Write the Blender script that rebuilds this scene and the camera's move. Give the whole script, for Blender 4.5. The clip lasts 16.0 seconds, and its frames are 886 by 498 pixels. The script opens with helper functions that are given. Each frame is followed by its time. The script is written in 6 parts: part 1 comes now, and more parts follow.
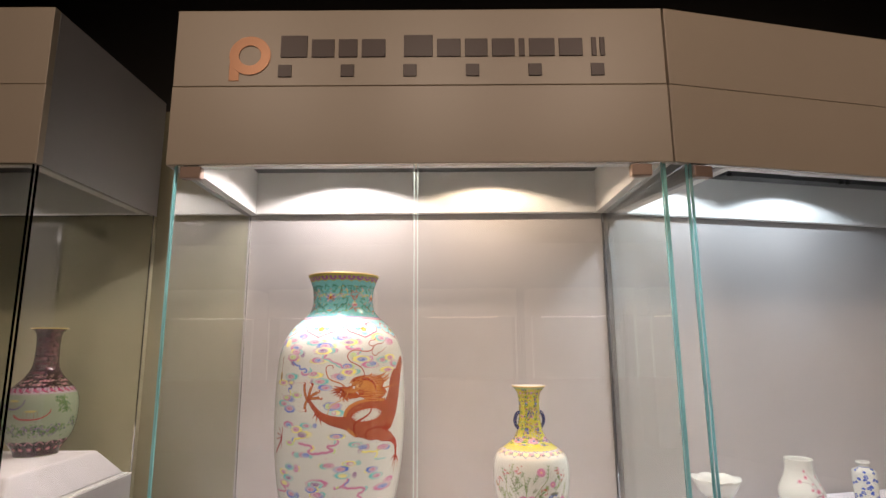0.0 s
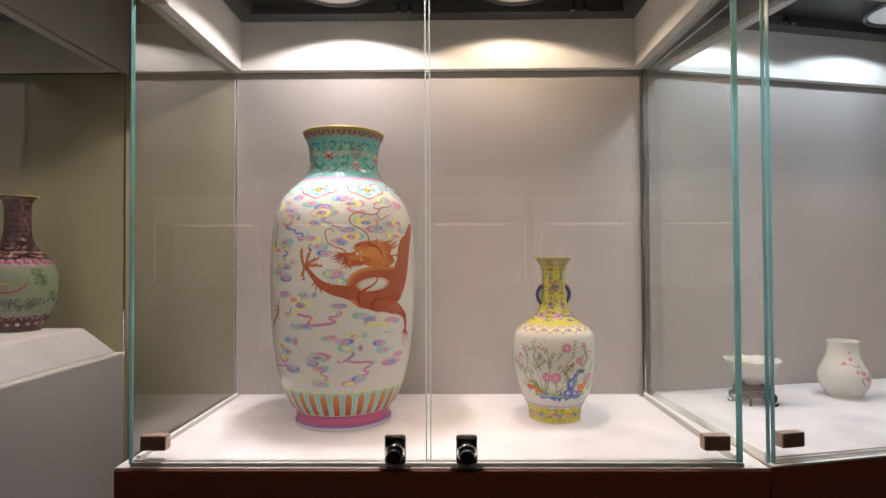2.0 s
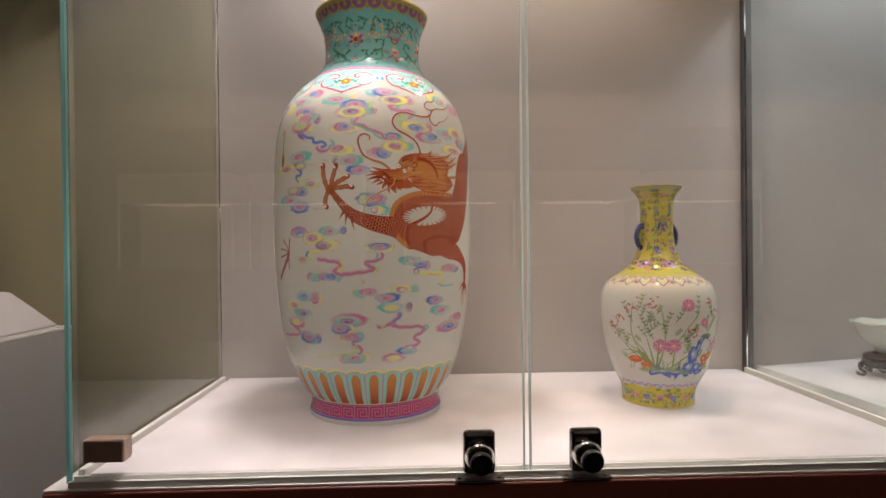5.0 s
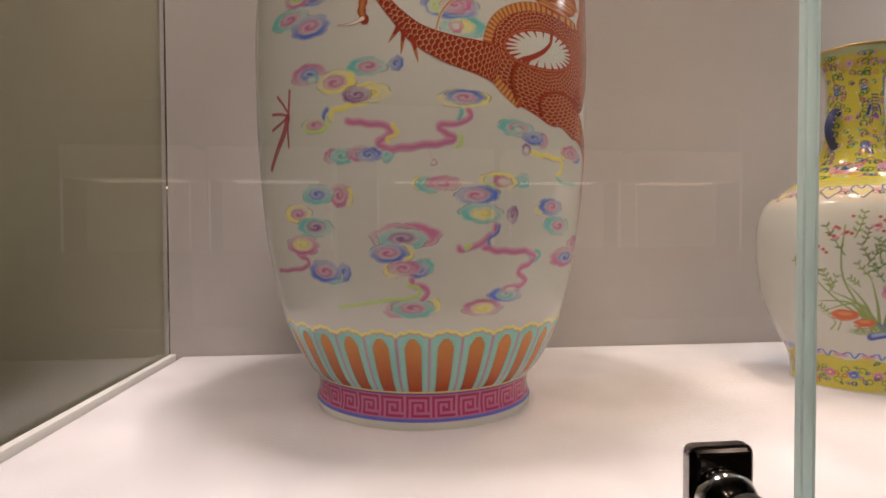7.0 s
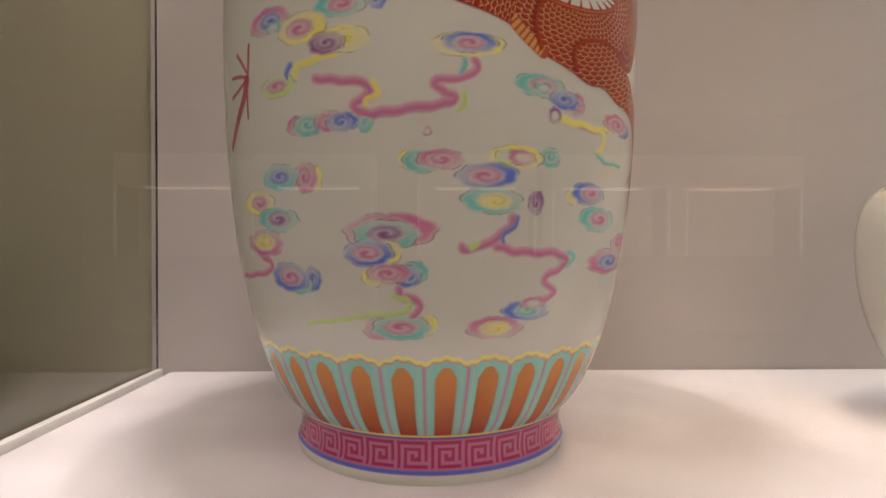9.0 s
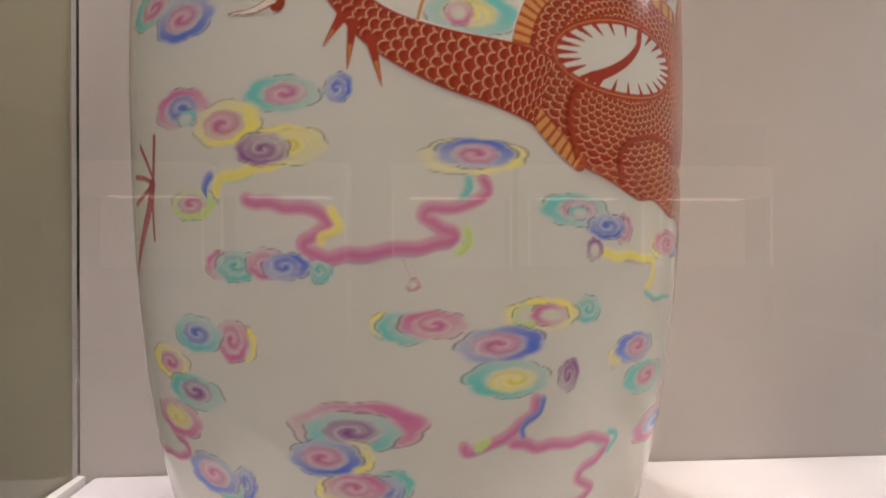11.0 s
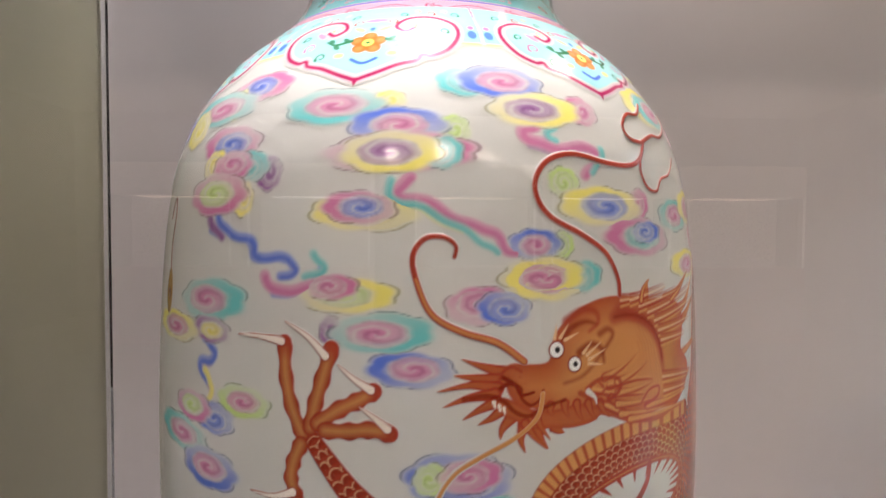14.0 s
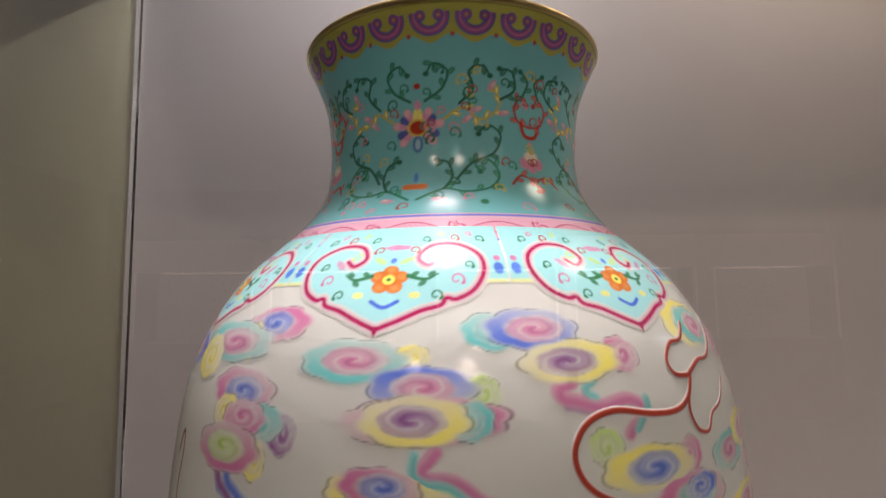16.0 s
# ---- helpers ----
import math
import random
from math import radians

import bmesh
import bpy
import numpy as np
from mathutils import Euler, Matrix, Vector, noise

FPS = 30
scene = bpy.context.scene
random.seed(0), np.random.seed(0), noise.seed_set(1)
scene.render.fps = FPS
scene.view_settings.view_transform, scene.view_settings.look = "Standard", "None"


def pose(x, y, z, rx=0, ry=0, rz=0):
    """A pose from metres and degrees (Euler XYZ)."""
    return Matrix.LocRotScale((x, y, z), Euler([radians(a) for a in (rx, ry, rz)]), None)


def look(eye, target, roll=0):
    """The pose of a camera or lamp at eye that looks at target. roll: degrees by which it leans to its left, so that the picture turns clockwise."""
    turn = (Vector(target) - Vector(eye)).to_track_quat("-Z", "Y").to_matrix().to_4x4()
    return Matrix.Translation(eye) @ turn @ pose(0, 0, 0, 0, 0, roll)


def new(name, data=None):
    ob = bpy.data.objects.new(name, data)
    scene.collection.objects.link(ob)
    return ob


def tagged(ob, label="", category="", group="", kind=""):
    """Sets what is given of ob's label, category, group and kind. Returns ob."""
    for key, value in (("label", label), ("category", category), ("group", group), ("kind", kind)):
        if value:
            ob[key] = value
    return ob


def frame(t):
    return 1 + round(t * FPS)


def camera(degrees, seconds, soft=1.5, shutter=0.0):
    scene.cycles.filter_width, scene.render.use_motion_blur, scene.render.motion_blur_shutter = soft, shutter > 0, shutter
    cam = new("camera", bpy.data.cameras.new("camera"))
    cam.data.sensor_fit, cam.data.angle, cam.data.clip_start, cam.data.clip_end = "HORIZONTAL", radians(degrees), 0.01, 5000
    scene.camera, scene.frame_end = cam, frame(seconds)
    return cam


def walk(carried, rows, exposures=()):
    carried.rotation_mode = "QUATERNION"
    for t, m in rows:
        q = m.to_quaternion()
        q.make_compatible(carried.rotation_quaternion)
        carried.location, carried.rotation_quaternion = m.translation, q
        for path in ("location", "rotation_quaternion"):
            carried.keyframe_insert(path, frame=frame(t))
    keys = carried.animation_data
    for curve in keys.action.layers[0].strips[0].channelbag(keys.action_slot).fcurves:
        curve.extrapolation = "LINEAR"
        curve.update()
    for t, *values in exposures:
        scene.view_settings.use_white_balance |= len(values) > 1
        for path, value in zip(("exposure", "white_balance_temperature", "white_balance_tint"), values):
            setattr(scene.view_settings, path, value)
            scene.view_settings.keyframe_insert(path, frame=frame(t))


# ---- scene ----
cam = camera(78.48, 16.0)
EXPOSURES = [(0, 0.28, 6650, 12), (1, 0.04, 6700, 12), (2, -0.18, 6800, 13), (3, -0.38, 6850, 13), (5.5, -0.47, 7050, 13), (8, -0.34, 7150, 14), (10.5, -0.17, 6900, 13), (11.5, 0.05, 6600, 13), (12.5, 0.1, 6400, 13), (13.2, 0.05, 6300, 13), (14, -0.18, 6200, 13), (15, -0.68, 6300, 13), (16, -0.86, 6350, 14)]
PATH = [
    (0, (0.0485, -1.1969, 1.4298), (0.0498, 0.7727, 1.7775), -0.37),
    (0.5, (0.0360, -1.1751, 1.3962), (0.0340, 0.8032, 1.6899), -0.33),
    (1, (0.0497, -1.1493, 1.3706), (0.0183, 0.8436, 1.5361), -0.23),
    (1.5, (0.0387, -1.0904, 1.3384), (0.0085, 0.9078, 1.4185), -0.25),
    (2, (0.0286, -1.0043, 1.3198), (0.0042, 0.9952, 1.3573), -0.25),
    (2.5, (0.0260, -0.9192, 1.3047), (0.0036, 1.0806, 1.3209), -0.26),
    (3, (0.0157, -0.8504, 1.2960), (0.0011, 1.1495, 1.3031), -0.33),
    (5.5, (-0.1902, -0.5681, 1.2088), (-0.0599, 1.4276, 1.1868), -0.43),
    (6, (-0.2378, -0.4442, 1.1833), (-0.0433, 1.5429, 1.0650), -0.23),
    (6.5, (-0.2538, -0.3591, 1.1204), (-0.0423, 1.6287, 1.0585), -0.56),
    (7, (-0.2577, -0.2990, 1.1182), (-0.0577, 1.6904, 1.0696), -0.24),
    (7.5, (-0.2446, -0.2735, 1.1275), (-0.0920, 1.7199, 1.0713), -0.31),
    (8, (-0.2160, -0.2657, 1.1083), (-0.1952, 1.7342, 1.1147), 0.17),
    (10.5, (-0.2296, -0.0893, 1.1479), (-0.1105, 1.9059, 1.0776), -0.06),
    (11, (-0.2258, -0.0932, 1.1876), (-0.0895, 1.9022, 1.1826), -0.06),
    (11.5, (-0.2115, -0.0872, 1.2296), (-0.1372, 1.9105, 1.1692), -0.12),
    (12, (-0.2069, -0.0913, 1.2606), (-0.0988, 1.9055, 1.2306), -0.20),
    (12.5, (-0.2018, -0.0915, 1.2854), (-0.1250, 1.9070, 1.2955), -0.14),
    (13, (-0.2101, -0.0980, 1.3174), (-0.1032, 1.8985, 1.2646), -0.51),
    (13.5, (-0.2143, -0.0968, 1.3437), (-0.1462, 1.9019, 1.3223), -0.33),
    (14, (-0.2218, -0.0980, 1.3855), (-0.1709, 1.9004, 1.3248), 0.23),
    (14.5, (-0.2166, -0.0900, 1.4070), (-0.2099, 1.9100, 1.4157), -0.12),
    (15, (-0.2188, -0.0862, 1.4287), (-0.2236, 1.9129, 1.4914), -0.15),
    (15.5, (-0.2179, -0.0780, 1.4452), (-0.2623, 1.9180, 1.5635), -0.30),
    (16, (-0.2235, -0.0812, 1.4610), (-0.2486, 1.9100, 1.6460), -0.59),
]
walk(cam, [(t, look(eye, target, roll)) for t, eye, target, roll in PATH], EXPOSURES)

# ---- light ----
world = bpy.data.worlds.new("world")
scene.world = world
world.use_nodes = True
world.node_tree.nodes["Background"].inputs[0].default_value = (0.9, 0.75, 0.6, 1)
world.node_tree.nodes["Background"].inputs[1].default_value = 0.01

FLOOR_Z = 0.95          # display floor of the showcases
HEAD_Z = 1.84           # underside of the headers
HEAD_TOP = 2.228
PANEL_Z = 1.974          # recessed lamp panel
BACK = 0.498             # back wall of the showcases
RIGHT = pose(0.612, 0.006, 0, 0, 0, 12.5)   # the neighbouring case turns away


def spot(name, place, watts, colour, size, blend, radius=0.03, aim=(0, 0, -1)):
    data = bpy.data.lights.new(name, "SPOT")
    data.energy, data.color, data.spot_size, data.spot_blend, data.shadow_soft_size = watts, colour, radians(size), blend, radius
    ob = new(name, data)
    ob.matrix_world = look(place, Vector(place) + Vector(aim))
    return ob


NEUTRAL, WARM, COOL, OLIVE = (1.0, 0.925, 0.93), (1.0, 0.79, 0.60), (0.74, 0.87, 1.0), (1.0, 0.93, 0.70)
LAMPS = [(-0.2485, 0.283, NEUTRAL, 1.0), (0.197, 0.285, WARM, 1.0)]
BEAM = {NEUTRAL: 43.0, WARM: 14.0}
SPILL = {NEUTRAL: 8.6, WARM: 5.4}
for lx, ly, colour, k in LAMPS:
    spot("lamp_beam", (lx, ly - 0.095, PANEL_Z - 0.004), BEAM[colour] * k, colour, 66, 1.0, 0.055)
    spot("lamp_spill", (lx, ly + 0.003, PANEL_Z + 0.010), SPILL[colour] * k, colour, 146, 0.16, 0.006)
for lx in (0.26, 0.72):
    p = RIGHT @ Vector((lx, 0.27, PANEL_Z - 0.004))
    spot("lamp_beam", p, 6.0, COOL, 80, 1.0)
    spot("lamp_spill", p + Vector((0, 0.014, 0.014)), 5.4, COOL, 146, 0.16, 0.006)
spot("lamp_spill", (-1.20, 0.27, PANEL_Z - 0.004), 3.0, OLIVE, 72, 1.0)
# unseen hall ceiling spots aimed at the headers; the x = 0 one added for evenness
HALL_SPOTS = (-1.0, 0.0, 0.95, 1.9)
for x in HALL_SPOTS:
    spot("hall_spot", (x, -2.2, 3.12), 33.0, (1.0, 0.78, 0.62), 58, 1.0, 0.05, (0, 2.2, -0.82))
    # wide fill, added without a seen source to lift the dark base fronts
    spot("hall_fill", (x, -2.2, 3.12), 6.0, (1.0, 0.80, 0.66), 120, 0.6, 0.05, (0, 0.6, -1))


# ---- materials ----
def shader(name):
    m = bpy.data.materials.new(name)
    m.use_nodes = True
    return m, m.node_tree.nodes, m.node_tree.links, m.node_tree.nodes["Principled BSDF"]


def surface(name, colour, rough=0.5, metal=0.0, grain=0.06, scale=40.0, bump=0.0, stain=0.08, stain_scale=3.0, coat=0.0):
    """A painted, woven or metal surface: fine grain and broad stains over one base colour."""
    m, nodes, links, b = shader(name)
    geo = nodes.new("ShaderNodeTexCoord")
    fine = nodes.new("ShaderNodeTexNoise")
    fine.inputs["Scale"].default_value, fine.inputs["Detail"].default_value = scale, 4
    broad = nodes.new("ShaderNodeTexNoise")
    broad.inputs["Scale"].default_value, broad.inputs["Detail"].default_value = stain_scale, 3
    links.new(geo.outputs["Object"], fine.inputs["Vector"])
    links.new(geo.outputs["Object"], broad.inputs["Vector"])
    a = nodes.new("ShaderNodeMath")
    a.operation = "MULTIPLY_ADD"
    links.new(fine.outputs["Fac"], a.inputs[0])
    a.inputs[1].default_value, a.inputs[2].default_value = 2 * grain, 1 - grain
    c = nodes.new("ShaderNodeMath")
    c.operation = "MULTIPLY_ADD"
    links.new(broad.outputs["Fac"], c.inputs[0])
    c.inputs[1].default_value, c.inputs[2].default_value = 2 * stain, 1 - stain
    d = nodes.new("ShaderNodeMath")
    d.operation = "MULTIPLY"
    links.new(a.outputs[0], d.inputs[0])
    links.new(c.outputs[0], d.inputs[1])
    mix = nodes.new("ShaderNodeVectorMath")
    mix.operation = "SCALE"
    mix.inputs[0].default_value = colour
    links.new(d.outputs[0], mix.inputs["Scale"])
    links.new(mix.outputs[0], b.inputs["Base Color"])
    b.inputs["Roughness"].default_value, b.inputs["Metallic"].default_value = rough, metal
    b.inputs["Coat Weight"].default_value = coat
    if bump:
        n = nodes.new("ShaderNodeBump")
        n.inputs["Strength"].default_value, n.inputs["Distance"].default_value = bump, 0.001
        links.new(fine.outputs["Fac"], n.inputs["Height"])
        links.new(n.outputs[0], b.inputs["Normal"])
    return m


def glass_material(name, colour):
    m, nodes, links, b = shader(name)
    b.inputs["Base Color"].default_value = (*colour, 1)
    b.inputs["Transmission Weight"].default_value, b.inputs["Roughness"].default_value, b.inputs["IOR"].default_value = 1, 0.0, 1.48
    return m


def edge_material(name, colour, cloudy):
    """A polished glass edge: frosted, letting the light inside the case through."""
    m, nodes, links, b = shader(name)
    geo = nodes.new("ShaderNodeTexCoord")
    noise = nodes.new("ShaderNodeTexNoise")
    noise.inputs["Scale"].default_value, noise.inputs["Detail"].default_value = 7, 3
    links.new(geo.outputs["Object"], noise.inputs["Vector"])
    tone = nodes.new("ShaderNodeMapRange")
    tone.inputs["To Min"].default_value, tone.inputs["To Max"].default_value = 1 - cloudy, 1 + cloudy
    links.new(noise.outputs["Fac"], tone.inputs["Value"])
    tint = nodes.new("ShaderNodeVectorMath")
    tint.operation = "SCALE"
    tint.inputs[0].default_value = colour
    links.new(tone.outputs[0], tint.inputs["Scale"])
    links.new(tint.outputs[0], b.inputs["Base Color"])
    b.inputs["Roughness"].default_value = 0.25
    pass_light = nodes.new("ShaderNodeBsdfTranslucent")
    links.new(tint.outputs[0], pass_light.inputs["Color"])
    mix = nodes.new("ShaderNodeMixShader")
    mix.inputs[0].default_value = 0.6
    links.new(b.outputs[0], mix.inputs[1])
    links.new(pass_light.outputs[0], mix.inputs[2])
    links.new(mix.outputs[0], nodes["Material Output"].inputs["Surface"])
    return m


def glow(name, colour, strength):
    m, nodes, links, b = shader(name)
    b.inputs["Base Color"].default_value = (0.6, 0.6, 0.58, 1)
    b.inputs["Emission Color"].default_value, b.inputs["Emission Strength"].default_value = (*colour, 1), strength
    return m


WALL_CLOTH = surface("wall_cloth", (0.43, 0.40, 0.385), 0.95, grain=0.10, scale=420, bump=0.3, stain=0.09, stain_scale=5)
KHAKI_CLOTH = surface("khaki_cloth", (0.29, 0.265, 0.175), 0.95, grain=0.05, scale=900, bump=0.25, stain=0.06)
FLOOR_CLOTH = surface("floor_cloth", (0.72, 0.68, 0.70), 0.95, grain=0.03, scale=700, bump=0.2, stain=0.22, stain_scale=13)
WHITE_PAINT = surface("white_paint", (0.78, 0.76, 0.73), 0.5, grain=0.02, scale=120, stain=0.03)
HEADER_PAINT = surface("header_paint", (0.56, 0.475, 0.37), 0.38, grain=0.02, scale=200, stain=0.04, stain_scale=2)
GREY_PAINT = surface("grey_paint", (0.42, 0.41, 0.41), 0.55, grain=0.02, scale=200, stain=0.05)
BASE_PAINT = surface("base_paint", (0.29, 0.088, 0.066), 0.38, grain=0.04, scale=150, stain=0.10)
SILL = surface("sill_metal", (0.84, 0.84, 0.83), 0.28, metal=0.15, grain=0.03, scale=300)
PANEL_METAL = surface("lamp_panel_metal", (0.12, 0.12, 0.125), 0.35, metal=0.5, grain=0.05, scale=200)
PANEL_DARK = surface("lamp_panel_dark", (0.025, 0.024, 0.023), 0.4, grain=0.1, scale=100)
BRONZE = surface("bronze_clip", (0.40, 0.28, 0.22), 0.38, metal=0.3, grain=0.04, scale=400)
CHROME = surface("chrome", (0.72, 0.70, 0.68), 0.10, metal=1.0, grain=0.03, scale=300)
BLACK_PLATE = surface("black_nickel", (0.30, 0.29, 0.285), 0.09, metal=1.0, grain=0.05, scale=300)
BLACK = surface("black_plastic", (0.012, 0.012, 0.012), 0.35, grain=0.1, scale=100)
HALL_DARK = surface("hall_paint", (0.05, 0.045, 0.04), 0.8, grain=0.05, scale=30)
CARPET = surface("carpet", (0.06, 0.04, 0.035), 0.98, grain=0.3, scale=600, bump=0.5)
LETTER = surface("letter_brown", (0.07, 0.035, 0.025), 0.4, grain=0.04, scale=100)
COPPER = surface("emblem_copper", (0.42, 0.20, 0.10), 0.35, metal=0.3, grain=0.04, scale=100)
GLASS = glass_material("glass", (0.975, 0.995, 0.985))
EDGE = edge_material("glass_edge", (0.26, 0.47, 0.46), 0.35)
EDGE_PALE = edge_material("glass_edge_pale", (0.58, 0.68, 0.66), 0.2)
DISH = {c: glow("lamp_dish", c, 0.32) for c in (NEUTRAL, WARM, COOL, OLIVE)}
GOLD = surface("gilding", (0.62, 0.44, 0.17), 0.28, metal=0.9, grain=0.08, scale=300)


# ---- building helpers ----
def part(name, bm, material, parent=None, label="", smooth=False):
    me = bpy.data.meshes.new(name)
    bm.normal_update()
    bm.to_mesh(me)
    bm.free()
    me.materials.append(material)
    if smooth:
        me.shade_smooth()
    ob = new(name, me)
    if parent is not None:
        ob.parent = parent
    if label:
        tagged(ob, label)
    return ob


def thing(name, m, label, category, group="", kind=""):
    ob = new(name)
    ob.empty_display_size = 0.1
    ob.matrix_world = m
    return tagged(ob, label, category, group, kind)


def cuboid(x0, x1, y0, y1, z0, z1, bevel=0.0, bm=None, segments=2):
    bm = bm or bmesh.new()
    made = bmesh.ops.create_cube(bm, size=1, matrix=Matrix.LocRotScale(
        ((x0 + x1) / 2, (y0 + y1) / 2, (z0 + z1) / 2), None, (x1 - x0, y1 - y0, z1 - z0)))
    if bevel:
        edges = list({e for v in made["verts"] for e in v.link_edges})
        bmesh.ops.bevel(bm, geom=edges, offset=bevel, segments=segments, affect="EDGES", profile=0.5)
    return bm


def slab(bottom, top, z0, z1):
    """A block with sloping sides between two rectangles (x0, x1, y0, y1)."""
    bm = bmesh.new()
    rows = []
    for (x0, x1, y0, y1), z in ((bottom, z0), (top, z1)):
        rows.append([bm.verts.new(p) for p in ((x0, y0, z), (x1, y0, z), (x1, y1, z), (x0, y1, z))])
    bm.faces.new(rows[1])
    bm.faces.new(rows[0][::-1])
    for i in range(4):
        bm.faces.new((rows[0][i], rows[0][(i + 1) % 4], rows[1][(i + 1) % 4], rows[1][i]))
    bmesh.ops.bevel(bm, geom=bm.edges[:], offset=0.006, segments=3, affect="EDGES", profile=0.5)
    return bm


def wedge(corners, z0, z1):
    """An upright block on four corners, given in order round it."""
    bm = bmesh.new()
    low, high = [[bm.verts.new((x, y, z)) for x, y in corners] for z in (z0, z1)]
    bm.faces.new(low[::-1])
    bm.faces.new(high)
    for k in range(4):
        bm.faces.new((low[k], low[(k + 1) % 4], high[(k + 1) % 4], high[k]))
    return bm


def lathe(profile, segments=96, closed=False):
    """A turned body: profile is a run of (radius, height)."""
    bm = bmesh.new()
    rings = []
    for r, z in profile:
        if r < 1e-6:
            rings.append([bm.verts.new((0, 0, z))])
        else:
            rings.append([bm.verts.new((r * math.sin(2 * math.pi * i / segments), -r * math.cos(2 * math.pi * i / segments), z)) for i in range(segments)])
    for a, b in zip(rings, rings[1:]):
        for i in range(segments):
            j = (i + 1) % segments
            if len(a) == 1 and len(b) == 1:
                continue
            if len(a) == 1:
                bm.faces.new((a[0], b[j], b[i]))
            elif len(b) == 1:
                bm.faces.new((a[i], a[j], b[0]))
            else:
                bm.faces.new((a[i], a[j], b[j], b[i]))
    bmesh.ops.recalc_face_normals(bm, faces=bm.faces[:])
    return bm


def tube(points, radius, sides=10, bm=None, taper=None):
    """A round rod along points."""
    bm = bm or bmesh.new()
    pts = [Vector(p) for p in points]
    rings = []
    for i, p in enumerate(pts):
        d = (pts[min(i + 1, len(pts) - 1)] - pts[max(i - 1, 0)]).normalized()
        side = d.cross(Vector((0.31, 0.17, 0.94))).normalized()
        up = side.cross(d)
        r = radius if taper is None else radius + (taper - radius) * i / (len(pts) - 1)
        rings.append([bm.verts.new(p + r * (math.cos(2 * math.pi * k / sides) * side + math.sin(2 * math.pi * k / sides) * up)) for k in range(sides)])
    for a, b in zip(rings, rings[1:]):
        for k in range(sides):
            bm.faces.new((a[k], a[(k + 1) % sides], b[(k + 1) % sides], b[k]))
    bm.faces.new(rings[0][::-1])
    bm.faces.new(rings[-1])
    bmesh.ops.recalc_face_normals(bm, faces=bm.faces[:])
    return bm


# ---- the hall ----
def structure(name, bm, material, label):
    return tagged(part(name, bm, material), label, "structure", kind="structure")


structure("floor", cuboid(-6, 6, -9, 1.6, -0.1, 0), CARPET, "dark brown carpet on the hall floor")
structure("ceiling", cuboid(-6, 6, -9, 1.6, 3.3, 3.4), HALL_DARK, "black painted hall ceiling")
structure("wall_north", cuboid(-6, 6, 1.45, 1.6, 0, 3.3), HALL_DARK, "dark wall behind the showcases")
structure("wall_south", cuboid(-6, 6, -9, -8.85, 0, 3.3), HALL_DARK, "dark wall across the hall")
structure("wall_west", cuboid(-6.1, -5.95, -9, 1.6, 0, 3.3), HALL_DARK, "dark side wall of the hall")
structure("wall_east", cuboid(5.95, 6.1, -9, 1.6, 0, 3.3), HALL_DARK, "dark side wall of the hall")
structure("wall_panel", cuboid(-0.875, -0.5735, 0.503, 0.56, 0, 2.2), KHAKI_CLOTH, "khaki cloth panel closing the gap between two showcases")
# a housing for each unseen hall spot, the added one included
for x in HALL_SPOTS:
    lamp = thing("ceiling_spot", pose(x, -2.2, 3.2), "small black ceiling spotlight of the hall", "ceiling lamp", "hall spots")
    part("housing", lathe([(0, 0.1), (0.05, 0.1), (0.055, -0.06), (0.048, -0.06), (0.045, 0.05), (0, 0.06)], 32), BLACK, lamp, smooth=False)


# ---- a showcase ----
def glass_pane(case, x0, x1, y0, y1, z0, z1, edges, label):
    pane = part("glass_pane", cuboid(x0, x1, y0, y1, z0, z1), GLASS, case, label)
    pane.visible_shadow = False
    for ex0, ex1, ey0, ey1, ez0, ez1, material in edges:
        part("polished_edge", cuboid(ex0, ex1, ey0, ey1, ez0, ez1), material, pane).visible_shadow = False
    return pane


def clip(case, x, y, z):
    c = part("glass_clip", cuboid(x - 0.024, x + 0.024, y - 0.007, y + 0.016, z - 0.014, z + 0.014, 0.0025), BRONZE, case, "brushed bronze glass clip")
    part("rubber_pad", cuboid(x - 0.022, x + 0.022, y + 0.016, y + 0.019, z - 0.012, z + 0.012), BLACK, c)


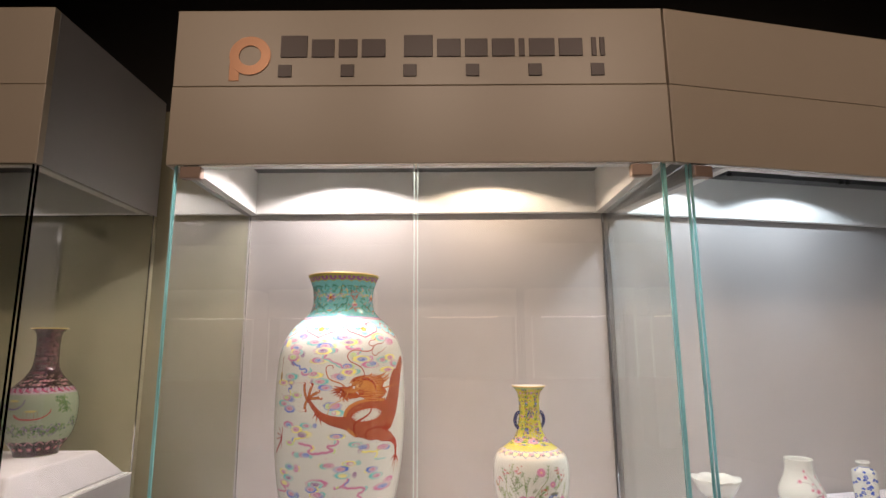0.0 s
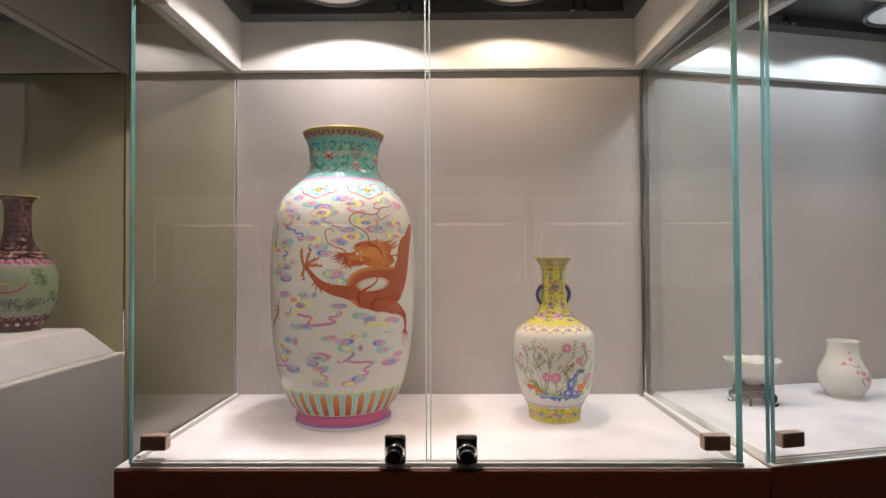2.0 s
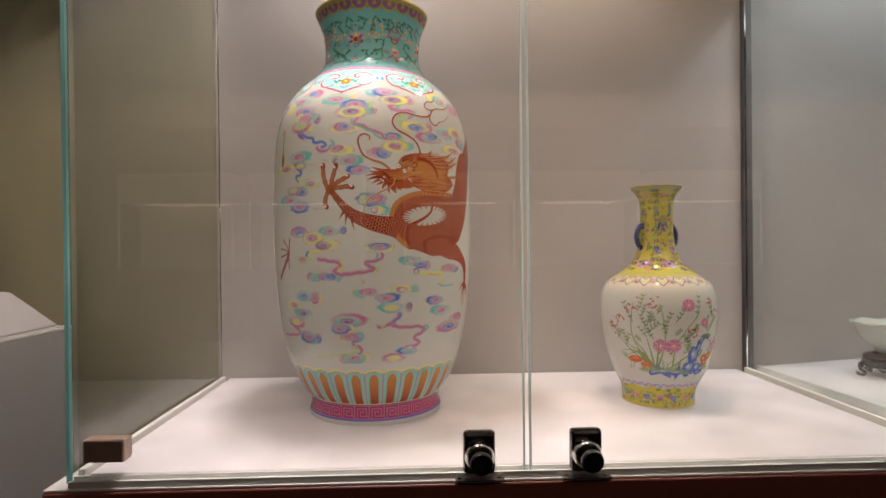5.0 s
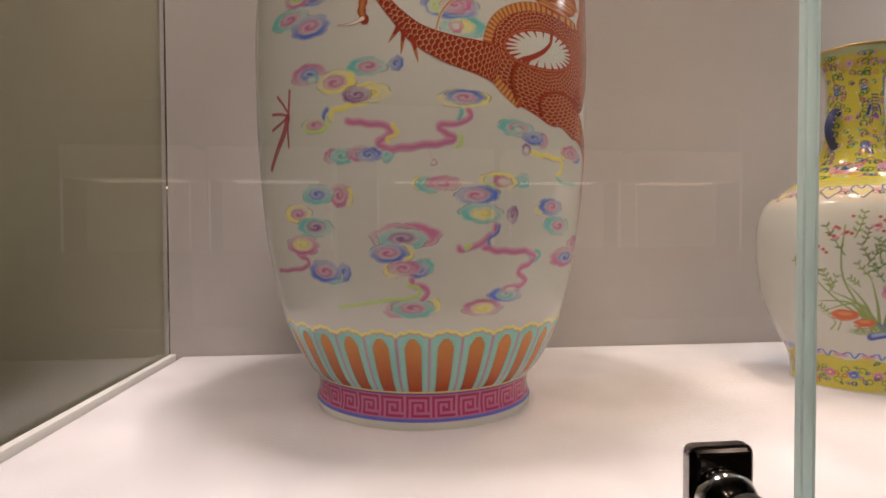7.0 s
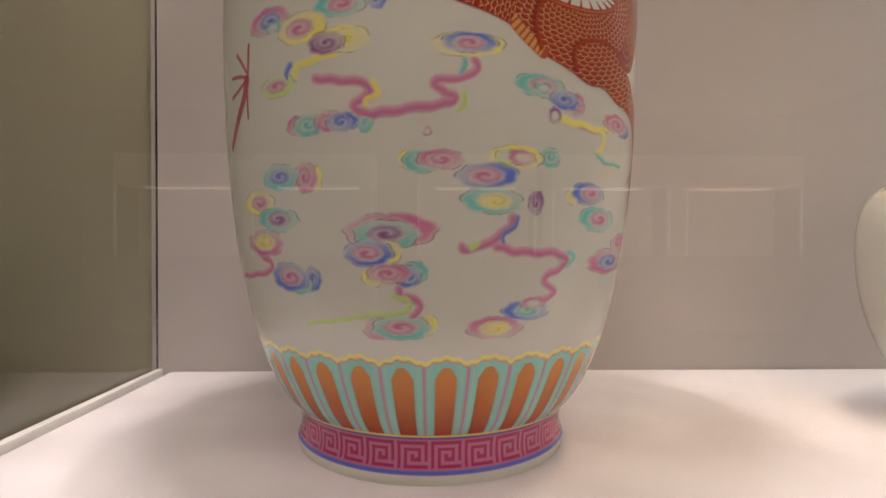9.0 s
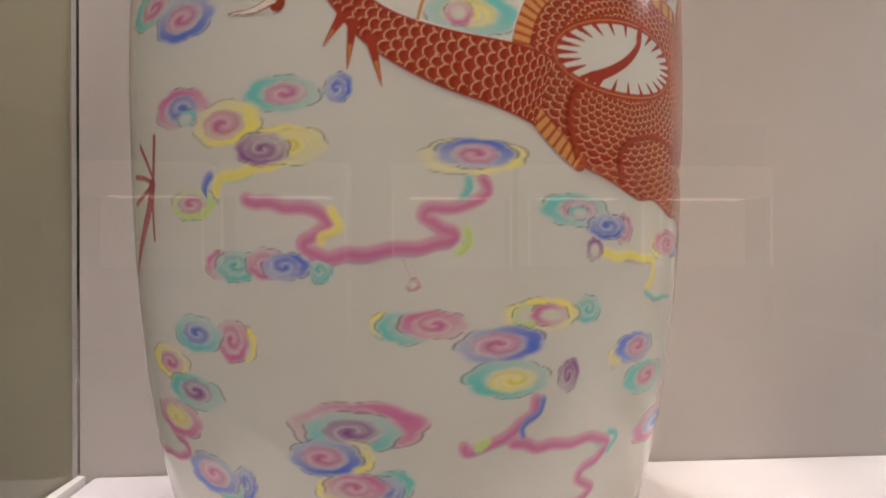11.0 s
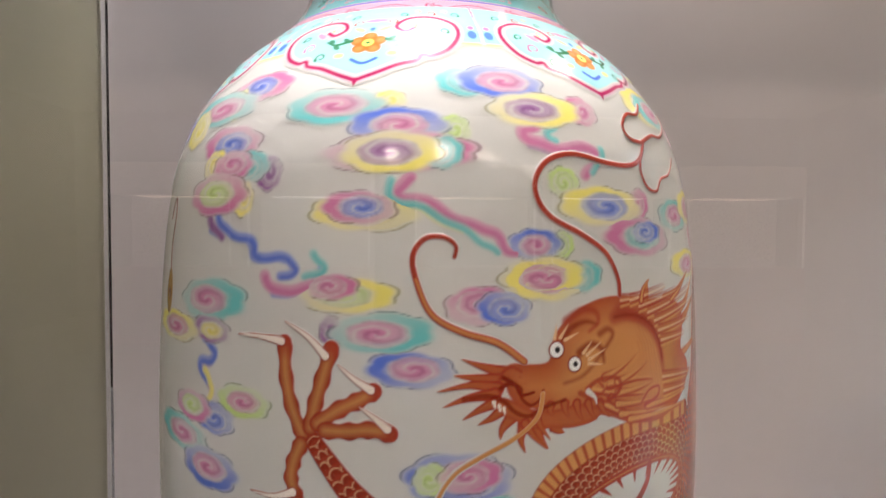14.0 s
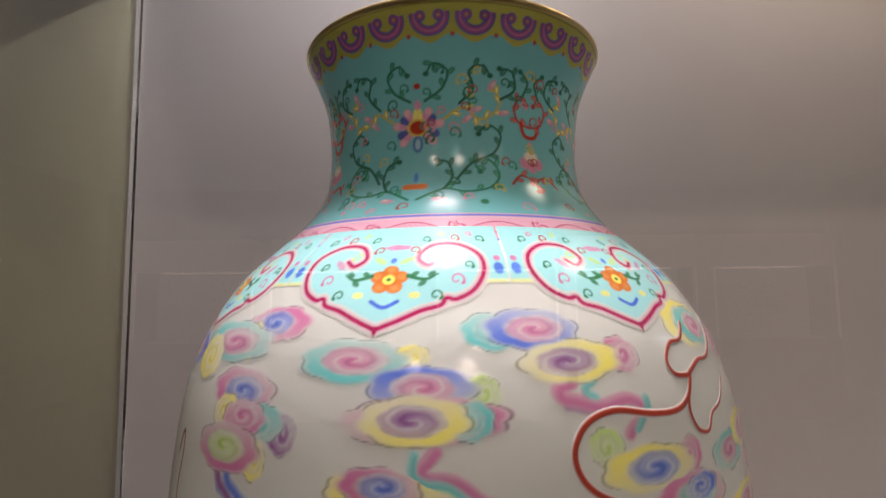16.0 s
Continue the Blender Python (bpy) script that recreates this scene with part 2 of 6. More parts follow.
def lock(case, x, y):
    z = FLOOR_Z + 0.024
    body = part("lock", cuboid(x - 0.0195, x + 0.0195, y - 0.017, y - 0.004, z - 0.026, z + 0.026, 0.0055, segments=4), BLACK_PLATE, case, "polished black nickel glass door lock")
    bm = lathe([(0.0180, 0), (0.0178, 0.003), (0.0165, 0.0065), (0.0140, 0.0100), (0.0110, 0.0125), (0.0092, 0.0140), (0.0088, 0.019), (0, 0.019)], 40)
    bmesh.ops.transform(bm, matrix=pose(x, y - 0.017, z - 0.004, 90), verts=bm.verts)
    part("barrel", bm, CHROME, body, "chrome lock barrel", smooth=True)
    bm = lathe([(0.0, 0), (0.0120, 0), (0.0132, 0.002), (0.0132, 0.007), (0.0118, 0.009), (0.0, 0.009)], 40)
    bmesh.ops.transform(bm, matrix=pose(x, y - 0.034, z - 0.004, 90), verts=bm.verts)
    part("key_knob", bm, BLACK, body, "black plastic key face")
    bm = cuboid(x - 0.0012, x + 0.0012, y - 0.0440, y - 0.0425, z - 0.008, z - 0.001)
    part("keyhole", bm, PANEL_DARK, body)
    bm = cuboid(x - 0.030, x + 0.030, y - 0.020, y + 0.002, FLOOR_Z - 0.0095, FLOOR_Z - 0.0075, 0.0006)
    part("strike_plate", bm, CHROME, body, "thin chrome strike plate")
    for sx in (-0.024, 0.024):
        bm = lathe([(0, 0.0015), (0.0025, 0.0010), (0.003, 0)], 16)
        bmesh.ops.transform(bm, matrix=pose(x + sx, y - 0.010, FLOOR_Z - 0.0075), verts=bm.verts)
        part("screw", bm, CHROME, body)


def lamp_unit(case, x, y, colour):
    ring = [(0.099, 0.010), (0.104, 0.004), (0.100, -0.004), (0.094, -0.004), (0.090, 0.002)]
    bm = lathe(ring, 64)
    bmesh.ops.transform(bm, matrix=pose(x, y, PANEL_Z), verts=bm.verts)
    unit = part("lamp", bm, PANEL_METAL, case, "round recessed showcase lamp", smooth=True)
    bm = lathe([(0.092, 0.002), (0.080, 0.010), (0.052, 0.020), (0.022, 0.025), (0.02, 0.021), (0, 0.020)], 64)
    bmesh.ops.transform(bm, matrix=pose(x, y, PANEL_Z), verts=bm.verts)
    part("reflector", bm, DISH[colour], unit, "frosted lamp reflector", smooth=True).visible_shadow = False
    for dx in (0.150, 0.178):
        bm = lathe([(0.0, -0.022), (0.007, -0.022), (0.008, -0.012), (0.005, -0.010), (0.005, 0.0)], 20)
        bmesh.ops.transform(bm, matrix=pose(x + dx, y + 0.085, PANEL_Z - 0.002), verts=bm.verts)
        part("adjusting_screw", bm, BLACK, unit)


def header(case, x0, x1, paint_front, paint_side, depth=BACK + 0.02, ear=0.0, inset=0.0):
    """A hollow header: front board in two courses, sides, top, white inner lining with a lip."""
    part("header_lower_board", cuboid(x0 - ear, x1, -0.006, 0.014, HEAD_Z, 2.0312, 0.0015), paint_front, case, "beige painted lower header board")
    part("header_upper_board", cuboid(x0 - ear + 0.001, x1 - 0.001, -0.006, 0.014, 2.0327, HEAD_TOP, 0.0015), paint_front, case, "beige painted upper header board")
    x0 += inset
    part("header_side", cuboid(x0, x0 + 0.018, 0.0142, depth, HEAD_Z, HEAD_TOP - 0.002), paint_side, case)
    part("header_side", cuboid(x1 - 0.018, x1, 0.0142, depth, HEAD_Z, HEAD_TOP - 0.002), paint_side, case)
    part("header_top", cuboid(x0 + 0.0185, x1 - 0.0185, 0.0142, depth, HEAD_TOP - 0.020, HEAD_TOP - 0.003), paint_side, case)
    i0, i1 = x0 + 0.0185, x1 - 0.0185
    w = 0.026
    for a, b, c, d in ((i0, i0 + w, 0.0145, BACK - 0.001), (i1 - w, i1, 0.0145, BACK - 0.001)):
        part("soffit_side", cuboid(a, b, c, d, HEAD_Z + 0.0005, PANEL_Z + 0.03, 0.001), WHITE_PAINT, case)
    part("soffit_back", cuboid(i0 + w + 0.0005, i1 - w - 0.0005, BACK - 0.024, BACK - 0.001, HEAD_Z + 0.0005, PANEL_Z + 0.03, 0.001), WHITE_PAINT, case, "white soffit board washed by the lamps")
    part("soffit_front", cuboid(i0 + w + 0.0005, i1 - w - 0.0005, 0.0145, 0.034, HEAD_Z + 0.0005, PANEL_Z + 0.03, 0.001), WHITE_PAINT, case)


def lamp_panel(case, x0, x1, y0, y1):
    f = 0.045
    part("lamp_panel", cuboid(x0, x1, y0, y1, PANEL_Z + 0.031, PANEL_Z + 0.036), PANEL_METAL, case)
    rim = part("lamp_panel_frame", cuboid(x0, x1, y1 - f, y1, PANEL_Z, PANEL_Z + 0.0305, 0.001), PANEL_METAL, case, "dark grey metal frame round the lamps")
    part("frame_bar", cuboid(x0, x1, y0, y0 + f, PANEL_Z, PANEL_Z + 0.0305, 0.001), PANEL_METAL, rim)
    part("frame_bar", cuboid(x0, x0 + f, y0 + f, y1 - f, PANEL_Z, PANEL_Z + 0.0305, 0.001), PANEL_METAL, rim)
    part("frame_bar", cuboid(x1 - f, x1, y0 + f, y1 - f, PANEL_Z, PANEL_Z + 0.0305, 0.001), PANEL_METAL, rim)
    part("backing_plate", cuboid(x0 + f, x1 - f, y0 + f, y1 - f, PANEL_Z + 0.0265, PANEL_Z + 0.0300), PANEL_DARK, rim)


T = 0.007   # glass thickness
W = 0.57    # half width over the glass

case = thing("display_case", pose(0, 0, 0), "tall lit glass showcase with brown base and beige header", "showcase")
part("base_cabinet", cuboid(-0.587, 0.604, -0.014, BACK + 0.02, 0, FLOOR_Z - 0.013, 0.002), BASE_PAINT, case, "dark red-brown lacquered base cabinet")
part("base_top", cuboid(-0.587, 0.604, -0.012, BACK + 0.02, FLOOR_Z - 0.0125, FLOOR_Z - 0.0095, 0.001), WHITE_PAINT, case)
part("floor_board", cuboid(-0.548, 0.542, 0.012, BACK - 0.002, FLOOR_Z - 0.009, FLOOR_Z, 0.003), FLOOR_CLOTH, case, "pinkish white cloth covered display floor")
part("back_panel", cuboid(-0.576, 0.556, BACK, BACK + 0.02, FLOOR_Z - 0.009, HEAD_Z - 0.0005), WALL_CLOTH, case, "grey cloth covered back panel")
part("corner_post", cuboid(0.5565, 0.578, BACK - 0.012, BACK + 0.02, FLOOR_Z - 0.009, HEAD_Z - 0.0005), PANEL_METAL, case, "dark grey corner post")
for y0, y1, h in ((-0.0085, -0.0052, 0.007), (0.0062, 0.0095, 0.009)):
    part("sill_channel", cuboid(-0.560, 0.560, y0, y1, FLOOR_Z - 0.0090, FLOOR_Z - 0.0090 + h), SILL, case, "thin bright sill channel")
for sx in (-1, 1):
    a, b = sorted((sx * (W - 0.0185), sx * (W - 0.0105)))
    part("side_channel", cuboid(a, b, 0.013, BACK - 0.013, FLOOR_Z - 0.0088, FLOOR_Z + 0.006, 0.001), WHITE_PAINT, case, "white floor channel of the side glass")
header(case, -0.586, 0.580, HEADER_PAINT, GREY_PAINT)
lamp_panel(case, -0.5405, 0.5345, 0.035, BACK - 0.025)
for lx, ly, colour, k in LAMPS:
    lamp_unit(case, lx, ly, colour)
zb, zt = FLOOR_Z - 0.009, HEAD_Z - 0.0005
glass_pane(case, -0.560, -0.0165, -0.004, 0.004, zb, zt, [(-0.0165, -0.0145, -0.004, 0.004, zb, zt, EDGE_PALE), (-0.5620, -0.5600, -0.004, 0.004, zb, zt, EDGE)], "clear front glass door")
glass_pane(case, -0.0065, 0.551, -0.004, 0.004, zb, zt, [(-0.0085, -0.0065, -0.004, 0.004, zb, zt, EDGE_PALE), (0.551, 0.553, -0.004, 0.004, zb, zt, EDGE)], "clear front glass door")
glass_pane(case, -W, -W + T, 0.006, BACK - 0.002, zb, zt, [(-W, -W + T, 0.0045, 0.006, zb, zt, EDGE)], "clear side glass")
glass_pane(case, W - 0.012, W - 0.012 + T, 0.006, BACK - 0.013, zb, zt, [(W - 0.012, W - 0.012 + T, 0.0045, 0.006, zb, zt, EDGE)], "clear side glass")
for cx in (-0.520, 0.514):
    clip(case, cx, 0.0, FLOOR_Z + 0.033)
    clip(case, cx - 0.008, 0.0, HEAD_Z - 0.018)
for x in (-0.072, 0.058):
    lock(case, x, 0.0)

# the emblem and the two rows of plain bars on the header
sign = thing("header_sign", pose(0, -0.006, 0), "copper emblem with dark brown plain bars on a beige header", "sign")


def flat(name, bm, material, label=""):
    return part(name, bm, material, sign, label)


bm = cuboid(-0.454, -0.430, -0.0016, -0.0002, 2.045, 2.092, 0.001)
flat("emblem_stem", bm, COPPER)
bm = lathe([(0.026, -0.0002), (0.026, -0.003), (0.049, -0.003), (0.049, -0.0002)], 48)
bmesh.ops.transform(bm, matrix=pose(-0.406, 0, 2.109) @ Matrix(((1, 0, 0, 0), (0, 0, 1, 0), (0, -1, 0, 0), (0, 0, 0, 1))), verts=bm.verts)
flat("emblem_ring", bm, COPPER, "round copper emblem ring")
x = -0.334
for i, w in enumerate(1.19 * q for q in (0.062, 0.054, 0.046, 0.056, 0, 0.066, 0.056, 0.054, 0.054, 0.020, 0.060, 0.056)):
    if not w:
        x += 0.034
        continue
    tall = 0.056 if i in (0, 5) else 0.046
    flat("letter_bar", cuboid(x, x + w - 0.010, -0.003, -0.0002, 2.104, 2.104 + tall, 0.001), LETTER)
    x += w
for i in range(6):
    cx = -0.322 + i * 0.1480
    flat("small_bar", cuboid(cx - 0.016, cx + 0.016, -0.003, -0.0002, 2.054, 2.085, 0.001), LETTER)
for cx in (0.412, 0.432):
    flat("side_bar", cuboid(cx - 0.006, cx + 0.006, -0.003, -0.0002, 2.104, 2.152, 0.001), LETTER)

# ---- the neighbouring case, turned away ----
right = thing("display_case", RIGHT, "long lit glass showcase with cool white light", "showcase")
RW = 1.30
part("base_cabinet", wedge(((-0.004, -0.010), (RW, -0.010), (RW, BACK + 0.02), (0.112, BACK + 0.02)), 0, FLOOR_Z - 0.013), BASE_PAINT, right, "dark red-brown lacquered base cabinet")
part("base_top", wedge(((-0.002, -0.010), (RW, -0.010), (RW, BACK + 0.02), (0.114, BACK + 0.02)), FLOOR_Z - 0.0125, FLOOR_Z - 0.0095), WHITE_PAINT, right)
part("floor_board", wedge(((0.022, 0.012), (RW, 0.012), (RW, BACK - 0.002), (0.104, BACK - 0.002)), FLOOR_Z - 0.009, FLOOR_Z), FLOOR_CLOTH, right, "bluish white cloth covered display floor")
part("back_panel", cuboid(0.092, RW, BACK, BACK + 0.02, FLOOR_Z - 0.009, HEAD_Z - 0.0005), WALL_CLOTH, right, "grey cloth covered back panel")
part("end_panel", cuboid(RW, RW + 0.02, 0, BACK + 0.02, 0, HEAD_TOP), GREY_PAINT, right)
part("sill_channel", cuboid(0.012, RW, 0.0062, 0.0095, FLOOR_Z - 0.0090, FLOOR_Z - 0.0020), SILL, right)
part("side_channel", wedge(((0.0105, 0.016), (0.0185, 0.016), (0.0990, BACK - 0.013), (0.0910, BACK - 0.013)), FLOOR_Z - 0.0088, FLOOR_Z + 0.006), WHITE_PAINT, right)
header(right, -0.030, RW, HEADER_PAINT, GREY_PAINT, inset=0.125)
lamp_panel(right, 0.1400, RW - 0.0455, 0.035, BACK - 0.025)
for lx in (0.26, 0.72):
    lamp_unit(right, lx, 0.285, COOL)
glass_pane(right, 0.012, RW - 0.002, -0.004, 0.004, zb, zt, [(0.010, 0.012, -0.004, 0.004, zb, zt, EDGE)], "clear front glass")
pane = part("glass_pane", wedge(((0.001, 0.006), (0.001 + T, 0.006), (0.0895, BACK - 0.004), (0.0815, BACK - 0.004)), zb, zt), GLASS, right, "clear side glass")
pane.visible_shadow = False
part("polished_edge", cuboid(0.001, 0.001 + T, 0.0040, 0.0055, zb, zt), EDGE, pane).visible_shadow = False
clip(right, 0.050, 0.0, FLOOR_Z + 0.033)
clip(right, 0.042, 0.0, HEAD_Z - 0.018)

# ---- the other neighbour, with a higher plinth ----
left = thing("display_case", pose(-0.868, -0.020, 0), "lit glass showcase on a tall grey plinth with dim olive light", "showcase")
LW = -1.10
PLINTH = 1.068
part("plinth", cuboid(LW, 0, -0.006, 0.505, 0, PLINTH - 0.0055, 0.002), GREY_PAINT, left, "grey painted tall plinth")
part("plinth_edge", cuboid(LW, 0, -0.006, 0.505, PLINTH - 0.005, PLINTH, 0.001), WHITE_PAINT, left, "white edge strip of the plinth")
part("back_panel", cuboid(LW, 0, 0.5055, 0.522, 0, HEAD_Z - 0.0005), KHAKI_CLOTH, left, "khaki cloth covered back panel")
part("end_panel", cuboid(LW - 0.02, LW, 0, BACK + 0.02, 0, HEAD_TOP), GREY_PAINT, left)
header(left, LW, 0.0, HEADER_PAINT, GREY_PAINT)
lamp_panel(left, LW + 0.0455, -0.0455, 0.035, BACK - 0.025)
lamp_unit(left, -0.32, 0.29, OLIVE)
glass_pane(left, -T, -0.0005, 0.006, 0.502, PLINTH + 0.0005, zt, [(-T, -0.0005, 0.502, 0.504, PLINTH + 0.0005, zt, PANEL_DARK)], "clear side glass")
glass_pane(left, LW, -T - 0.002, -0.004, 0.004, PLINTH + 0.0005, zt, [], "clear front glass")
part("riser", slab((-0.90, -0.022, 0.04, 0.50), (-0.82, -0.060, 0.10, 0.42), PLINTH + 0.0005, 1.145), FLOOR_CLOTH, left, "white cloth covered riser with sloping sides")

# ---- porcelain and enamel ----
PORCELAIN_RGB = (0.60, 0.595, 0.54)


def glazed(name, painted, rgb=PORCELAIN_RGB, rough=0.10):
    """Glazed porcelain; painted pieces take their enamel colour from the colour layer of the piece."""
    m, nodes, links, b = shader(name)
    geo = nodes.new("ShaderNodeTexCoord")
    cloudy = nodes.new("ShaderNodeTexNoise")
    cloudy.inputs["Scale"].default_value, cloudy.inputs["Detail"].default_value = 9, 3
    speck = nodes.new("ShaderNodeTexNoise")
    speck.inputs["Scale"].default_value, speck.inputs["Detail"].default_value = 260, 2
    for n in (cloudy, speck):
        links.new(geo.outputs["Object"], n.inputs["Vector"])
    tone = nodes.new("ShaderNodeMapRange")
    tone.inputs["To Min"].default_value, tone.inputs["To Max"].default_value = 0.95, 1.04
    links.new(cloudy.outputs["Fac"], tone.inputs["Value"])
    scale = nodes.new("ShaderNodeVectorMath")
    scale.operation = "SCALE"
    links.new(tone.outputs[0], scale.inputs["Scale"])
    if painted:
        layer = nodes.new("ShaderNodeVertexColor")
        layer.layer_name = "enamel"
        links.new(layer.outputs["Color"], scale.inputs[0])
    else:
        scale.inputs[0].default_value = rgb
    links.new(scale.outputs[0], b.inputs["Base Color"])
    r = nodes.new("ShaderNodeMapRange")
    r.inputs["To Min"].default_value, r.inputs["To Max"].default_value = rough * 0.7, rough * 1.5
    links.new(speck.outputs["Fac"], r.inputs["Value"])
    links.new(r.outputs[0], b.inputs["Roughness"])
    wave = nodes.new("ShaderNodeBump")
    wave.inputs["Strength"].default_value, wave.inputs["Distance"].default_value = 0.25, 0.0006
    links.new(cloudy.outputs["Fac"], wave.inputs["Height"])
    links.new(wave.outputs[0], b.inputs["Normal"])
    b.inputs["Specular IOR Level"].default_value = 0.6
    return m


PORCELAIN = glazed("porcelain", False)
ENAMEL = glazed("enamel", True, rough=0.13)

INK = {"P": (0.58, 0.15, 0.32), "p": (0.62, 0.25, 0.36), "B": (0.07, 0.15, 0.62), "Y": (0.84, 0.74, 0.14), "T": (0.12, 0.53, 0.51),
       "V": (0.26, 0.07, 0.28), "G": (0.50, 0.68, 0.18), "K": (0.02, 0.02, 0.02), "R": (0.42, 0.040, 0.02), "O": (0.62, 0.17, 0.03),
       "W": PORCELAIN_RGB, "D": (0.03, 0.18, 0.07), "N": (0.05, 0.08, 0.34), "M": (0.38, 0.015, 0.09)}
INK = {k: np.array(v) for k, v in INK.items()}


def smooth_run(points, steps=8):
    """A smooth run of points through the given ones."""
    p = np.array([points[0], *points, points[-1]], float)
    out = []
    for i in range(1, len(p) - 2):
        for k in range(steps):
            t = k / steps
            a, b, c, d = p[i - 1:i + 3]
            out.append(0.5 * (2 * b + (c - a) * t + (2 * a - 5 * b + 4 * c - d) * t * t + (3 * b - a - 3 * c + d) * t ** 3))
    out.append(p[-2])
    return np.array(out)


class Turned:
    """A turned vessel's outer skin: radius and height by the length along its profile."""

    def __init__(self, knots):
        run = smooth_run(knots, 12)
        length = np.concatenate([[0], np.cumsum(np.hypot(np.diff(run[:, 0]), np.diff(run[:, 1])))])
        self.v, self.r, self.z = length, run[:, 0], run[:, 1]

    def at(self, theta, v, lift):
        r, z = np.interp(v, self.v, self.r), np.interp(v, self.v, self.z)
        dr, dz = np.interp(v + 0.001, self.v, self.r) - np.interp(v - 0.001, self.v, self.r), np.interp(v + 0.001, self.v, self.z) - np.interp(v - 0.001, self.v, self.z)
        n = np.hypot(dr, dz) + 1e-9
        rr = r + lift * dz / n
        return np.stack([rr * np.sin(theta), -rr * np.cos(theta), z - lift * dr / n], -1)


class Canvas:
    """A fine grid of enamel on a vessel: x runs round it and y up its profile, in millimetres."""

    def __init__(self, x0, x1, y0, y1, step=0.7, ground=None):
        self.x, self.y = np.meshgrid(np.arange(x0, x1 + step, step), np.arange(y0, y1 + step, step))
        self.rgb = np.zeros((*self.x.shape, 3)) + INK["W"]
        self.a = np.zeros(self.x.shape)
        self.ref = None     # radius, in metres, at which x is true
        if ground is not None:
            self.lay(ground, np.ones(self.x.shape))

    def lay(self, ink, a):
        ink = INK[ink] if isinstance(ink, str) else np.asarray(ink)
        a = np.clip(a, 0, 1)
        self.rgb[...] = self.rgb * (1 - a[..., None]) + ink * a[..., None]
        self.a[...] = 1 - (1 - self.a) * (1 - a)

    def window(self, x0, x1, y0, y1):
        """The part of the canvas between these limits, painted in place."""
        c0, c1 = np.searchsorted(self.x[0], (x0, x1))
        r0, r1 = np.searchsorted(self.y[:, 0], (y0, y1))
        if c1 - c0 < 2 or r1 - r0 < 2:
            return None
        part_of = Canvas(0, 1, 0, 1, 1.0)
        part_of.x, part_of.y = self.x[r0:r1, c0:c1], self.y[r0:r1, c0:c1]
        part_of.rgb, part_of.a, part_of.ref = self.rgb[r0:r1, c0:c1], self.a[r0:r1, c0:c1], self.ref
        return part_of

    def reach(self, points, far=18.0):
        """Distance to a run of points (up to far), and how far along it the nearest place is."""
        best, along = np.full(self.x.shape, 1e3), np.zeros(self.x.shape)
        n = len(points) - 1
        xs, ys = self.x[0], self.y[:, 0]
        for i, (p, q) in enumerate(zip(points, points[1:])):
            c0, c1 = np.searchsorted(xs, (min(p[0], q[0]) - far, max(p[0], q[0]) + far))
            r0, r1 = np.searchsorted(ys, (min(p[1], q[1]) - far, max(p[1], q[1]) + far))
            if c0 == c1 or r0 == r1:
                continue
            gx, gy = self.x[r0:r1, c0:c1], self.y[r0:r1, c0:c1]
            d = q - p
            t = np.clip(((gx - p[0]) * d[0] + (gy - p[1]) * d[1]) / (d @ d + 1e-9), 0, 1)
            e = np.hypot(gx - p[0] - t * d[0], gy - p[1] - t * d[1])
            near = e < best[r0:r1, c0:c1]
            best[r0:r1, c0:c1] = np.where(near, e, best[r0:r1, c0:c1])
            along[r0:r1, c0:c1] = np.where(near, (i + t) / n, along[r0:r1, c0:c1])
        return best, along

    def stroke(self, ink, points, w0, w1=None, soft=0.5, strength=1.0, rim=None):
        w1 = w0 if w1 is None else w1
        run, far = smooth_run(points, 6), max(w0, w1) + soft + 1
        self = self.window(run[:, 0].min() - far, run[:, 0].max() + far, run[:, 1].min() - far, run[:, 1].max() + far)
        if self is None:
            return
        d, along = self.reach(run, far)
        w = w0 + (w1 - w0) * along
        self.lay(ink, strength * np.clip((w - d) / soft + 0.5, 0, 1))
        if rim is not None:
            self.lay(rim, 0.7 * strength * np.clip(1 - np.abs(d - w * 0.8) / (w * 0.35 + 0.15), 0, 1) * (d < w))

    def oval(self, ink, cx, cy, rx, ry, soft=0.6, strength=1.0, lobes=0, wob=0.05, turn=0.0):
        c, s = math.cos(turn), math.sin(turn)
        far = max(rx, ry) * (1 + wob * (lobes > 0)) + soft + 1
        self = self.window(cx - far, cx + far, cy - far, cy + far)
        if self is None:
            return
        x, y = (self.x - cx) * c + (self.y - cy) * s, -(self.x - cx) * s + (self.y - cy) * c
        rho, phi = np.hypot(x / rx, y / ry), np.arctan2(y / ry, x / rx)
        if lobes:
            rho = rho / (1 + wob * np.abs(np.sin(phi * lobes / 2)))
        a = np.clip((1 - rho) * min(rx, ry) / soft + 0.5, 0, 1)
        self.lay(ink, strength * a)

    def polygon(self, points, ink, soft=0.5, strength=1.0):
        inside = np.zeros(self.x.shape, bool)
        for (ax, ay), (bx, by) in zip(points, np.roll(points, -1, 0)):
            cross = ((ay > self.y) != (by > self.y)) & (self.x < (bx - ax) * (self.y - ay) / (by - ay + 1e-12) + ax)
            inside ^= cross
        d, _ = self.reach(np.vstack([points, points[:1]]))
        d = np.where(inside, -d, d)
        a = np.clip(0.5 - d / soft, 0, 1)
        self.lay(ink, a * strength)
        return a, -d

